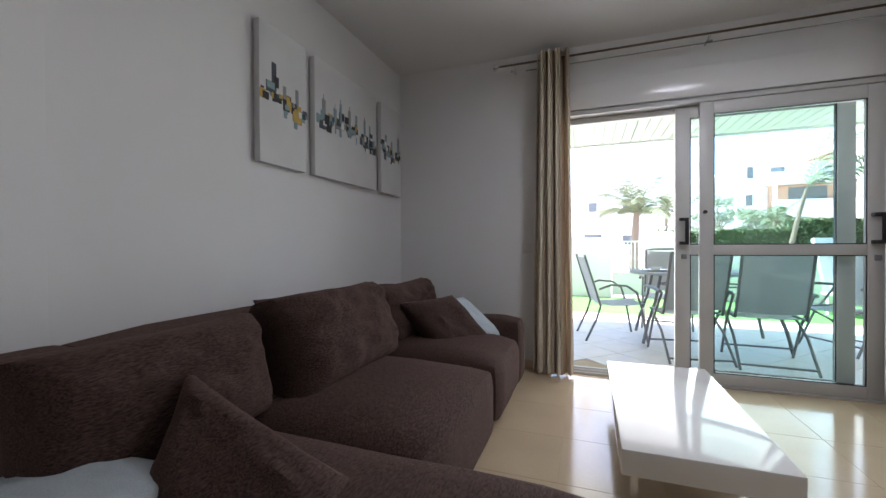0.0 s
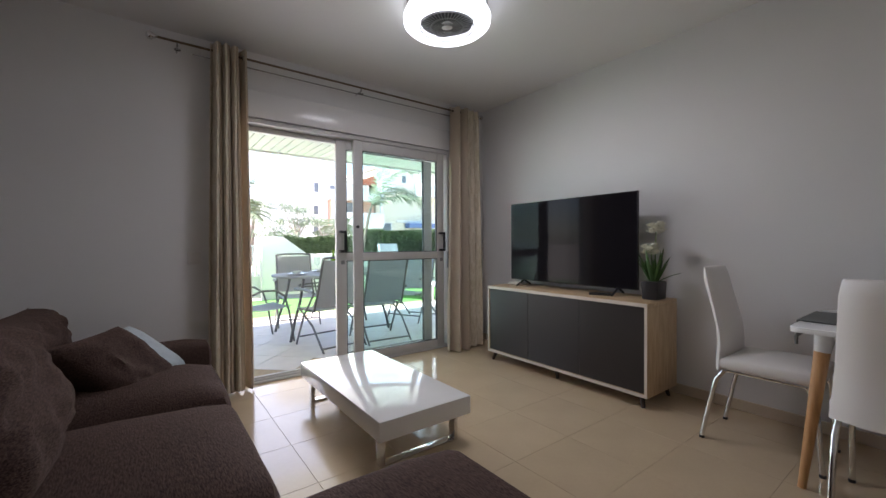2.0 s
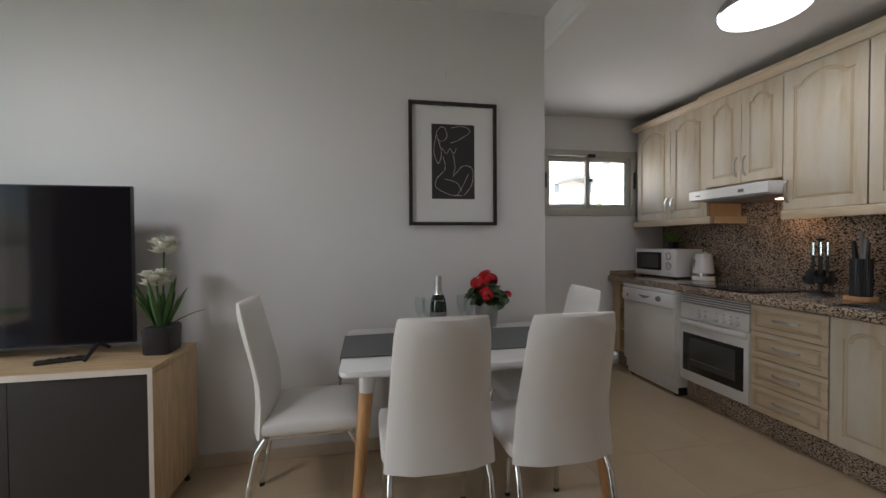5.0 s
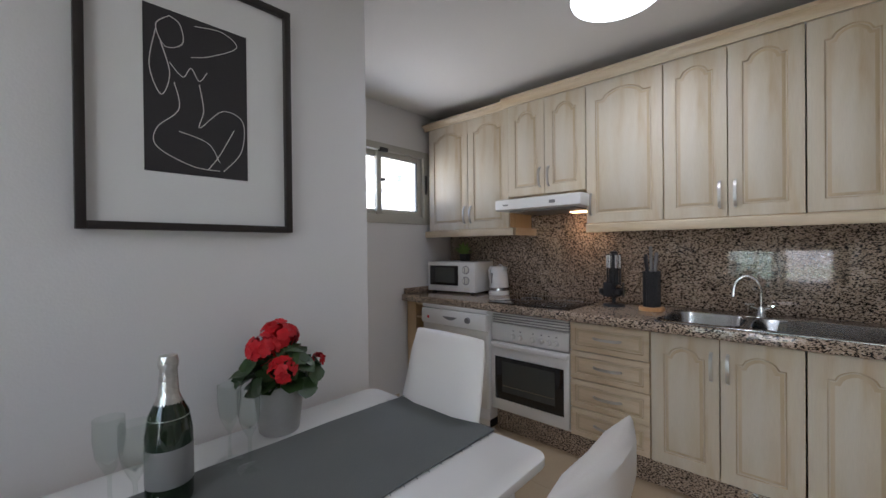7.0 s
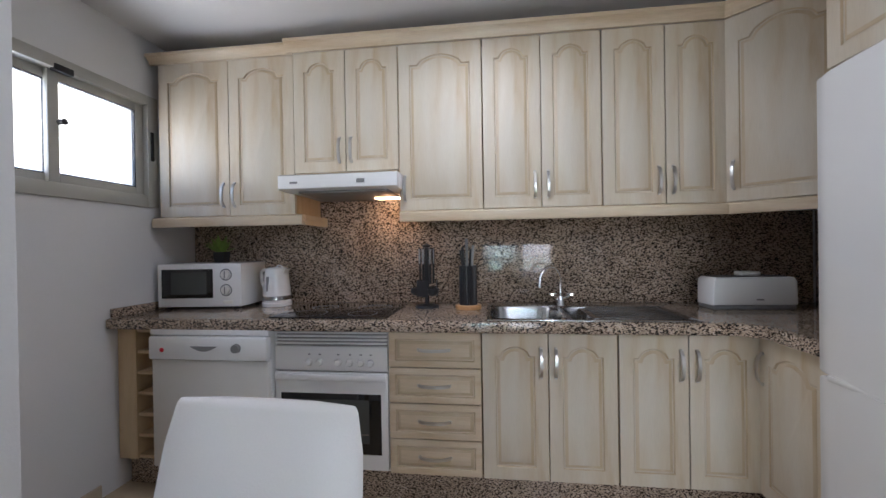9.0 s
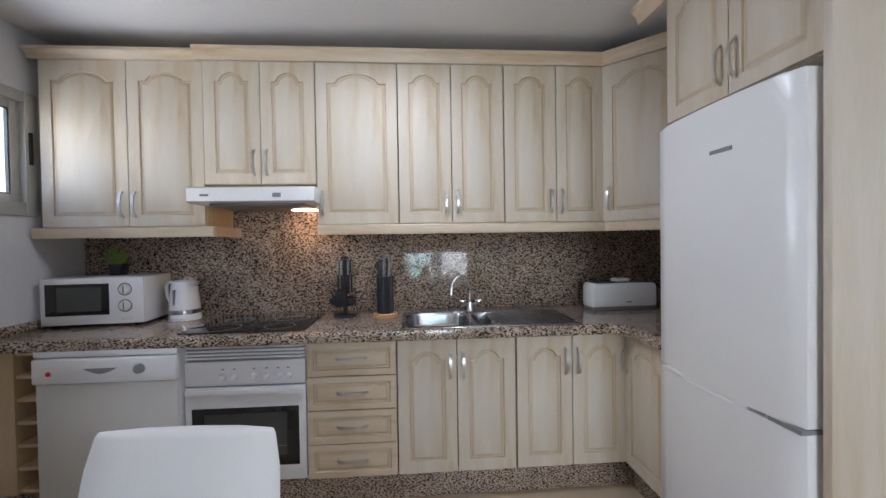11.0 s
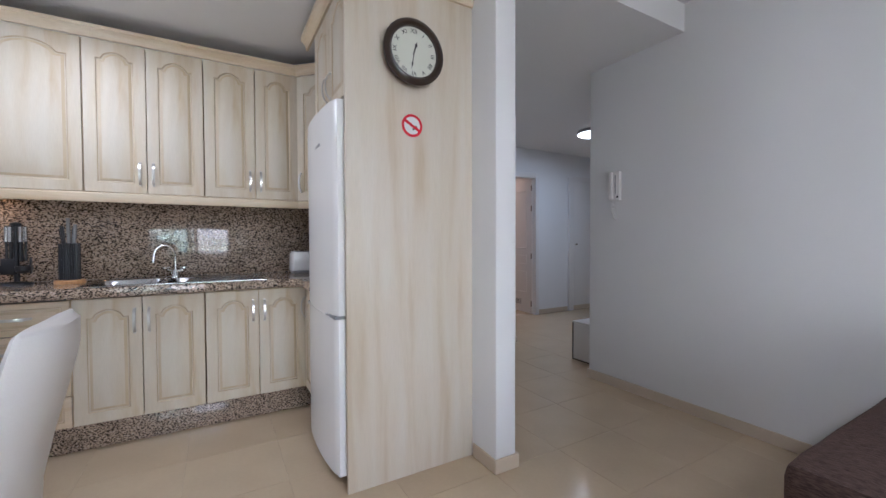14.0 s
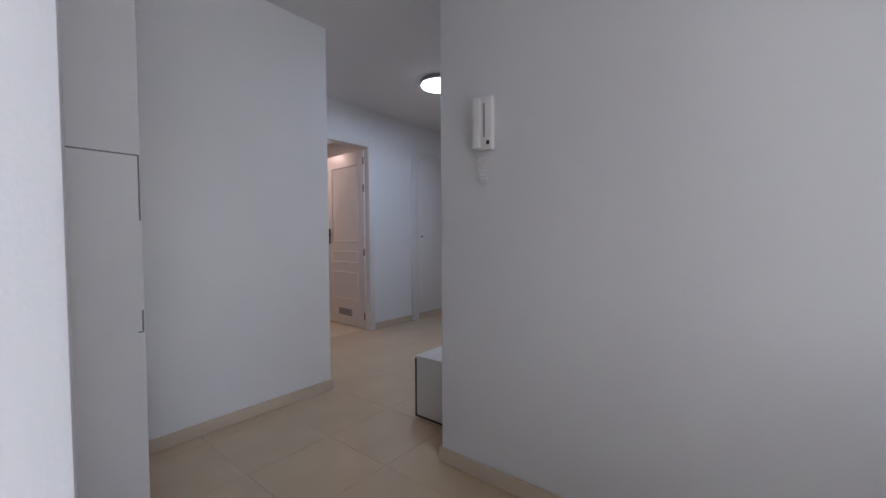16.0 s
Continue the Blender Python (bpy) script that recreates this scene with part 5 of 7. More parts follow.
BZ0, BZ1 = 0.150, 0.797
for x0, x1, lab in ((1.519, 2.095, "limed maple base unit below the sink"), (0.955, 1.515, "limed maple base unit beside the corner")):
    w = x1 - x0
    cabinet("base_cabinet", base_at(x0), w, 0.54, BZ0, BZ1, [(w / 2, 1), (w / 2, -1)], lab, "cabinet", 0.042, "high", "base units")
dru = thing("drawer_unit", base_at(2.0985), "limed maple unit with four drawers", "drawer unit")
part("body", boxes((0.001, 0.018, -0.54, 0, BZ0, BZ1), (0.403, 0.4195, -0.54, 0, BZ0, BZ1), (0.019, 0.402, -0.54, -0.53, BZ0, BZ1)), M_KEDGE, dru)
# Grey block added behind the fronts; its colour stands for the gaps' shade.
part("gap_backing", boxes((0.02, 0.403, -0.50, -0.006, BZ0 + 0.01, BZ1 - 0.01)), M_GREY, dru, "added grey block giving the drawer gaps their dark shade")
zz = [0.150, 0.312, 0.474, 0.636, 0.797]
for a, b in zip(zz, zz[1:]):
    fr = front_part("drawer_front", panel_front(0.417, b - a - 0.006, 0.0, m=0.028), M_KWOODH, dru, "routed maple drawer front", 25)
    fr.matrix_basis = pose(0.002, 0.002, a + 0.003)
    hd = part("handle", bow_handle(0.14, False), M_NICKEL, fr, "satin nickel bow handle")
    hd.matrix_basis = pose(0.21, 0.0205, (b - a) / 2)
# side run facing the room, between corner and fridge
cabinet("base_cabinet", pose(0.943, -1.04, 0, 0, 0, -90), 0.352, 0.54, BZ0, BZ1, [(0.352, 1)], "limed maple base unit on the short side run", "cabinet", 0.05, "high", "base units")
single("corner_filler", boxes((0.938, 0.958, -1.415, -1.387, BZ0, BZ1), bevel=0.002), M_KWOOD, "narrow maple filler strip in the corner", "filler strip")
# plinth
single("plinth", boxes((0.90, 3.07, -1.475, -1.445, 0.0, 0.147), bevel=0.002), M_GRANITE, "speckled granite plinth below the units", "plinth")
single("plinth", boxes((0.885, 0.905, -1.444, -1.04, 0.0, 0.147), bevel=0.002), M_GRANITE, "speckled granite plinth on the short run", "plinth")
single("plinth", boxes((3.68, 3.90, -1.475, -1.445, 0.0, 0.147), bevel=0.002), M_GRANITE, "speckled granite plinth below the wine rack", "plinth")

# wine rack
wr = thing("wine_rack", pose(3.682, -1.40, 0), "open maple bottle rack beside the dishwasher", "wine rack")
part("side", boxes((0.0, 0.016, -0.48, 0, BZ0, 0.803), bevel=0.001), M_KEDGE, wr)
part("side", boxes((0.125, 0.225, -0.48, 0.01, BZ0, 0.803), bevel=0.001), M_KEDGE, wr)
part("back", boxes((0.016, 0.125, -0.48, -0.47, BZ0, 0.803)), M_KEDGE, wr)
for i in range(7):
    z = BZ0 + 0.002 + i * 0.1045
    part("shelf", boxes((0.016, 0.125, -0.47, 0.0, z, z + 0.016), bevel=0.001), M_KEDGE, wr)

# worktop: one granite sheet in an L, with a rounded nose and a cut inner corner
wt = thing("worktop", pose(0, 0, 0), "polished brown speckled granite worktop in an L", "worktop")
bm = bmesh.new()
prism(bm, [(3.915, -1.945), (3.915, -1.355), (2.075, -1.355), (2.075, -1.945)], (0.805, COUNTER), 'z')
prism(bm, [(2.075, -1.40), (2.075, -1.355), (1.53, -1.355), (1.53, -1.40)], (0.805, COUNTER), 'z')
prism(bm, [(2.075, -1.945), (2.075, -1.75), (1.53, -1.75), (1.53, -1.945)], (0.805, COUNTER), 'z')
prism(bm, [(1.53, -1.945), (1.53, -1.355), (1.06, -1.355), (0.985, -1.28), (0.985, -1.035), (0.34, -1.035), (0.34, -1.945)], (0.805, COUNTER), 'z')
part("slab", bm, M_GRANITE, wt)
bm = boxes((1.063, 3.915, -1.3548, -1.334, 0.8055, COUNTER - 0.0005), (0.9855, 1.006, -1.282, -1.036, 0.8055, COUNTER - 0.0005), bevel=0.007)
prism(bm, [(1.062, -1.3545), (0.9855, -1.2785), (1.0, -1.2715), (1.066, -1.3345)], (0.8055, COUNTER - 0.0005), 'z', 0.005)
part("nosing", bm, M_GRANITE, wt, "polished eased edge")
part("upstand", boxes((3.898, 3.916, -1.92, -1.36, COUNTER + 0.001, COUNTER + 0.045), bevel=0.003), M_GRANITE, wt)
single("backsplash", boxes((0.36, 3.916, Y_BACK + 0.001, Y_BACK + 0.016, COUNTER + 0.001, 1.345), (2.50, 3.09, Y_BACK + 0.001, Y_BACK + 0.016, 1.345, 1.60), bevel=0.001), M_GRANITE, "polished speckled granite wall behind the worktop", "backsplash")
single("backsplash", boxes((0.337, 0.352, -1.93, -1.04, COUNTER + 0.001, 1.345), bevel=0.001), M_GRANITE, "polished speckled granite on the side wall", "backsplash")

# wall units
UZ0, UZ1 = 1.367, 2.21


def upper_at(x, y=U_FRONT - 0.022):
    return pose(x, y, 0)


cabinet("wall_cabinet", upper_at(3.072, U_FRONT - 0.035), 0.79, 0.29, UZ0, UZ1, [(0.373, 1), (0.417, -1)], "limed maple wall unit beside the window", "cabinet", 0.045, "low", "wall units")
cabinet("wall_cabinet", upper_at(2.508), 0.56, 0.31, 1.578, UZ1, [(0.277, 1), (0.283, -1)], "short limed maple wall unit over the hood", "cabinet", 0.045, "low", "wall units")
cabinet("wall_cabinet", upper_at(2.083), 0.422, 0.31, UZ0, UZ1, [(0.422, 1)], "wide single-door limed maple wall unit", "cabinet", 0.05, "low", "wall units")
cabinet("wall_cabinet", upper_at(1.515), 0.565, 0.31, UZ0, UZ1, [(0.283, 1), (0.282, -1)], "double limed maple wall unit over the sink", "cabinet", 0.042, "low", "wall units")
cabinet("wall_cabinet", upper_at(0.955), 0.557, 0.31, UZ0, UZ1, [(0.271, 1), (0.286, -1)], "double limed maple wall unit by the corner", "cabinet", 0.042, "low", "wall units")
L = 0.42
ang = thing("wall_cabinet", pose(0.955, U_FRONT - 0.02, 0, 0, 0, -45), "diagonal limed maple corner wall unit", "cabinet", "wall units")
bm = bmesh.new()
prism(bm, [(-L, -0.002), (0, -0.002), (0.22, -0.22), (-L / 2, -0.60), (-L - 0.2, -0.2)], (UZ0, UZ1), 'z')
part("body", bm, M_KWOOD, ang)
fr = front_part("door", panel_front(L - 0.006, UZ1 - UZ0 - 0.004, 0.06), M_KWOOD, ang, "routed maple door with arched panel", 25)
fr.matrix_basis = pose(-L + 0.003, 0.0, UZ0 + 0.002)
hd = part("handle", bow_handle(0.125), M_NICKEL, fr, "satin nickel bow handle")
hd.matrix_basis = pose(L - 0.04, 0.0205, 0.12)
# light pelmets and cornices
prof_c = [(0.0, 0.0), (0.012, 0.0), (0.016, 0.03), (0.028, 0.05), (0.042, 0.062), (0.042, 0.088), (0.0, 0.088)]


def moulding(name, a, b, z, prof, label, depth=0.0):
    """A moulded strip from a to b (plan points), its profile standing out to the left of the way a to b."""
    bm = bmesh.new()
    a, b = Vector((*a, 0)), Vector((*b, 0))
    d = (b - a).normalized()
    n = Vector((-d.y, d.x, 0))
    ends = []
    for p in (a, b):
        ends.append([bm.verts.new(p + n * (u - depth) + Vector((0, 0, z + v))) for u, v in prof])
    k = len(prof)
    for i in range(k):
        bm.faces.new((ends[0][i], ends[0][(i + 1) % k], ends[1][(i + 1) % k], ends[1][i]))
    bm.faces.new(ends[0])
    bm.faces.new(list(reversed(ends[1])))
    return single(name, bm, M_KWOODH, label, "moulding", None, "kitchen mouldings", angle=50)


cor = [(p[0], p[1]) for p in prof_c]
moulding("cornice", (3.905, U_FRONT - 0.015), (3.07, U_FRONT - 0.015), 2.209, [(-u, v * 0.56) for u, v in cor], "moulded maple cornice of the window unit")
moulding("cornice", (3.10, U_FRONT), (0.94, U_FRONT), 2.21, [(-u, v * 0.68) for u, v in cor], "moulded maple cornice along the wall units")
moulding("cornice", (0.965, U_FRONT), (0.655, U_FRONT + 0.31), 2.21, [(-u, v * 0.68) for u, v in cor], "moulded maple cornice across the corner")
pel = [(0.0, 0.0), (0.018, 0.0), (0.022, 0.012), (0.022, 0.045), (0.012, 0.053), (0.0, 0.053)]
moulding("light_pelmet", (3.90, U_FRONT - 0.02), (3.03, U_FRONT - 0.02), 1.312, [(-u, v) for u, v in pel], "maple light pelmet below the window unit")
moulding("light_pelmet", (3.0305, U_FRONT - 0.035), (3.0305, -1.93), 1.312, [(u, v) for u, v in pel], "maple light pelmet return beside the hood")
moulding("light_pelmet", (2.503, U_FRONT - 0.005), (0.955, U_FRONT - 0.005), 1.312, [(-u, v) for u, v in pel], "maple light pelmet below the wall units")
moulding("light_pelmet", (0.955, U_FRONT - 0.005), (0.655, U_FRONT + 0.30), 1.312, [(-u, v) for u, v in pel], "maple light pelmet below the corner unit")

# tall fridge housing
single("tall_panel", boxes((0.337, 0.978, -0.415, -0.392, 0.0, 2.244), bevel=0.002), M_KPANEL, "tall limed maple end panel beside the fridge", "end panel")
moulding("cornice", (0.337, -0.392), (0.985, -0.392), 2.24, [(u, v * 0.86) for u, v in cor], "moulded maple cornice over the tall panel")
moulding("cornice", (0.955, -0.372), (0.955, -1.25), 2.24, [(u, v * 0.86) for u, v in cor], "moulded maple cornice over the fridge unit")
fc = thing("wall_cabinet", pose(0.935, -0.418, 0, 0, 0, -90), "limed maple unit above the fridge", "cabinet", "wall units")
part("body", boxes((0.0, 0.64, -0.59, 0, 1.735, 2.24)), M_KWOOD, fc)
for i, sd_ in ((0, 1), (1, -1)):
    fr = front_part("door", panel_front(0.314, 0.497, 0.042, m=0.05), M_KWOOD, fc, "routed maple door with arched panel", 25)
    fr.matrix_basis = pose(0.004 + i * 0.318, 0.002, 1.738)
    hd = part("handle", bow_handle(0.125), M_NICKEL, fr, "satin nickel bow handle")
    hd.matrix_basis = pose(0.285 if sd_ > 0 else 0.03, 0.0205, 0.11)

# fridge
fg = thing("fridge_freezer", pose(0.404, -0.73, 0), "tall white fridge freezer with rounded doors", "fridge")
part("cabinet_body", boxes((0.0, 0.55, -0.30, 0.295, 0.03, 1.70), bevel=0.006), M_ENAMEL, fg)


def bowed_door(z0, z1):
    bm = bmesh.new()
    pts = [(0.552, -0.305), (0.598, -0.305)]
    for i in range(13):
        u = -1 + 2 * i / 12
        pts.append((0.600 + 0.026 * (1 - u * u) ** 0.8, -0.303 + 0.6 * (i / 12)))
    pts += [(0.598, 0.299), (0.552, 0.299)]
    prism(bm, pts, (z0, z1), 'z', 0.008)
    return bm


part("freezer_door", bowed_door(0.06, 0.752), M_ENAMEL, fg)
part("fridge_door", bowed_door(0.764, 1.70), M_ENAMEL, fg)
part("grip", boxes((0.585, 0.622, -0.25, 0.14, 0.748, 0.768), bevel=0.006), M_ENAMEL, fg, "recessed white grip between the doors")
part("door_gap", boxes((0.553, 0.615, 0.20, 0.2985, 0.752, 0.764)), M_GREY, fg)
part("badge", boxes((0.6215, 0.6275, 0.0, 0.09, 1.535, 1.548), bevel=0.001), M_GREY, fg, "plain grey maker's badge")
for y in (-0.26, 0.25):
    bm = bmesh.new()
    lathe(bm, [(0.0, 0.0), (0.02, 0.0), (0.02, 0.06), (0.0, 0.06)], 12, 0.53, y, 0)
    part("foot", bm, M_RUBBER, fg)

# dishwasher
dw = thing("dishwasher", pose(3.076, -1.335, 0), "white freestanding dishwasher with a moulded handle", "dishwasher")
part("cabinet_body", boxes((0.0, 0.595, -0.55, -0.028, 0.07, 0.80), bevel=0.004), M_ENAMEL, dw)
part("top", boxes((-0.004, 0.60, -0.55, 0.0, 0.782, 0.815), bevel=0.006), M_ENAMEL, dw)
part("control_panel", boxes((-0.003, 0.598, -0.03, 0.014, 0.668, 0.778), bevel=0.009), M_ENAMEL, dw)
part("door", boxes((0.002, 0.593, -0.03, -0.002, 0.15, 0.664), bevel=0.004), M_OFFWHITE, dw)
part("kick_plate", boxes((0.01, 0.585, -0.05, -0.04, 0.02, 0.146), bevel=0.003), M_OFFWHITE, dw)
bm = bmesh.new()
prism(bm, [(0.24 + 0.14 * i / 10, 0.735 - 0.024 * math.sin(math.pi * i / 10)) for i in range(11)], (0.012, 0.018), 'y', 0.001)
part("handle", bm, M_GREY, dw, "shallow half-moon handle")
bm = bmesh.new()
lathe(bm, [(0.0, 0.0), (0.022, 0.0), (0.019, 0.018), (0.0, 0.02)], 20)
kn = part("dial", bm, M_GREY, dw, "grey programme dial")
kn.matrix_basis = pose(0.145, 0.013, 0.728, -90)
bm = bmesh.new()
lathe(bm, [(0.0, 0.0), (0.0105, 0.0), (0.0105, 0.003), (0.0, 0.0035)], 16)
kn = part("sticker", bm, M_RED, dw, "round red sticker")
kn.matrix_basis = pose(0.525, 0.0142, 0.715, -90)
for x in (0.04, 0.55):
    part("foot", boxes((x - 0.015, x + 0.015, -0.5, -0.05, 0.0, 0.07)), M_RUBBER, dw)

# oven
ov = thing("oven", pose(2.522, -1.385, 0) @ Matrix.Diagonal((0.938, 1, 1, 1)), "white built-in oven with black glass and vent slats", "oven")
part("housing", boxes((0.0, 0.583, -0.5, -0.02, 0.15, 0.80)), M_ENAMEL, ov)
part("control_panel", boxes((0.002, 0.581, -0.02, 0.004, 0.615, 0.728), bevel=0.004), M_ENAMEL, ov)
for i in range(4):
    z = 0.737 + i * 0.0165
    part("vent_slat", boxes((0.004, 0.579, -0.018, 0.004, z, z + 0.0095), bevel=0.003), M_ENAMEL, ov)
part("vent_recess", boxes((0.006, 0.577, -0.019, -0.012, 0.73, 0.80)), M_GREY, ov)
part("oven_door", boxes((0.002, 0.581, -0.02, 0.008, 0.162, 0.608), bevel=0.005), M_ENAMEL, ov)
part("door_lip", boxes((0.006, 0.577, 0.006, 0.022, 0.572, 0.603), bevel=0.006), M_ENAMEL, ov, "moulded white handle lip")
w = part("oven_window", boxes((0.035, 0.548, 0.0078, 0.0105, 0.235, 0.512), bevel=0.001), M_DARKGLASS, ov, "black oven window")
part("inner_window", boxes((0.095, 0.49, 0.0104, 0.0112, 0.285, 0.485)), M_GREYGLASS, w)
part("oven_rack", boxes((0.10, 0.485, 0.0111, 0.0116, 0.325, 0.328)), M_STEEL, w)
for x in (0.085, 0.135, 0.19, 0.25, 0.345, 0.40):
    bm = bmesh.new()
    lathe(bm, [(0.0, 0.0), (0.017, 0.0), (0.016, 0.012), (0.012, 0.02), (0.0, 0.02)], 18)
    kn = part("knob", bm, M_ENAMEL, ov)
    kn.matrix_basis = pose(x, 0.004, 0.655, -90)
    part("mark", boxes((x - 0.006, x + 0.006, 0.0042, 0.0047, 0.688, 0.694)), M_GREY, ov)
# hob
hob = thing("hob", pose(2.815, -1.62, COUNTER + 0.0005), "flat black ceramic hob in the worktop", "hob")
part("glass_plate", boxes((-0.29, 0.285, -0.21, 0.235, 0, 0.006), bevel=0.002), M_HOB, hob)
for x, y, r in ((-0.14, -0.09, 0.09), (0.14, -0.09, 0.07), (-0.14, 0.12, 0.07), (0.14, 0.12, 0.09)):
    bm = bmesh.new()
    lathe(bm, [(r - 0.002, 0.0062), (r, 0.0066), (r + 0.002, 0.0062)], 32, x, y, 0)
    part("zone_ring", bm, M_GREY, hob)
# hood
hd_ = thing("cooker_hood", pose(2.487, -1.60, 1.468), "slim white cooker hood with a warm bulb", "cooker hood")
bm = bmesh.new()
prism(bm, [(-0.335, 0.0), (0.115, 0.006), (0.13, 0.012), (0.13, 0.075), (0.115, 0.082), (-0.335, 0.082)], (0.0, 0.603), 'x', 0.003)
part("hood_body", bm, M_ENAMEL, hd_)
part("filter", boxes((0.06, 0.52, -0.30, 0.08, -0.006, 0.004), bevel=0.002), M_GREY, hd_, "grey grease filter")
part("lamp_cover", boxes((0.06, 0.20, -0.235, -0.165, -0.012, -0.0065), bevel=0.003), M_BULB, hd_, "glowing warm lamp cover")
part("badge", boxes((0.50, 0.54, 0.130, 0.1315, 0.035, 0.045)), M_GREY, hd_, "plain grey maker's badge")
part("switch", boxes((0.16, 0.20, 0.130, 0.134, 0.03, 0.05), bevel=0.002), M_GREY, hd_)

# sink
sk = thing("sink", pose(1.63, -1.57, COUNTER), "stainless steel sink with two bowls and drainer", "sink")
def sink_rim(bm):
    box(bm, -0.44, 0.44, 0.195, 0.22, 0.0, 0.006, bevel=0.002, seg=1)
    box(bm, -0.44, 0.44, -0.24, -0.19, 0.0, 0.006, bevel=0.002, seg=1)
    return bm
part("rim", sink_rim(bmesh.new()), M_STEEL, sk)
part("drainer", boxes((-0.44, -0.02, -0.19, 0.195, 0.0005, 0.0035), bevel=0.001), M_STEEL, sk)
for i in range(13):
    y = -0.16 + i * 0.027
    part("drainer_rib", boxes((-0.40, -0.05, y, y + 0.010, 0.0034, 0.0075), bevel=0.003), M_STEEL, sk)


def deep_bowl(x0, x1, y0, y1, depth):
    bm = bmesh.new()
    rows = []
    for sc, z in ((1.03, 0.007), (1.0, 0.006), (0.97, -0.01), (0.93, -depth + 0.02), (0.86, -depth)):
        ring = []
        for i in range(40):
            a = 2 * math.pi * i / 40
            ca, sa = math.cos(a), math.sin(a)
            ring.append(bm.verts.new(((x0 + x1) / 2 + (x1 - x0) / 2 * sc * math.copysign(abs(ca) ** 0.45, ca), (y0 + y1) / 2 + (y1 - y0) / 2 * sc * math.copysign(abs(sa) ** 0.45, sa), z)))
        rows.append(ring)
    for a, b in zip(rows, rows[1:]):
        for i in range(40):
            bm.faces.new((a[i], a[(i + 1) % 40], b[(i + 1) % 40], b[i]))
    bm.faces.new(rows[-1])
    return bm


part("bowl", deep_bowl(0.10, 0.425, -0.165, 0.185, 0.15), M_STEEL, sk, "large steel bowl")
part("bowl", deep_bowl(-0.10, 0.07, -0.14, 0.17, 0.10), M_STEEL, sk, "small steel bowl")
part("divider", boxes((0.0725, 0.0975, -0.19, 0.195, 0.001, 0.006), bevel=0.001), M_STEEL, sk)
part("side_rim", boxes((0.428, 0.44, -0.19, 0.195, 0.001, 0.006), bevel=0.001), M_STEEL, sk)
tp = thing("mixer_tap", pose(1.685, -1.79, COUNTER + 0.006), "chrome swan-neck mixer tap with two cross handles", "tap")
bm = bmesh.new()
lathe(bm, [(0.0, 0.0), (0.026, 0.0), (0.022, 0.02), (0.018, 0.05), (0.0, 0.055)], 20)
part("tap_body", bm, M_CHROME, tp)
bm = bmesh.new()
arc = [(0.0, 0.0, 0.04), (0.0, 0.0, 0.10)] + [(0.055 - 0.055 * math.cos(a), 0.03 * math.sin(a / 2), 0.12 + 0.085 * math.sin(a)) for a in [radians(k) for k in range(5, 181, 15)]] + [(0.112, 0.035, 0.095)]
tube(bm, arc, 0.0085, 12)
part("spout", bm, M_CHROME, tp)
for s in (-1, 1):
    bm = bmesh.new()
    tube(bm, [(0, 0, 0.03), (s * 0.045, 0.02, 0.05)], 0.012, 12)
    tube(bm, [(s * 0.045 - 0.02, 0.02, 0.05 + s * 0.0 + 0.012), (s * 0.045 + 0.02, 0.03, 0.05 + 0.012)], 0.006, 8)
    tube(bm, [(s * 0.048, 0.0, 0.062), (s * 0.048, 0.045, 0.062)], 0.006, 8)
    part("cross_handle", bm, M_CHROME, tp)

# ---- worktop appliances ----
mw = thing("microwave", pose(3.652, -1.70, COUNTER + 0.002, 0, 0, 6), "white microwave with dark window and two dials", "microwave")
part("case", boxes((-0.232, 0.232, -0.22, 0.06, 0.012, 0.252), bevel=0.006), M_ENAMEL, mw)
part("front", boxes((-0.232, 0.232, 0.0605, 0.075, 0.014, 0.25), bevel=0.004), M_ENAMEL, mw)
w = part("window", boxes((-0.075, 0.21, 0.0745, 0.077, 0.062, 0.222), bevel=0.001), M_DARKGLASS, mw, "dark door window")
part("mesh_screen", boxes((-0.04, 0.158, 0.0769, 0.0775, 0.083, 0.205)), M_GREYGLASS, w)
for z in (0.105, 0.19):
    bm = bmesh.new()
    lathe(bm, [(0.0, 0.0), (0.024, 0.0), (0.022, 0.015), (0.0, 0.016)], 22)
    kn = part("dial", bm, M_OFFWHITE, mw)
    kn.matrix_basis = pose(-0.148, 0.075, z, -90)
    bm = bmesh.new()
    lathe(bm, [(0.0265, 0.0005), (0.0285, 0.0015), (0.0325, 0.0015), (0.0335, 0.0005)], 28)
    ring = part("scale_ring", bm, M_GREY, mw, "grey printed scale round the dial")
    ring.matrix_basis = pose(-0.148, 0.0752, z, -90)
    part("pointer", boxes((-0.151, -0.145, 0.0905, 0.0925, z - 0.02, z + 0.02)), M_GREY, mw)
part("button", boxes((-0.185, -0.13, 0.0745, 0.078, 0.03, 0.048), bevel=0.002), M_OFFWHITE, mw)
for x in (-0.19, 0.19):
    for y in (-0.20, 0.04):
        part("foot", boxes((x - 0.012, x + 0.012, y - 0.012, y + 0.012, 0.0, 0.012)), M_RUBBER, mw)
cp = thing("cactus_pot", pose(3.65, -1.82, COUNTER + 0.254), "small green succulent in a black pot", "potted plant")
part("pot", prism(bmesh.new(), [(-0.028, 0), (0.028, 0), (0.037, 0.062), (-0.037, 0.062)], (-0.03, 0.03), 'y', 0.003), M_DARKPOT, cp)
bm = bmesh.new()
rnd = random.Random(4)
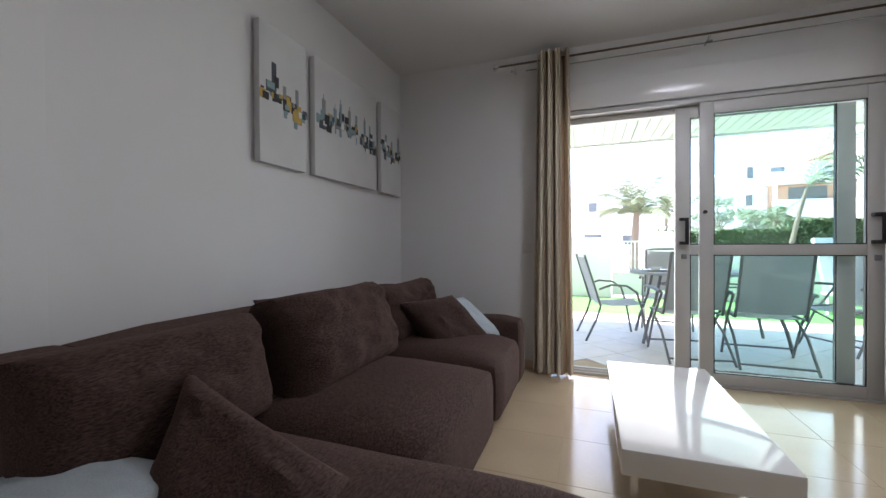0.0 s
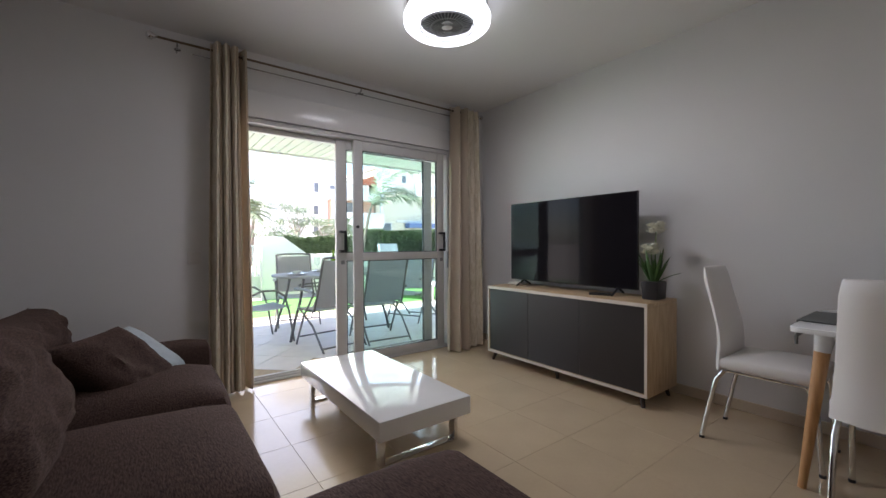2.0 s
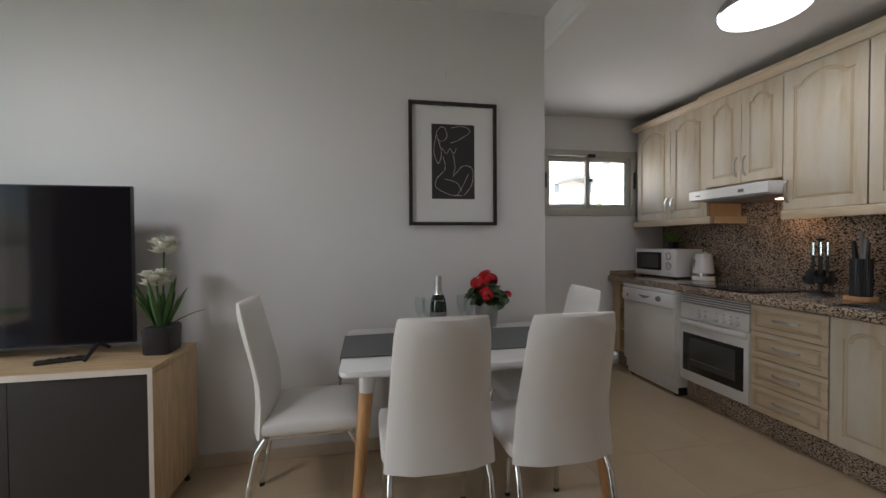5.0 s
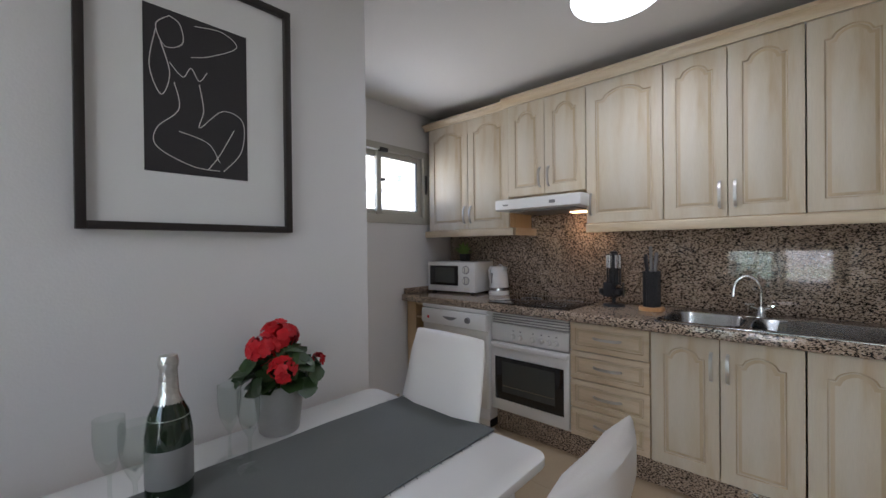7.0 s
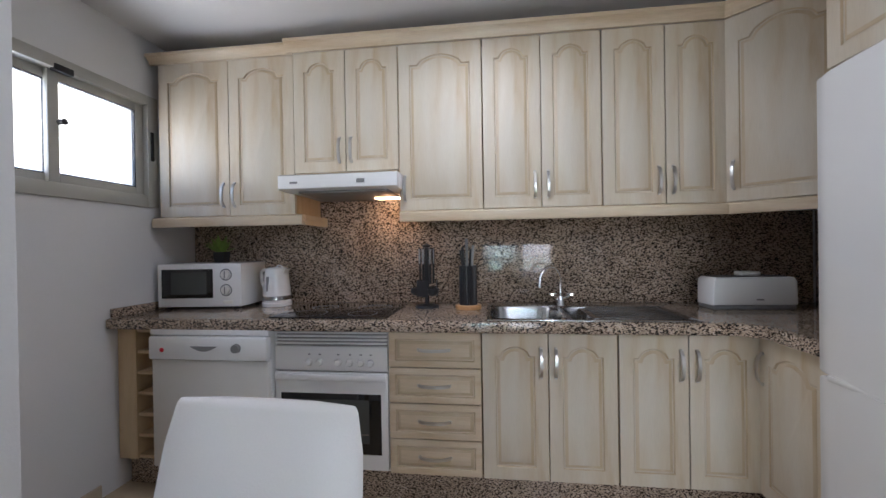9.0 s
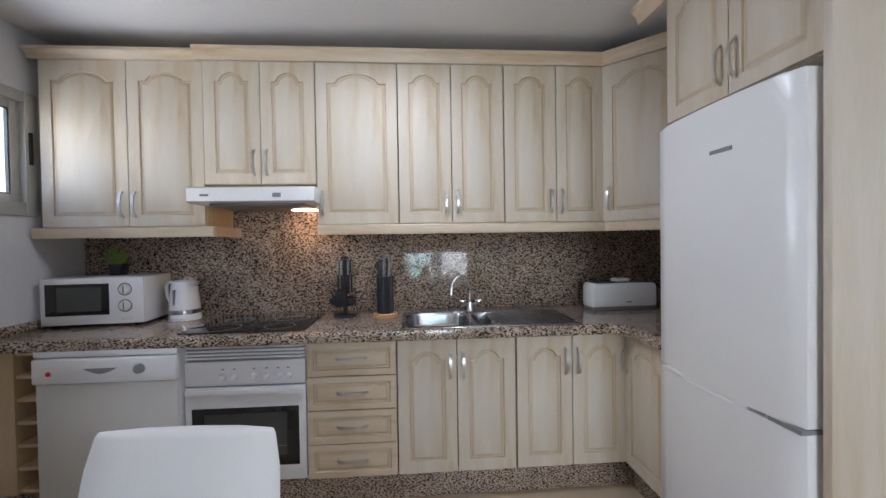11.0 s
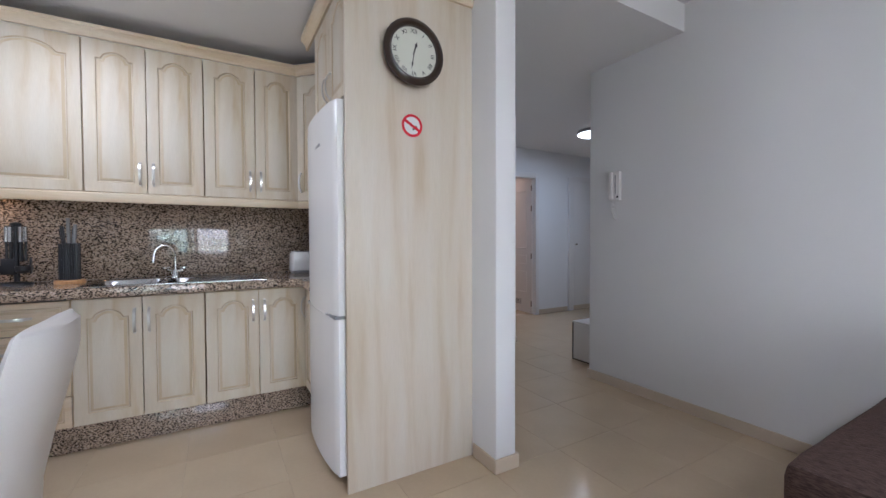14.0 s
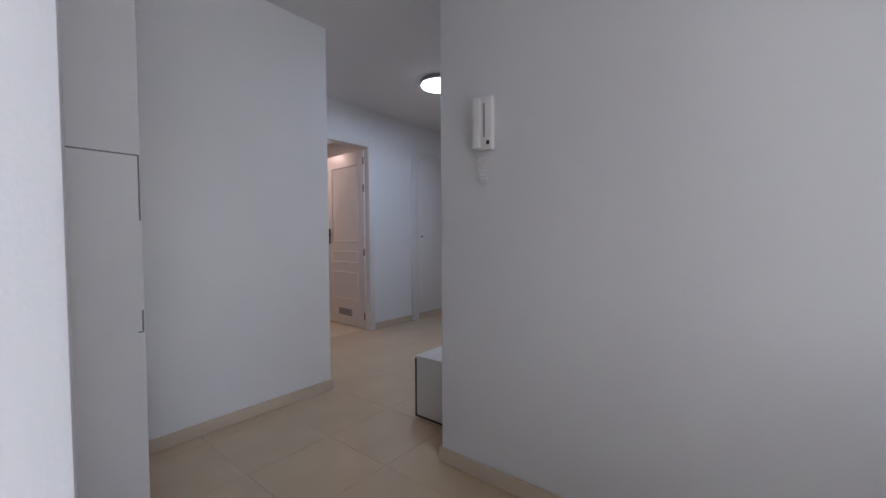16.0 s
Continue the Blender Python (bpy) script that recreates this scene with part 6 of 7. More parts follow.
for i in range(34):
    a = rnd.uniform(0, 6.28)
    blade(bm, (0.012 * math.cos(a), 0.012 * math.sin(a), 0.055 + rnd.uniform(0, 0.02)), (math.cos(a), math.sin(a), rnd.uniform(0.4, 2.2)), rnd.uniform(0.06, 0.115), 0.02, 0.4, 4)
part("leaves", bm, M_BRIGHTLEAF, cp)
kt = thing("kettle", pose(3.285, -1.79, COUNTER + 0.002, 0, 0, -15), "white electric kettle with steel base ring", "kettle")
bm = bmesh.new()
lathe(bm, [(0.0, 0.022), (0.076, 0.022), (0.078, 0.035), (0.074, 0.10), (0.064, 0.19), (0.058, 0.212), (0.045, 0.22), (0.0, 0.222)], 32)
prism(bm, [(-0.052, 0.17), (-0.085, 0.212), (-0.055, 0.212)], (-0.018, 0.018), 'y', 0.003)
part("kettle_body", bm, M_ENAMEL, kt)
bm = bmesh.new()
lathe(bm, [(0.0, 0.0), (0.08, 0.0), (0.082, 0.018), (0.079, 0.022), (0.0, 0.022)], 32)
part("power_base", bm, M_ENAMEL, kt)
bm = bmesh.new()
lathe(bm, [(0.0775, 0.035), (0.079, 0.036), (0.0778, 0.058), (0.0765, 0.059)], 32)
part("steel_band", bm, M_STEEL, kt, "steel band with indicator")
bm = bmesh.new()
tube(bm, [(0.055, 0, 0.20), (0.10, 0, 0.205), (0.118, 0, 0.185), (0.112, 0, 0.13), (0.088, 0, 0.085), (0.072, 0, 0.08)], 0.0105, 12)
part("handle", bm, M_ENAMEL, kt)
part("water_gauge", boxes((-0.007, 0.007, 0.060, 0.0745, 0.08, 0.17), bevel=0.002), M_GREY, kt, "dark water gauge strip")
bm = bmesh.new()
tube(bm, [(-0.02 + 0.022 * math.cos(a), 0.0, 0.218 + 0.014 * math.sin(a)) for a in [radians(k) for k in range(0, 181, 20)]], 0.004, 8)
part("lid_loop", bm, M_ENAMEL, kt)

ut = thing("utensil_stand", pose(2.395, -1.74, COUNTER + 0.001), "black carousel stand with hanging kitchen utensils", "utensil stand")
bm = bmesh.new()
lathe(bm, [(0.0, 0.0), (0.065, 0.0), (0.06, 0.012), (0.012, 0.02), (0.010, 0.32), (0.022, 0.325), (0.022, 0.335), (0.0, 0.345)], 24)
part("stand", bm, M_RUBBER, ut)
for i in range(6):
    a = i * math.pi / 3 + 0.2
    cx, cy = 0.036 * math.cos(a), 0.036 * math.sin(a)
    bm = bmesh.new()
    tube(bm, [(cx, cy, 0.32), (cx, cy, 0.13)], 0.006, 8)
    m = Matrix.Translation((cx * 1.5, cy * 1.5, 0.06)) @ pose(0, 0, 0, 0, 0, math.degrees(a) + 90)
    bmp = bmesh.new()
    if i % 2:
        box(bmp, -0.032, 0.032, -0.003, 0.003, 0.0, 0.085, bevel=0.002)
        bmp.transform(m)
    else:
        lathe(bmp, [(0.0, -0.012), (0.02, -0.008), (0.033, 0.006), (0.034, 0.03), (0.030, 0.03), (0.0, 0.0)], 16)
        bmp.transform(Matrix.Translation((cx * 1.5, cy * 1.5, 0.075)))
    me_tmp = bpy.data.meshes.new("tmp")
    bmp.to_mesh(me_tmp)
    bmp.free()
    bm.from_mesh(me_tmp)
    bpy.data.meshes.remove(me_tmp)
    u = part("utensil", bm, M_RUBBER, ut, "black nylon utensil")
    bm = bmesh.new()
    tube(bm, [(cx, cy, 0.315), (cx, cy, 0.235)], 0.0085, 8)
    part("handle", bm, M_STEEL, u, "steel handle")
kb = thing("knife_block", pose(2.17, -1.70, COUNTER + 0.001), "dark round knife block on a wooden base", "knife block")
bm = bmesh.new()
lathe(bm, [(0.0, 0.0), (0.068, 0.0), (0.068, 0.018), (0.064, 0.022), (0.0, 0.022)], 28)
part("wood_base", bm, M_BEECH, kb, "round wooden base")
bm = bmesh.new()
lathe(bm, [(0.0, 0.022), (0.041, 0.022), (0.041, 0.222), (0.0, 0.222)], 28)
block = part("block", bm, M_DARKPOT, kb)
bm = bmesh.new()
tube(bm, [(0.042, 0, 0.022), (0.042, 0, 0.225)], 0.0045, 6)
rib_me = finish("rib", bm, M_DARKPOT)
for i in range(30):
    ob = new("rib", rib_me)
    ob.parent = block
    ob.rotation_euler = (0, 0, i * 2 * math.pi / 30)
for x, y, h, t in ((-0.022, 0.01, 0.11, -4), (0.004, -0.012, 0.145, 1), (0.018, 0.014, 0.10, 5), (0.026, -0.008, 0.085, 8), (-0.012, -0.02, 0.09, -3)):
    bm = boxes((-0.007, 0.007, -0.011, 0.011, 0, h), bevel=0.003)
    k = part("knife_handle", bm, M_GREY if h > 0.1 else M_DARKPOT, kb, "dark grey knife handle")
    k.matrix_basis = pose(x, y, 0.222, 0, t, 0)
ts = thing("toaster", pose(0.80, -1.75, COUNTER + 0.002, 0, 0, 2), "white long-slot toaster with dark top", "toaster")
bm = bmesh.new()
prism(bm, [(-0.192, 0.02), (0.192, 0.02), (0.19, 0.135), (0.177, 0.155), (-0.177, 0.155), (-0.19, 0.135)], (-0.075, 0.075), 'y', 0.012)
part("case", bm, M_ENAMEL, ts)
part("base", boxes((-0.186, 0.186, -0.07, 0.07, 0.0, 0.02), bevel=0.005), M_GREY, ts)
part("slot", boxes((-0.165, 0.165, -0.04, 0.04, 0.154, 0.159), bevel=0.001), M_RUBBER, ts, "dark toasting slot")
part("crumpet_rack", boxes((-0.05, 0.035, -0.035, 0.035, 0.159, 0.18), bevel=0.006), M_OFFWHITE, ts, "cream warming insert")
part("badge", boxes((-0.035, -0.002, 0.0745, 0.0765, 0.045, 0.052)), M_GREY, ts, "plain grey maker's badge")
cm = thing("coffee_machine", pose(0.60, -1.36, COUNTER + 0.001, 0, 0, 20), "black and white rounded coffee machine", "coffee machine")
bm = bmesh.new()
lathe(bm, [(0.0, 0.0), (0.075, 0.0), (0.075, 0.015), (0.03, 0.03), (0.026, 0.15), (0.0, 0.15)], 24)
part("stand", bm, M_RUBBER, cm)
bm = bmesh.new()
lathe(bm, [(0.0, -0.075), (0.03, -0.07), (0.062, -0.04), (0.075, 0.0), (0.062, 0.04), (0.03, 0.07), (0.0, 0.075)], 24, 0.06, 0, 0.20)
part("head", bm, M_ENAMEL, cm)
bm = bmesh.new()
lathe(bm, [(0.05, 0.056), (0.03, 0.076), (0.0, 0.082)], 24, 0.06, 0, 0.20)
part("lid", bm, M_RUBBER, cm, "black domed lid")

# ---- on the tall panel ----
ck = thing("wall_clock", pose(0.682, -0.392, 1.925, -90, 0, 0), "round dark wooden wall clock with Roman numerals", "clock")
bm = bmesh.new()
lathe(bm, [(0.0, 0.0), (0.118, 0.0), (0.125, 0.01), (0.128, 0.035), (0.143, 0.05), (0.146, 0.06), (0.136, 0.072), (0.122, 0.076), (0.112, 0.066), (0.112, 0.05), (0.0, 0.05)], 48)
part("case", bm, M_CLOCKWOOD, ck)
bm = bmesh.new()
lathe(bm, [(0.0, 0.053), (0.111, 0.053), (0.111, 0.0505), (0.0, 0.0505)], 40)
part("dial", bm, M_DIAL, ck, "aged greenish-cream dial")
numerals = ["XII", "I", "II", "III", "IIII", "V", "VI", "VII", "VIII", "IX", "X", "XI"]


def lettering(text, size, mat, parent, m, name="numeral"):
    cu = bpy.data.curves.new(name, 'FONT')
    cu.body, cu.size, cu.align_x, cu.align_y, cu.extrude = text, size, 'CENTER', 'CENTER', 0.0004
    tmp = bpy.data.objects.new(name + "_tmp", cu)
    me = bpy.data.meshes.new_from_object(tmp)
    bpy.data.objects.remove(tmp)
    bpy.data.curves.remove(cu)
    me.materials.append(mat)
    ob = new(name, me)
    ob.parent = parent
    ob.matrix_basis = m
    return ob


for i, n in enumerate(numerals):
    a = radians(90 - 30 * i)
    # the face looks along local +z; local +y points down, so the dial is turned over
    lettering(n, 0.027, M_PRINT, ck, Matrix.Translation((0.092 * math.cos(a) * -1, -0.092 * math.sin(a), 0.0536)) @ pose(0, 0, 0, 0, 0, 180 - 30 * i * 1.0) @ Matrix.Diagonal((1, 1, 1, 1)))
for name, ang_, ln, wd in (("hour_hand", 17, 0.05, 0.007), ("minute_hand", 190, 0.078, 0.004)):
    a = radians(90 - ang_)
    bm = bmesh.new()
    prism(bm, [(-wd / 2, -0.012), (wd / 2, -0.012), (wd / 2, ln * 0.55), (wd * 1.1, ln * 0.62), (0, ln), (-wd * 1.1, ln * 0.62), (-wd / 2, ln * 0.55)], (0.0545, 0.0552) if ln < 0.06 else (0.0556, 0.0562), 'z')
    h = part(name, bm, M_PRINT, ck, "black spade hand")
    h.matrix_basis = pose(0, 0, 0, 0, 0, 180 - ang_)
ns = thing("no_smoking_sign", pose(0.668, -0.392, 1.618, -90, 0, 0), "round red and white no smoking sticker", "sign")
bm = bmesh.new()
lathe(bm, [(0.0, 0.0012), (0.05, 0.0012), (0.05, 0.0002), (0.0, 0.0002)], 40)
part("disc", bm, M_MAT, ns)
bm = bmesh.new()
lathe(bm, [(0.040, 0.0013), (0.0405, 0.0018), (0.0515, 0.0018), (0.052, 0.0004)], 40)
part("red_ring", bm, M_RED, ns, "red ring")
b = part("red_bar", boxes((-0.043, 0.043, -0.0065, 0.0065, 0.0013, 0.0021)), M_RED, ns, "red diagonal bar")
b.matrix_basis = pose(0, 0, 0, 0, 0, -30 - 180)
c_ = part("cigarette_mark", boxes((-0.016, 0.012, 0.012, 0.020, 0.0013, 0.0018)), M_PRINT, ns)
c_.matrix_basis = pose(0, 0, 0, 0, 0, 45)

# kitchen ceiling lamp and hall lamp
def disc_lamp(x, y, z, r, label):
    l = thing("ceiling_lamp", pose(x, y, z), label, "ceiling light", "flat ceiling lamps")
    bm = bmesh.new()
    lathe(bm, [(0.0, 0.0), (r * 0.96, 0.0), (r, -0.02), (r, -0.035), (r * 0.97, -0.04), (0.0, -0.04)], 40)
    part("housing", bm, M_STEEL, l)
    bm = bmesh.new()
    lathe(bm, [(r * 0.965, -0.0405), (r * 0.93, -0.055), (r * 0.6, -0.068), (0.0, -0.072)], 40)
    part("diffuser", bm, M_LAMP, l, "glowing white diffuser")


disc_lamp(2.115, -0.99, 2.35, 0.195, "bright round flat ceiling lamp in the kitchen")
disc_lamp(-2.45, -1.97, Z_LOW, 0.17, "bright round flat ceiling lamp in the hall")

# ---- hall ----
sc_ = thing("low_cabinet", pose(-1.705, -1.08, 0), "low white shoe cabinet with dark edges in the hall", "shoe cabinet")
part("body", boxes((-0.35, 0.335, -0.19, 0.19, 0.012, 0.335), bevel=0.003), M_DOORWHITE, sc_)
part("top", boxes((-0.355, 0.345, -0.195, 0.195, 0.336, 0.352), bevel=0.002), M_DOORWHITE, sc_)
part("end_panel", boxes((0.337, 0.343, -0.185, 0.185, 0.012, 0.335), bevel=0.001), M_DOORWHITE, sc_)
part("dark_edge", boxes((0.32, 0.3425, -0.199, -0.1865, 0.0, 0.335), (-0.35, 0.34, -0.188, 0.188, 0.0, 0.011)), M_CLOCKWOOD, sc_, "dark brown edge")


def panelled_door(name, m, w, h, label, louvre=False):
    d = thing(name, m, label, "door")
    part("leaf", boxes((0, w, -0.035, 0, 0.008, h), bevel=0.003), M_DOORWHITE, d)
    for z0, z1 in ((0.30, 0.62), (0.72, 0.86), (0.96, h - 0.14)):
        for y0, y1 in ((0.0, 0.007), (-0.042, -0.035)):
            bm = boxes((0.11, w - 0.11, y0, y1, z0, z0 + 0.016), (0.11, w - 0.11, y0, y1, z1 - 0.016, z1), (0.11, 0.126, y0, y1, z0, z1), (w - 0.126, w - 0.11, y0, y1, z0, z1), bevel=0.003)
            part("panel_moulding", bm, M_DOORWHITE, d)
    if louvre:
        for i in range(5):
            part("vent_slat", boxes((w / 2 - 0.13, w / 2 + 0.13, 0.0, 0.006, 0.12 + i * 0.016, 0.129 + i * 0.016), bevel=0.001), M_GREY, d)
    for y in (0.001, -0.036):
        s = 1 if y > 0 else -1
        bm = boxes((w - 0.075, w - 0.045, min(y, y + 0.006 * s), max(y, y + 0.006 * s), 0.94, 1.12), bevel=0.002)
        tube(bm, [(w - 0.06, y, 1.05), (w - 0.06, y + 0.045 * s, 1.05), (w - 0.165, y + 0.05 * s, 1.05)], 0.008, 8)
        part("handle", bm, M_BRASS, d, "aged bronze lever handle")
    for z in (0.15, 0.85, 1.55, h - 0.12):
        bm = bmesh.new()
        tube(bm, [(0.0, 0.006, z - 0.04), (0.0, 0.006, z + 0.04)], 0.007, 8)
        part("hinge", bm, M_BRASS, d, "bronze hinge")
    return d


def casing(name, x0, x1, h, y, label):
    bm = boxes((x0 - 0.07, x0, y, y + 0.014, 0, h + 0.07), (x1, x1 + 0.07, y, y + 0.014, 0, h + 0.07), (x0, x1, y, y + 0.014, h, h + 0.07), bevel=0.003)
    return setting(name, bm, M_DOORWHITE, label, "trim")


casing("trim_hall_door", HD0, HD1, 1.98, Y_HALLS, "white casing round the hall doorway")
panelled_door("hall_door", pose(HD0 + 0.012, Y_HALLS - 0.06, 0, 0, 0, -93), 0.73, 1.965, "white panelled hall door standing open", True)
casing("trim_bedroom_door", BD0, BD1, 2.0, Y_HALLS, "white casing round the bedroom doorway")
setting("trim_hall_closet", boxes((-3.33, -3.225, Y_HALLS, Y_HALLS + 0.03, 0, 2.03), (-4.0, -3.33, Y_HALLS, Y_HALLS + 0.016, 2.0, 2.06), (-3.99, -3.335, Y_HALLS, Y_HALLS + 0.008, 0.07, 2.0), bevel=0.002), M_DOORWHITE, "white closet panel with casing in the hall wall", "trim")
bm = bmesh.new()
lathe(bm, [(0.0, 0.0), (0.012, 0.0), (0.012, 0.02), (0.0, 0.022)], 12)
single("closet_knob", bm, M_BRASS, "small dark knob on the closet panel", "knob", pose(-3.40, Y_HALLS + 0.008, 1.02, -90))
# meter cover on the dividing wall
mc = thing("meter_cover", pose(0, 0, 0), "flush white cover of the meter cupboard with grey strips as shadow gaps", "cover panel")
part("panel", boxes((-0.064, 0.18, -1.15, -1.1475, 0.76, 1.265), bevel=0.0008), M_WALL, mc)
# Raised grey strips paint in the shadow gaps round the cover.
part("gap", boxes((-0.064, 0.18, -1.1502, -1.1468, 1.264, 1.268)), M_GREY, mc, "grey strip painting the shadow gap along the top")
part("gap", boxes((-0.068, -0.0645, -1.1502, -1.1468, 1.08, 1.268)), M_GREY, mc, "grey strip painting the shadow gap along the side")
part("gap", boxes((-0.068, -0.0645, -1.1502, -1.1468, 0.758, 0.82), (-0.0645, -0.055, -1.1502, -1.1468, 0.756, 0.7595)), M_GREY, mc, "grey strip painting the shadow gap at the foot")

# bedroom seen through the far doorway
bed = thing("bed", pose(-5.15, -5.3, 0), "bed with white sheet and teal bedspread on dark base", "bed")
part("base", boxes((-0.75, 0.75, -0.95, 0.95, 0.02, 0.28), bevel=0.01), M_CLOCKWOOD, bed)
bm = soft_box(-0.78, 0.78, -1.0, 0.98, 0.28, 0.52, 0.05, 7, 0.01)
part("mattress", bm, M_LEATHER, bed, "white mattress and sheet")
bm = soft_box(-0.80, 0.80, -0.2, 1.0, 0.33, 0.54, 0.05, 8, 0.01)
part("bedspread", bm, M_BEDBLUE, bed, "teal bedspread")
lp = thing("bedside_lamp", pose(-4.9, -6.15, 0.55), "small bedside lamp with a white shade", "lamp")
bm = bmesh.new()
lathe(bm, [(0.0, 0.0), (0.06, 0.0), (0.05, 0.03), (0.02, 0.06), (0.015, 0.14), (0.0, 0.14)], 20)
part("lamp_base", bm, M_STEEL, lp)
bm = bmesh.new()
lathe(bm, [(0.09, 0.12), (0.075, 0.26), (0.073, 0.26), (0.088, 0.12)], 24)
part("shade", bm, M_LEATHER, lp, "white fabric shade")
single("nightstand", boxes((-5.15, -4.65, -6.38, -5.98, 0.0, 0.55), bevel=0.005), M_CLOCKWOOD, "dark wooden nightstand beside the bed", "nightstand")
# Unseen fill lamp added under the bedroom ceiling, without a fixture.
area_lamp("bedroom_fill", look((-4.8, -4.6, 2.3), (-4.8, -4.6, 0)), 0.4, 0.4, 5, (1.0, 0.9, 0.78), 'DISK')
area_lamp("back_room_light", look((-2.3, -4.4, 2.3), (-2.3, -4.4, 0)), 0.3, 0.3, 1.6, (1.0, 0.70, 0.52), 'DISK')

# ---- outside: terrace, garden, neighbours ----
TZ0 = -0.02
bm = boxes((-400, 400, 6.9, 900, -0.5, -0.06), (4.3, 400, -400, 6.9, -0.5, -0.06), (-400, -6.6, -400, 6.9, -0.5, -0.06))
setting("ground", bm, M_GROUND, "dry pale ground reaching far away", "ground")
terrace = setting("pavement_terrace", boxes((-4.5, 7.0, 3.99, 7.0, -0.3, TZ0 - 0.004)), M_GROUT, "terrace paved with diagonal stone tiles", "terrace")
setting("turf", boxes((-4.5, 9.0, 7.0, 9.0, -0.2, TZ0 - 0.005)), M_TURF, "strip of bright green artificial turf", "lawn")
# soffit of narrow slats over the terrace
bm = boxes((-4.5, 7.0, 4.07, 6.62, 2.445, 2.62))
for i in range(96):
    x = -4.45 + i * 0.119
    box(bm, x, x + 0.107, 4.07, 6.6, 2.425, 2.46)
setting("ceiling_terrace", bm, M_SOFFIT, "white slatted terrace soffit", "ceiling")
setting("eave", boxes((-4.5, 7.0, 6.60, 6.66, 2.40, 2.75), bevel=0.004), M_RENDERWALL, "white edge of the terrace roof", "trim")
setting("wall_facade", boxes((-4.5, X_SOFA - 0.16, 4.0, 4.07, -0.1, 2.75), (X_TV + 0.16, 7.0, 4.0, 4.07, -0.1, 2.75)), M_CREAMWALL, "cream rendered house wall beside the terrace door", "wall")

# garden wall with a stepped rise and a barred gate
bm = bmesh.new()
prism(bm, [(2.45, -0.1), (9.0, -0.1), (9.0, 0.88), (2.45, 0.88)], (9.0, 9.2), 'y', 0.004)
prism(bm, [(1.55, -0.1), (2.449, -0.1), (2.449, 0.88), (1.95, 1.25), (1.55, 1.25)], (9.0, 9.2), 'y', 0.004)
prism(bm, [(-4.5, -0.1), (0.9, -0.1), (0.9, 1.15), (-4.5, 1.15)], (9.0, 9.2), 'y', 0.004)
setting("garden_wall", bm, M_RENDERWALL, "white rendered garden wall with a raking top", "wall")
gate = thing("garden_gate", pose(0.92, 9.08, 0), "white barred metal gate in the garden wall", "gate")
part("gate_frame", boxes((0.0, 0.03, -0.02, 0.02, 0.0, 1.08), (0.59, 0.62, -0.02, 0.02, 0.0, 1.08), (0.03, 0.59, -0.02, 0.02, 1.05, 1.08), (0.03, 0.59, -0.02, 0.02, 0.42, 0.46), (0.03, 0.59, -0.008, 0.008, 0.02, 0.42), bevel=0.003), M_RENDERWALL, gate)
for i in range(8):
    x = 0.075 + i * 0.065
    part("bar", boxes((x, x + 0.022, -0.012, 0.012, 0.46, 1.05), bevel=0.002), M_RENDERWALL, gate)


def leaf_cloud(name, m, rows, count, size, mat, label, category, seed, kind=""):
    """Many small leaves scattered through boxes (x0, x1, y0, y1, z0, z1) with uneven skin."""
    rnd = random.Random(seed)
    verts, faces = [], []
    for x0, x1, y0, y1, z0, z1 in rows:
        vol = (x1 - x0) * (y1 - y0)
        for k in range(count):
            x, y = rnd.uniform(x0, x1), rnd.uniform(y0, y1)
            top = z1 + 0.09 * noise.noise(Vector((x * 1.7, y * 1.7, seed))) + 0.05 * noise.noise(Vector((x * 6, y * 6, seed)))
            z = top - abs(rnd.gauss(0, 0.10)) if rnd.random() < 0.4 else rnd.uniform(z0, top)
            if rnd.random() < 0.7:
                y = y0 + abs(rnd.gauss(0, 0.06)) + 0.06 * noise.noise(Vector((x * 3, z * 3, seed + 4)))
            d = Vector((rnd.gauss(0, 1), rnd.gauss(-0.6, 1), rnd.gauss(0.5, 1))).normalized()
            s = d.orthogonal().normalized()
            t = d.cross(s)
            a = rnd.uniform(0, 6.28)
            u, v = (s * math.cos(a) + t * math.sin(a)) * size * rnd.uniform(0.6, 1.3), (t * math.cos(a) - s * math.sin(a)) * size * 0.45
            p = Vector((x, y, z))
            i = len(verts)
            verts += [tuple(p - u), tuple(p + v), tuple(p + u), tuple(p - v)]
            faces.append((i, i + 1, i + 2, i + 3))
    me = bpy.data.meshes.new(name)
    me.from_pydata(verts, [], faces)
    me.materials.append(mat)
    ob = new(name, me)
    ob.matrix_world = m
    return tagged(ob, label, category, "", kind)


leaf_cloud("hedge", pose(0, 0, 0), [(2.0, 4.0, 9.45, 10.3, -0.06, 1.24), (3.9, 9.5, 9.45, 10.3, -0.06, 1.43)], 26000, 0.034, M_HEDGE, "dense clipped green hedge behind the garden wall", "hedge", 3, "stuff")
# Solid dark boxes added inside the hedge to stop the view through.
single("hedge_core", boxes((2.1, 3.95, 9.56, 10.2, -0.06, 1.12), (3.951, 9.4, 9.56, 10.2, -0.06, 1.30)), M_LEAF, "plain dark green block filling the clipped hedge", "hedge")
leaf_cloud("shrub", pose(0, 0, 0), [(10.2, 12.0, -7.4, -4.2, 0.0, 2.12)], 9000, 0.07, M_BRIGHTLEAF, "yellow-green shrub below the kitchen window view", "shrub", 6)


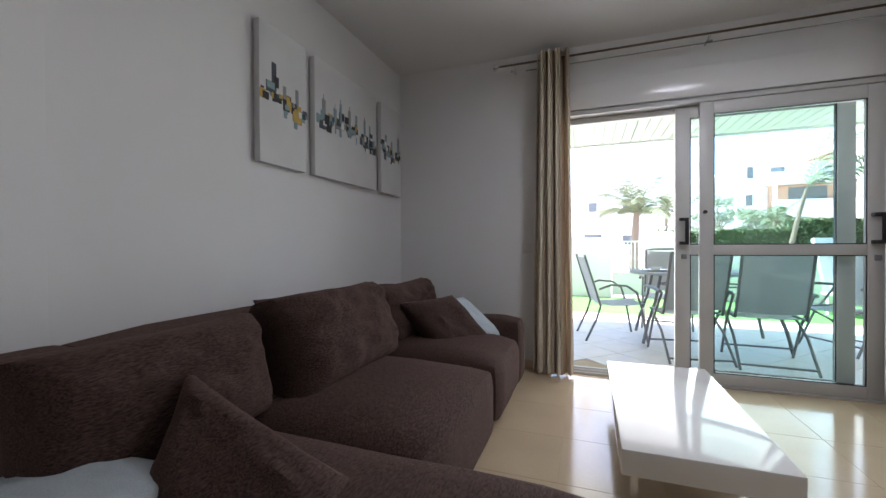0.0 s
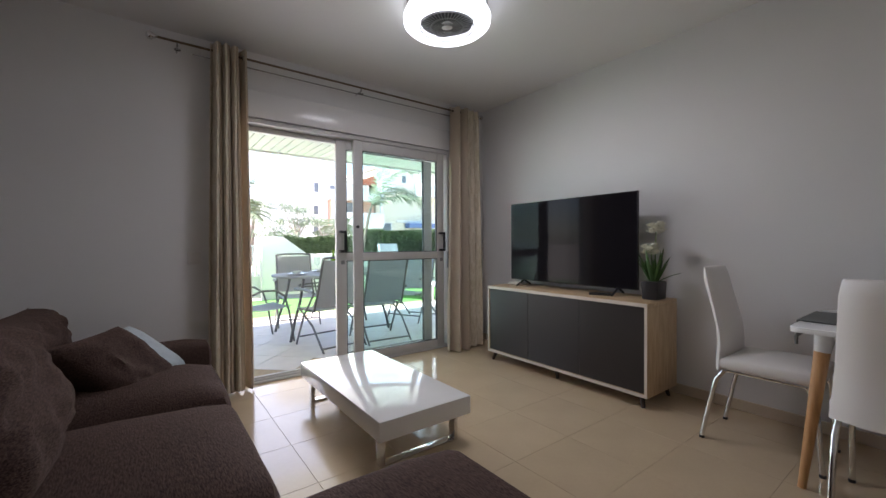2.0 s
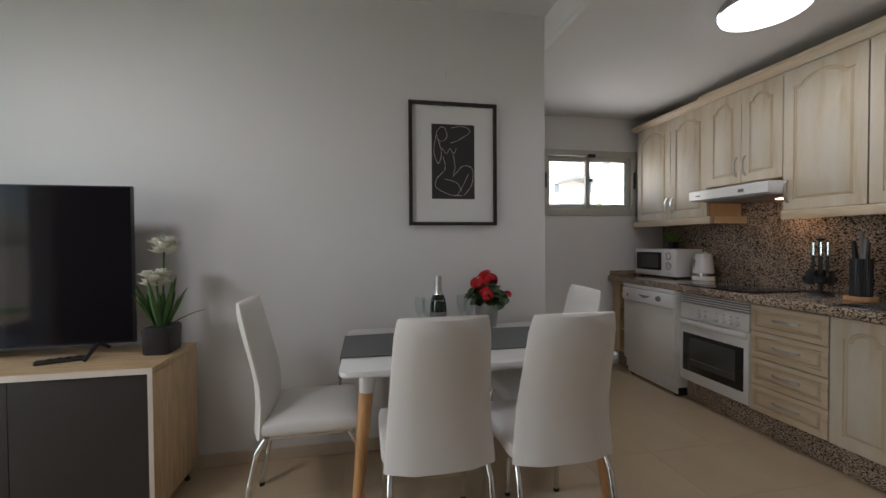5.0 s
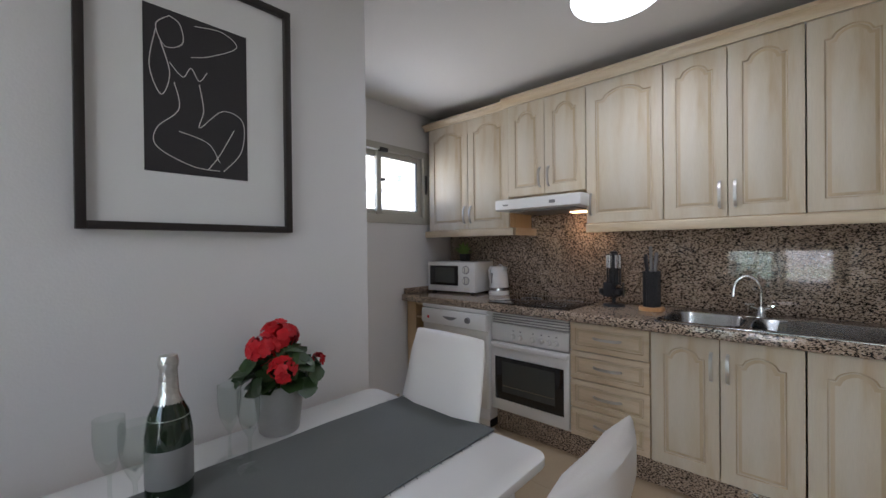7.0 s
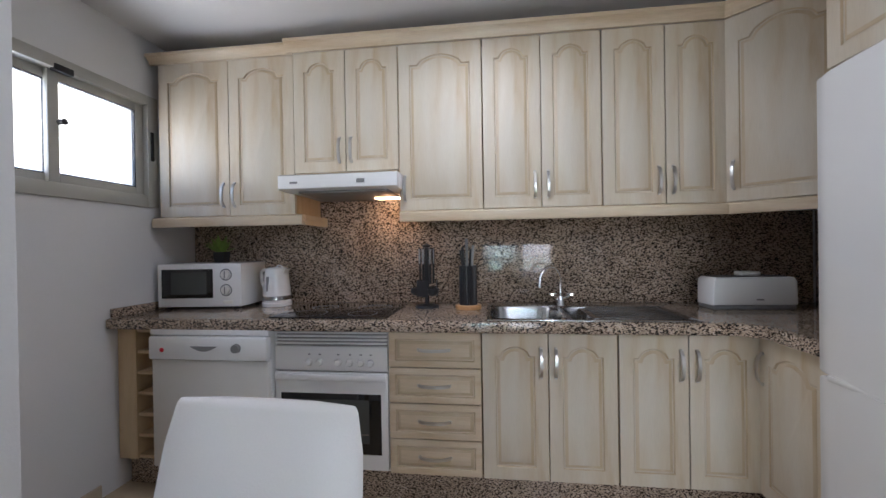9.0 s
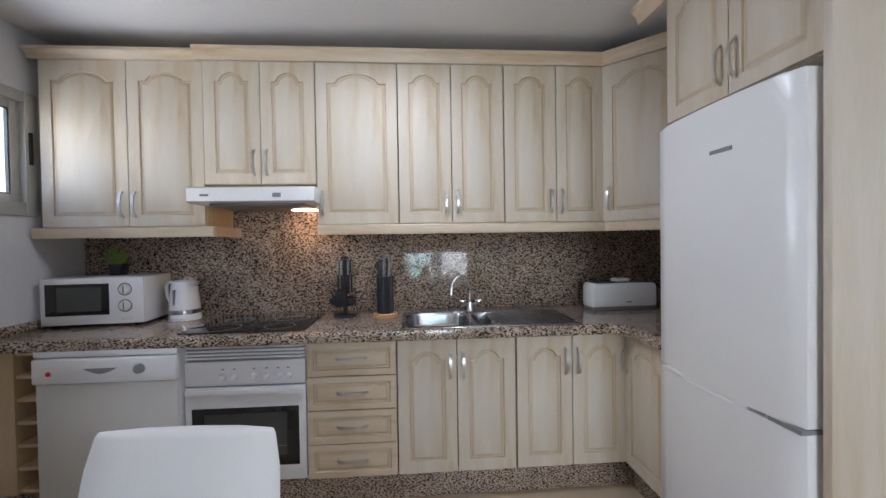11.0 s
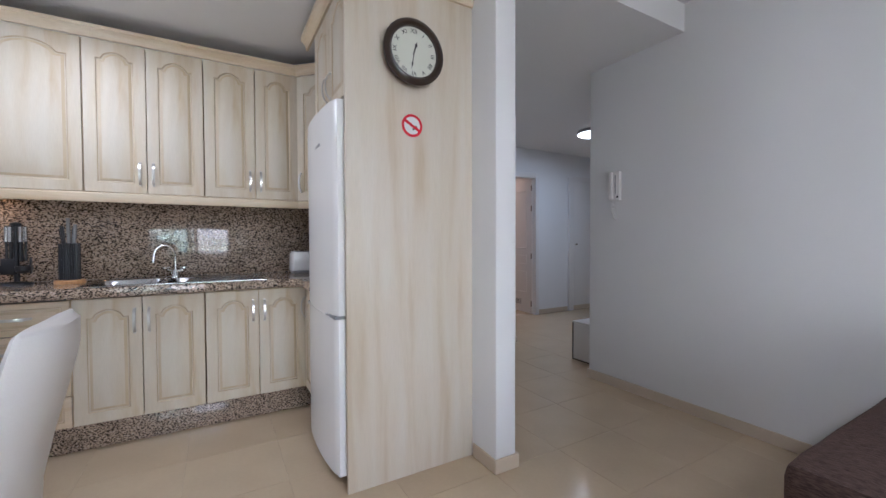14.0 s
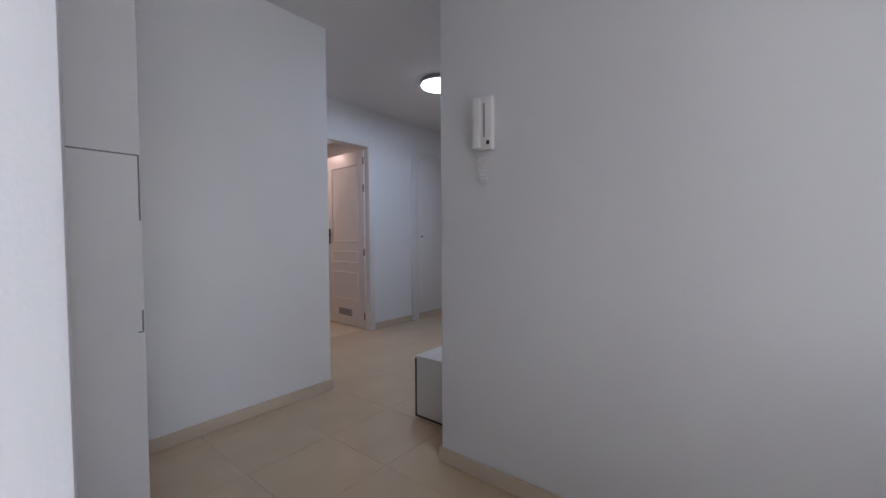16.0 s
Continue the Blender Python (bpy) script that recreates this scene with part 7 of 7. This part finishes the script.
def palm(x, y, z0, crown, lean, length, count, seed, label, thick=0.10, ways=(), limp=0.085):
    p = thing("palm_tree", pose(x, y, z0), label, "palm tree", "garden palms")
    bm = bmesh.new()
    pts = [(lean[0] * (i / 10) ** 1.5, lean[1] * (i / 10) ** 1.5, crown * i / 10) for i in range(11)]
    tube(bm, pts, [thick * (1.25 - 0.55 * i / 10) * (1 + 0.06 * (i % 2)) for i in range(11)], 12)
    part("trunk", bm, M_TRUNK, p)
    rnd = random.Random(seed)
    top = Vector(pts[-1])
    for k in range(count):
        a = 2 * math.pi * k / count + rnd.uniform(-0.25, 0.25)
        el = rnd.uniform(0.05, 1.15)
        if ways:
            a, el = ways[k]
        d = Vector((math.cos(a) * math.cos(el), math.sin(a) * math.cos(el), math.sin(el)))
        ln = length * rnd.uniform(0.8, 1.1)
        bm = bmesh.new()
        rib, q = [], top.copy()
        n = 16
        for i in range(n + 1):
            rib.append(q.copy())
            q = q + d * ln / n
            d = (d + Vector((0, 0, -limp * (0.4 + 1.3 * i / n)))).normalized()
        tube(bm, rib, [0.014 * (1 - 0.8 * i / n) * thick / 0.1 for i in range(n + 1)], 5)
        for i in range(2, n + 1):
            way = (rib[i] - rib[i - 1]).normalized()
            side = way.cross(Vector((0, 0, 1))).normalized()
            fl_ = ln * 0.33 * math.sin(math.pi * min(0.97, 0.12 + 0.85 * i / n)) ** 0.8
            for s in (-1, 1):
                for h in (0.0, 0.5):
                    base = rib[i - 1].lerp(rib[i], h)
                    tip = base + side * s * fl_ * 0.75 + way * fl_ * 0.55 + Vector((0, 0, -fl_ * rnd.uniform(0.15, 0.5)))
                    w = way * 0.016 * ln
                    midp = base.lerp(tip, 0.5) + Vector((0, 0, fl_ * 0.10))
                    v = [bm.verts.new(c) for c in (base - w * 0.5, base + w * 0.5, midp + w * 0.6, tip, midp - w * 0.6)]
                    bm.faces.new(v)
        part("frond", bm, M_PALM, p)
    return p


palm(2.2, 18.0, -0.06, 2.35, (0.1, 0.0), 1.9, 19, 3, "feathery palm tree standing beyond the gate", 0.15)
palm(3.75, 9.32, -0.03, 2.0, (0.34, 0.0), 1.75, 5, 6, "slender palm arching over the clipped hedge", 0.04, ((0.1, 1.32), (-0.1, 1.12), (0.12, 0.95), (0.0, 0.80), (-0.25, 0.62)), 0.125)
palm(5.9, 15.5, -0.06, 1.75, (0.05, 0.0), 1.15, 16, 8, "short bushy palm behind the hedge", 0.13)
palm(-2.5, 14.0, -0.06, 1.5, (0.0, 0.0), 1.3, 12, 9, "short palm beyond the white wall", 0.12)
palm(4.2, 24.0, -0.06, 3.0, (0.2, 0.0), 1.3, 14, 12, "distant slim palm among the houses", 0.11)


def garden_tree(x, y, h, r, seed, label):
    """A small open tree: forked trunk and loose clumps of leaves."""
    t = thing("garden_tree", pose(x, y, -0.06), label, "tree", "garden trees")
    rnd = random.Random(seed)
    bm = bmesh.new()
    tube(bm, [(0, 0, 0), (0.05, 0.02, h * 0.35), (0.0, 0.05, h * 0.6)], [0.09, 0.07, 0.05], 8)
    tips = []
    for k in range(9):
        a = 2 * math.pi * k / 9 + rnd.uniform(-0.3, 0.3)
        tip = (r * rnd.uniform(0.45, 1.0) * math.cos(a), r * rnd.uniform(0.4, 0.9) * math.sin(a), h * rnd.uniform(0.66, 1.0))
        tube(bm, [(0.02, 0.03, h * 0.45), (tip[0] * 0.5, tip[1] * 0.5, h * 0.66), tip], [0.04, 0.025, 0.01], 6)
        tips.append(tip)
    part("trunk", bm, M_TRUNK, t)
    verts, faces = [], []
    for tip in tips:
        size = r * rnd.uniform(0.28, 0.5)
        for k in range(120):
            p = Vector(tip) + Vector((rnd.gauss(0, size * 0.55), rnd.gauss(0, size * 0.55), rnd.gauss(0, size * 0.33)))
            u = Vector((rnd.gauss(0, 1), rnd.gauss(0, 1), rnd.gauss(0, 1))).normalized() * 0.075
            v = u.orthogonal().normalized() * 0.034
            i = len(verts)
            verts += [tuple(p - u), tuple(p + v), tuple(p + u), tuple(p - v)]
            faces.append((i, i + 1, i + 2, i + 3))
    me = bpy.data.meshes.new("crown")
    me.from_pydata(verts, [], faces)
    me.materials.append(M_TREELEAF)
    crown = new("crown", me)
    crown.parent = t
    return t


garden_tree(6.2, 22.5, 3.3, 0.9, 4, "small open tree before the white houses")
garden_tree(4.9, 21.0, 2.1, 1.2, 7, "low loose tree behind the garden hedge")
garden_tree(7.5, 21.5, 2.5, 0.8, 9, "grey-green tree beside the white house")


def house(name, x0, x1, y0, y1, h, storeys, cols, label, mat):
    """A block with framed windows on the side that faces -y."""
    hs = thing(name, pose(x0, y0, -0.06), label, "house")
    w, d = x1 - x0, y1 - y0
    part("wall", boxes((0, w, 0, d, 0, h), bevel=0.02), mat, hs)
    part("parapet", boxes((-0.15, w + 0.15, -0.15, d + 0.15, h + 0.001, h + 0.45), bevel=0.02), M_RENDERWALL, hs)
    fh = h / storeys
    for s in range(storeys):
        if s:
            z = s * fh - 0.12
            part("floor_band", boxes((-0.1, w + 0.1, -0.12, -0.001, z, z + 0.24)), M_RENDERWALL, hs)
        for c in range(cols):
            u = (c + 0.5) * w / cols
            big = (c + s) % 3 == 1
            ww, hh = (1.9, 1.9) if big else (0.95, 1.1)
            zc = s * fh + (1.25 if big else 1.55)
            rows = (u - ww / 2, u + ww / 2, zc - hh / 2, zc + hh / 2)
            fr = []
            for a, b, e, f in ((rows[0], rows[1], rows[2], rows[2] + 0.07), (rows[0], rows[1], rows[3] - 0.07, rows[3]), (rows[0], rows[0] + 0.07, rows[2] + 0.07, rows[3] - 0.07), (rows[1] - 0.07, rows[1], rows[2] + 0.07, rows[3] - 0.07)):
                fr.append((a, b, -0.05, -0.002, e, f))
            wn_ = part("window", boxes(*fr), M_RENDERWALL, hs)
            g = (rows[0] + 0.07, rows[1] - 0.07, -0.02, -0.004, rows[2] + 0.07, rows[3] - 0.07)
            part("pane", boxes(g), M_WINDARK, wn_)
            if big and s:
                r = (u - 1.5, u + 1.5, -1.1, -0.122, s * fh - 0.12, s * fh + 0.85)
                bal = [(r[0], r[1], -1.1, -0.125, r[4], r[4] + 0.15), (r[0], r[1], -1.1, -1.02, r[4] + 0.15, r[5])]
                part("balcony", boxes(*bal), M_RENDERWALL, hs)
    return hs




def opening(parent, x, z, w, h, y=0.0):
    """A framed far window on a facade that faces -y."""
    f = 0.05
    win_ = part("window", boxes((x - w / 2, x + w / 2, y - 0.05, y - 0.002, z - h / 2, z - h / 2 + f), (x - w / 2, x + w / 2, y - 0.05, y - 0.002, z + h / 2 - f, z + h / 2), (x - w / 2, x - w / 2 + f, y - 0.05, y - 0.002, z - h / 2 + f, z + h / 2 - f), (x + w / 2 - f, x + w / 2, y - 0.05, y - 0.002, z - h / 2 + f, z + h / 2 - f)), M_RENDERWALL, parent)
    part("pane", boxes((x - w / 2 + f, x + w / 2 - f, y - 0.02, y - 0.004, z - h / 2 + f, z + h / 2 - f)), M_WINDARK, win_)


# white house with a recessed porch, straight across the garden
wh = thing("white_house", pose(0, 30, -0.06), "white stepped two-storey house with a pink porch", "house")
part("wall", boxes((9.2, 14.2, 0, 9, 0, 5.95), bevel=0.02), M_RENDERWALL, wh)
part("side_wing", boxes((6.6, 9.198, 0.8, 9, 0, 5.35), bevel=0.02), M_RENDERWALL, wh, "lower white side wing")
part("parapet", boxes((9.1, 12.4, -0.12, 9.1, 5.951, 6.10), bevel=0.02), M_RENDERWALL, wh)
for x, z, w, h in ((9.87, 5.45, 0.42, 0.8), (11.25, 5.55, 0.8, 0.40), (9.82, 3.75, 0.45, 0.75), (9.82, 2.2, 0.45, 0.75), (13.3, 2.3, 1.1, 0.9)):
    opening(wh, x, z, w, h)
part("porch_roof", boxes((10.4, 14.6, -1.8, -0.002, 4.55, 5.05), bevel=0.02), M_RENDERWALL, wh, "white slab over the porch")
part("porch_wall", boxes((10.75, 14.4, -0.45, -0.004, 2.6, 4.54), bevel=0.01), M_PINKWALL, wh, "pink rendered porch wall")
# Flat dark panel; its colour stands for the shade inside the porch opening.
part("porch_opening", boxes((11.6, 13.4, -0.49, -0.452, 3.3, 4.40)), M_WINDARK, wh, "dark panel for the shaded porch opening")
part("porch_parapet", boxes((10.4, 14.6, -1.85, -1.65, 2.55, 3.55), bevel=0.02), M_RENDERWALL, wh, "white balcony parapet")
part("porch_floor", boxes((10.4, 14.6, -1.64, -0.46, 2.4, 2.6)), M_RENDERWALL, wh)
for x in (10.5, 14.4):
    part("porch_pillar", boxes((x - 0.1, x + 0.1, -1.8, -1.66, 3.551, 4.549), bevel=0.01), M_RENDERWALL, wh)
bm = bmesh.new()
prism(bm, [(12.6, 5.96), (14.7, 5.96), (14.6, 6.75)], (-0.3, 3.5), 'y')
part("roof", bm, M_ROOFTILE, wh, "red tiled roof slope")
# cream house beside it
ch_ = thing("cream_house", pose(0, 30, -0.06), "cream house with a long white balcony band", "house")
part("wall", boxes((14.8, 30.0, 0, 9, 0, 7.4), bevel=0.02), M_CREAMWALL, ch_)
part("upper_wall", boxes((18.9, 30.0, 0.6, 9, 7.401, 9.6), bevel=0.02), M_CREAMWALL, ch_)
part("parapet", boxes((14.7, 18.8, -0.1, 9.1, 7.401, 7.55), bevel=0.02), M_RENDERWALL, ch_)
part("balcony", boxes((14.75, 16.0, -1.2, -0.002, 5.3, 6.3), (18.6, 30.0, -1.2, -0.002, 5.3, 6.4), bevel=0.02), M_RENDERWALL, ch_, "long white balcony band")
part("lintel", boxes((16.7, 26.0, -0.16, -0.002, 3.0, 3.2), bevel=0.01), M_RENDERWALL, ch_)
for x, z, w, h in ((17.5, 6.75, 0.5, 0.7), (21.5, 7.1, 0.9, 1.2), (15.8, 2.6, 0.95, 0.75), (22.5, 2.4, 0.95, 0.75)):
    opening(ch_, x, z, w, h)
part("awning", boxes((17.5, 20.3, -0.9, -0.17, 2.55, 2.95), bevel=0.02), M_BLUEAWN, ch_, "folded blue awning")
house("apartment_house", -14.0, 6.0, 46.0, 54.0, 7.0, 2, 6, "white distant houses behind the palms", M_RENDERWALL)
# white building beyond the side yard, with a small gabled porch between its windows
yb = thing("apartment_building", pose(17, 0, -0.06), "white two-storey apartment building with pale blue windows", "building")
part("wall", boxes((0, 10, -24, 12, 0, 4.2), bevel=0.02), M_RENDERWALL, yb)
part("upper_wall", boxes((1.6, 10, -24, 12, 4.201, 8.4), bevel=0.02), M_CREAMWALL, yb, "set-back cream upper storey")
part("parapet", boxes((-0.12, 0.12, -24, 12, 4.201, 4.4), bevel=0.02), M_RENDERWALL, yb)
for x0, y, z, w, h, m in ((0, -3.2, 3.58, 0.85, 0.62, M_SKYPANE), (0, -6.72, 3.58, 0.85, 0.62, M_SKYPANE), (0, -7.4, 3.6, 0.34, 0.52, M_WINDARK), (0, -9.02, 3.62, 0.34, 0.52, M_WINDARK), (0, -9.72, 3.64, 0.8, 0.5, M_SKYPANE), (1.6, -10.9, 5.2, 0.5, 0.55, M_WINDARK), (1.6, -14.2, 5.2, 0.5, 0.55, M_WINDARK), (1.6, -5.0, 5.4, 0.9, 0.9, M_SKYPANE)):
    f = 0.05
    fr = part("window", boxes((x0 - 0.05, x0 - 0.002, y - w / 2, y + w / 2, z - h / 2, z - h / 2 + f), (x0 - 0.05, x0 - 0.002, y - w / 2, y + w / 2, z + h / 2 - f, z + h / 2), (x0 - 0.05, x0 - 0.002, y - w / 2, y - w / 2 + f, z - h / 2 + f, z + h / 2 - f), (x0 - 0.05, x0 - 0.002, y + w / 2 - f, y + w / 2, z - h / 2 + f, z + h / 2 - f)), M_RENDERWALL, yb)
    part("pane", boxes((x0 - 0.02, x0 - 0.004, y - w / 2 + f, y + w / 2 - f, z - h / 2 + f, z + h / 2 - f)), m, fr)
bm = bmesh.new()
prism(bm, [(-9.0, 3.80), (-8.2, 3.97), (-7.45, 3.80), (-7.45, 3.88), (-8.2, 4.06), (-9.0, 3.88)], (-0.7, -0.002), 'x')
part("porch_roof", bm, M_GREY, yb, "low grey gabled porch roof")
setting("side_yard_wall", boxes((9.3, 9.5, -9.0, 5.0, -0.06, 1.5), bevel=0.01), M_RENDERWALL, "low white wall outside the kitchen window", "wall")


# terrace furniture
def sling_chair(m, label):
    """Reclining garden chair facing +y."""
    c = thing("garden_chair", m, label, "garden chair", "terrace chairs")
    for s in (-1, 1):
        bm = bmesh.new()
        tube(bm, [(s * 0.235, 0.25, 0.40), (s * 0.24, -0.14, 0.405), (s * 0.235, -0.22, 0.60), (s * 0.23, -0.33, 0.955)], 0.012, 10)
        part("side_rail", bm, M_DARKMETAL, c)
        bm = bmesh.new()
        tube(bm, [(s * 0.265, 0.22, 0.012), (s * 0.265, 0.05, 0.33), (s * 0.262, -0.19, 0.60)], 0.011, 10)
        part("leg", bm, M_DARKMETAL, c)
        bm = bmesh.new()
        tube(bm, [(s * 0.25, 0.16, 0.40), (s * 0.25, -0.13, 0.25), (s * 0.25, -0.36, 0.012)], 0.011, 10)
        part("leg", bm, M_DARKMETAL, c)
        bm = bmesh.new()
        tube(bm, [(s * 0.28, -0.20, 0.61), (s * 0.285, 0.0, 0.625), (s * 0.285, 0.20, 0.62)], 0.015, 10)
        part("armrest", bm, M_DARKMETAL, c)
    for y, z in ((-0.33, 0.05), (0.17, 0.10)):
        bm = bmesh.new()
        tube(bm, [(-0.255, y, z), (0.255, y, z)], 0.009, 8)
        part("stretcher", bm, M_DARKMETAL, c)
    bm = bmesh.new()
    tube(bm, [(-0.23, -0.33, 0.955), (-0.12, -0.336, 0.965), (0.12, -0.336, 0.965), (0.23, -0.33, 0.955)], 0.012, 8)
    part("top_rail", bm, M_DARKMETAL, c)

    def sheet(pts):
        bm = bmesh.new()
        rows = [[bm.verts.new((x, y + 0.012 * (1 - (x / 0.225) ** 2), z - 0.010 * (1 - (x / 0.225) ** 2))) for x in (-0.225, -0.11, 0, 0.11, 0.225)] for y, z in pts]
        for a, b in zip(rows, rows[1:]):
            for i in range(4):
                bm.faces.new((a[i], a[i + 1], b[i + 1], b[i]))
        thicken(bm, 0.003)
        return bm
    part("back_sling", sheet([(-0.16, 0.45), (-0.22, 0.60), (-0.27, 0.76), (-0.325, 0.94)]), M_SLING, c, "grey mesh back sling")
    part("seat_sling", sheet([(0.25, 0.402), (0.1, 0.395), (-0.06, 0.395), (-0.14, 0.41)]), M_SLING, c, "grey mesh seat sling")
    return c


def tub_chair(m, label):
    """Stacking garden chair with looped arms, facing +y."""
    c = thing("stacking_chair", m, label, "garden chair", "terrace chairs")
    for s in (-1, 1):
        bm = bmesh.new()
        tube(bm, [(s * 0.24, -0.35, 0.012), (s * 0.24, -0.24, 0.25), (s * 0.235, -0.2, 0.38), (s * 0.235, -0.27, 0.62), (s * 0.225, -0.36, 0.92)], 0.0115, 10)
        part("back_post", bm, M_DARKMETAL, c)
        bm = bmesh.new()
        tube(bm, [(s * 0.26, 0.26, 0.012), (s * 0.26, 0.20, 0.36), (s * 0.27, 0.15, 0.53), (s * 0.275, 0.05, 0.60), (s * 0.275, -0.10, 0.61), (s * 0.255, -0.22, 0.56)], 0.0115, 10)
        part("arm_leg", bm, M_DARKMETAL, c)

    def sheet(pts):
        bm = bmesh.new()
        rows = [[bm.verts.new((x, y, z - 0.012 * (1 - (x / 0.23) ** 2))) for x in (-0.23, -0.11, 0, 0.11, 0.23)] for y, z in pts]
        for a, b in zip(rows, rows[1:]):
            for i in range(4):
                bm.faces.new((a[i], a[i + 1], b[i + 1], b[i]))
        thicken(bm, 0.003)
        return bm
    part("back_sling", sheet([(-0.2, 0.42), (-0.25, 0.58), (-0.31, 0.76), (-0.355, 0.90)]), M_SLING, c, "grey mesh back sling")
    part("seat_sling", sheet([(0.25, 0.41), (0.1, 0.39), (-0.08, 0.385), (-0.2, 0.40)]), M_SLING, c, "grey mesh seat sling")
    return c


sling_chair(pose(1.32, 4.78, TZ0, 0, 0, 8), "grey reclining garden chair with its back to the door")
sling_chair(pose(1.90, 4.74, TZ0, 0, 0, -4), "grey reclining garden chair beside the garden table")
sling_chair(pose(1.38, 6.12, TZ0, 0, 0, 172), "grey reclining garden chair across the garden table")
sling_chair(pose(2.78, 5.42, TZ0, 0, 0, 115), "grey reclining garden chair at the table's end")
tub_chair(pose(0.74, 5.32, TZ0, 0, 0, -78), "grey stacking garden chair with looped arms")
gt = thing("garden_table", pose(1.62, 5.42, TZ0), "oval garden table with grey top and tube legs", "garden table")
bm = bmesh.new()
prism(bm, [(0.72 * math.copysign(abs(math.cos(a)) ** 0.75, math.cos(a)), 0.44 * math.copysign(abs(math.sin(a)) ** 0.75, math.sin(a))) for a in [2 * math.pi * i / 40 for i in range(40)]], (0.715, 0.74), 'z', 0.006)
part("tabletop", bm, M_SLING, gt)
for sx in (-1, 1):
    for sy in (-1, 1):
        bm = bmesh.new()
        tube(bm, [(sx * 0.45, sy * 0.27, 0.715), (sx * 0.50, sy * 0.29, 0.45), (sx * 0.58, sy * 0.32, 0.2), (sx * 0.62, sy * 0.33, 0.01)], 0.016, 10)
        part("leg", bm, M_DARKMETAL, gt)
bm = bmesh.new()
tube(bm, [(0.42 * math.cos(a), 0.24 * math.sin(a), 0.60) for a in [2 * math.pi * i / 24 for i in range(24)]], 0.009, 8, True)
part("brace_ring", bm, M_DARKMETAL, gt)


def dish(x, y):
    p = thing("plate_stack", pose(x, y, TZ0 + 0.741), "white plate and bowl set on the garden table", "plate", "garden place settings")
    bm = bmesh.new()
    lathe(bm, [(0.0, 0.0), (0.07, 0.0), (0.125, 0.014), (0.125, 0.018), (0.07, 0.006), (0.0, 0.006)], 28)
    part("plate", bm, M_ENAMEL, p)
    bm = bmesh.new()
    lathe(bm, [(0.0, 0.007), (0.03, 0.007), (0.065, 0.045), (0.062, 0.045), (0.028, 0.012), (0.0, 0.012)], 24)
    part("bowl", bm, M_ENAMEL, p)


for x, y in ((1.15, 5.35), (1.5, 5.15), (1.95, 5.2), (1.55, 5.68), (2.1, 5.55)):
    dish(x, y)
bm = bmesh.new()
lathe(bm, [(0.0, 0.0), (0.037, 0.0), (0.037, 0.17), (0.013, 0.22), (0.013, 0.29), (0.0, 0.29)], 20)
single("garden_bottle", bm, M_GREENTABLE, "green wine bottle on the garden table", "bottle", pose(1.62, 5.40, TZ0 + 0.741))
for x, y in ((1.42, 5.42), (1.78, 5.36)):
    bm = bmesh.new()
    lathe(bm, [(0.0, 0.0), (0.034, 0.0), (0.03, 0.003), (0.004, 0.008), (0.004, 0.09), (0.03, 0.12), (0.037, 0.16), (0.032, 0.20), (0.031, 0.20), (0.036, 0.16), (0.029, 0.123), (0.0, 0.1)], 20)
    single("wine_glass", bm, M_CLEAR, "clear stemmed wine glass on the garden table", "glass", pose(x, y, TZ0 + 0.741), "garden glasses")
sl = thing("sun_lounger", pose(4.0, 7.95, -0.025, 0, 0, 200), "pale blue sun lounger with raised back on the turf", "sun lounger")
part("frame", boxes((-0.30, 0.30, -0.1, 1.2, 0.28, 0.32), bevel=0.01), M_RENDERWALL, sl)
bm = bmesh.new()
prism(bm, [(-0.08, 0.33), (0.0, 0.33), (-0.22, 1.12), (-0.28, 1.10)], (-0.29, 0.29), 'x', 0.01)
part("backrest", bm, M_BLUE, sl)
for x in (-0.26, 0.26):
    for y in (-0.02, 1.12):
        part("leg", boxes((x - 0.02, x + 0.02, y - 0.02, y + 0.02, 0.0, 0.28)), M_RENDERWALL, sl)

# ---- floor tiles ----


def slab_mesh(name, w, mat, t=0.006):
    bm = bmesh.new()
    box(bm, -w / 2, w / 2, -w / 2, w / 2, -t, 0.0)
    edges = [e for e in bm.edges if all(v.co.z > -1e-6 for v in e.verts)]
    bmesh.ops.bevel(bm, geom=edges, offset=0.0006, segments=1, profile=0.5, affect='EDGES')
    return finish(name, bm, mat, 20)


PITCH, JX, JY = 0.4195, 0.342, 2.725
tile_me = slab_mesh("tile", PITCH - 0.0016, M_TILE)
spots = []
for i in range(-14, 10):
    for j in range(-15, 3):
        cx, cy = JX + (i + 0.5) * PITCH, JY + (j + 0.5) * PITCH
        living = -1.35 < cx < 2.98 and -0.36 < cy < 3.95
        kitchen = 0.2 < cx < 4.05 and -1.7 < cy <= -0.36
        hall = -1.5 < cx <= 0.4 and -2.2 < cy <= -0.36
        deep = -5.3 < cx <= -1.5 and -3.2 < cy < -0.7
        if living or kitchen or hall or deep:
            spots.append((cx, cy, deep))
spots.sort(key=lambda s: (s[2], -s[1]))
for cx, cy, deep in spots[:300]:
    ob = new("tile", tile_me)
    ob.parent = floor
    ob.location = (cx, cy, 0.0)
t_me = slab_mesh("paver", 0.395, M_TERRACE)
c45 = math.cos(radians(45))
for i in range(-14, 15):
    for j in range(-14, 15):
        u, v = i * 0.40, j * 0.40
        x, y = 1.3 + (u - v) * c45, 5.5 + (u + v) * c45
        if -1.6 < x < 5.2 and 4.29 < y < 6.72:
            ob = new("paver", t_me)
            ob.parent = terrace
            ob.location = (x, y, TZ0)
            ob.rotation_euler = (0, 0, radians(45))
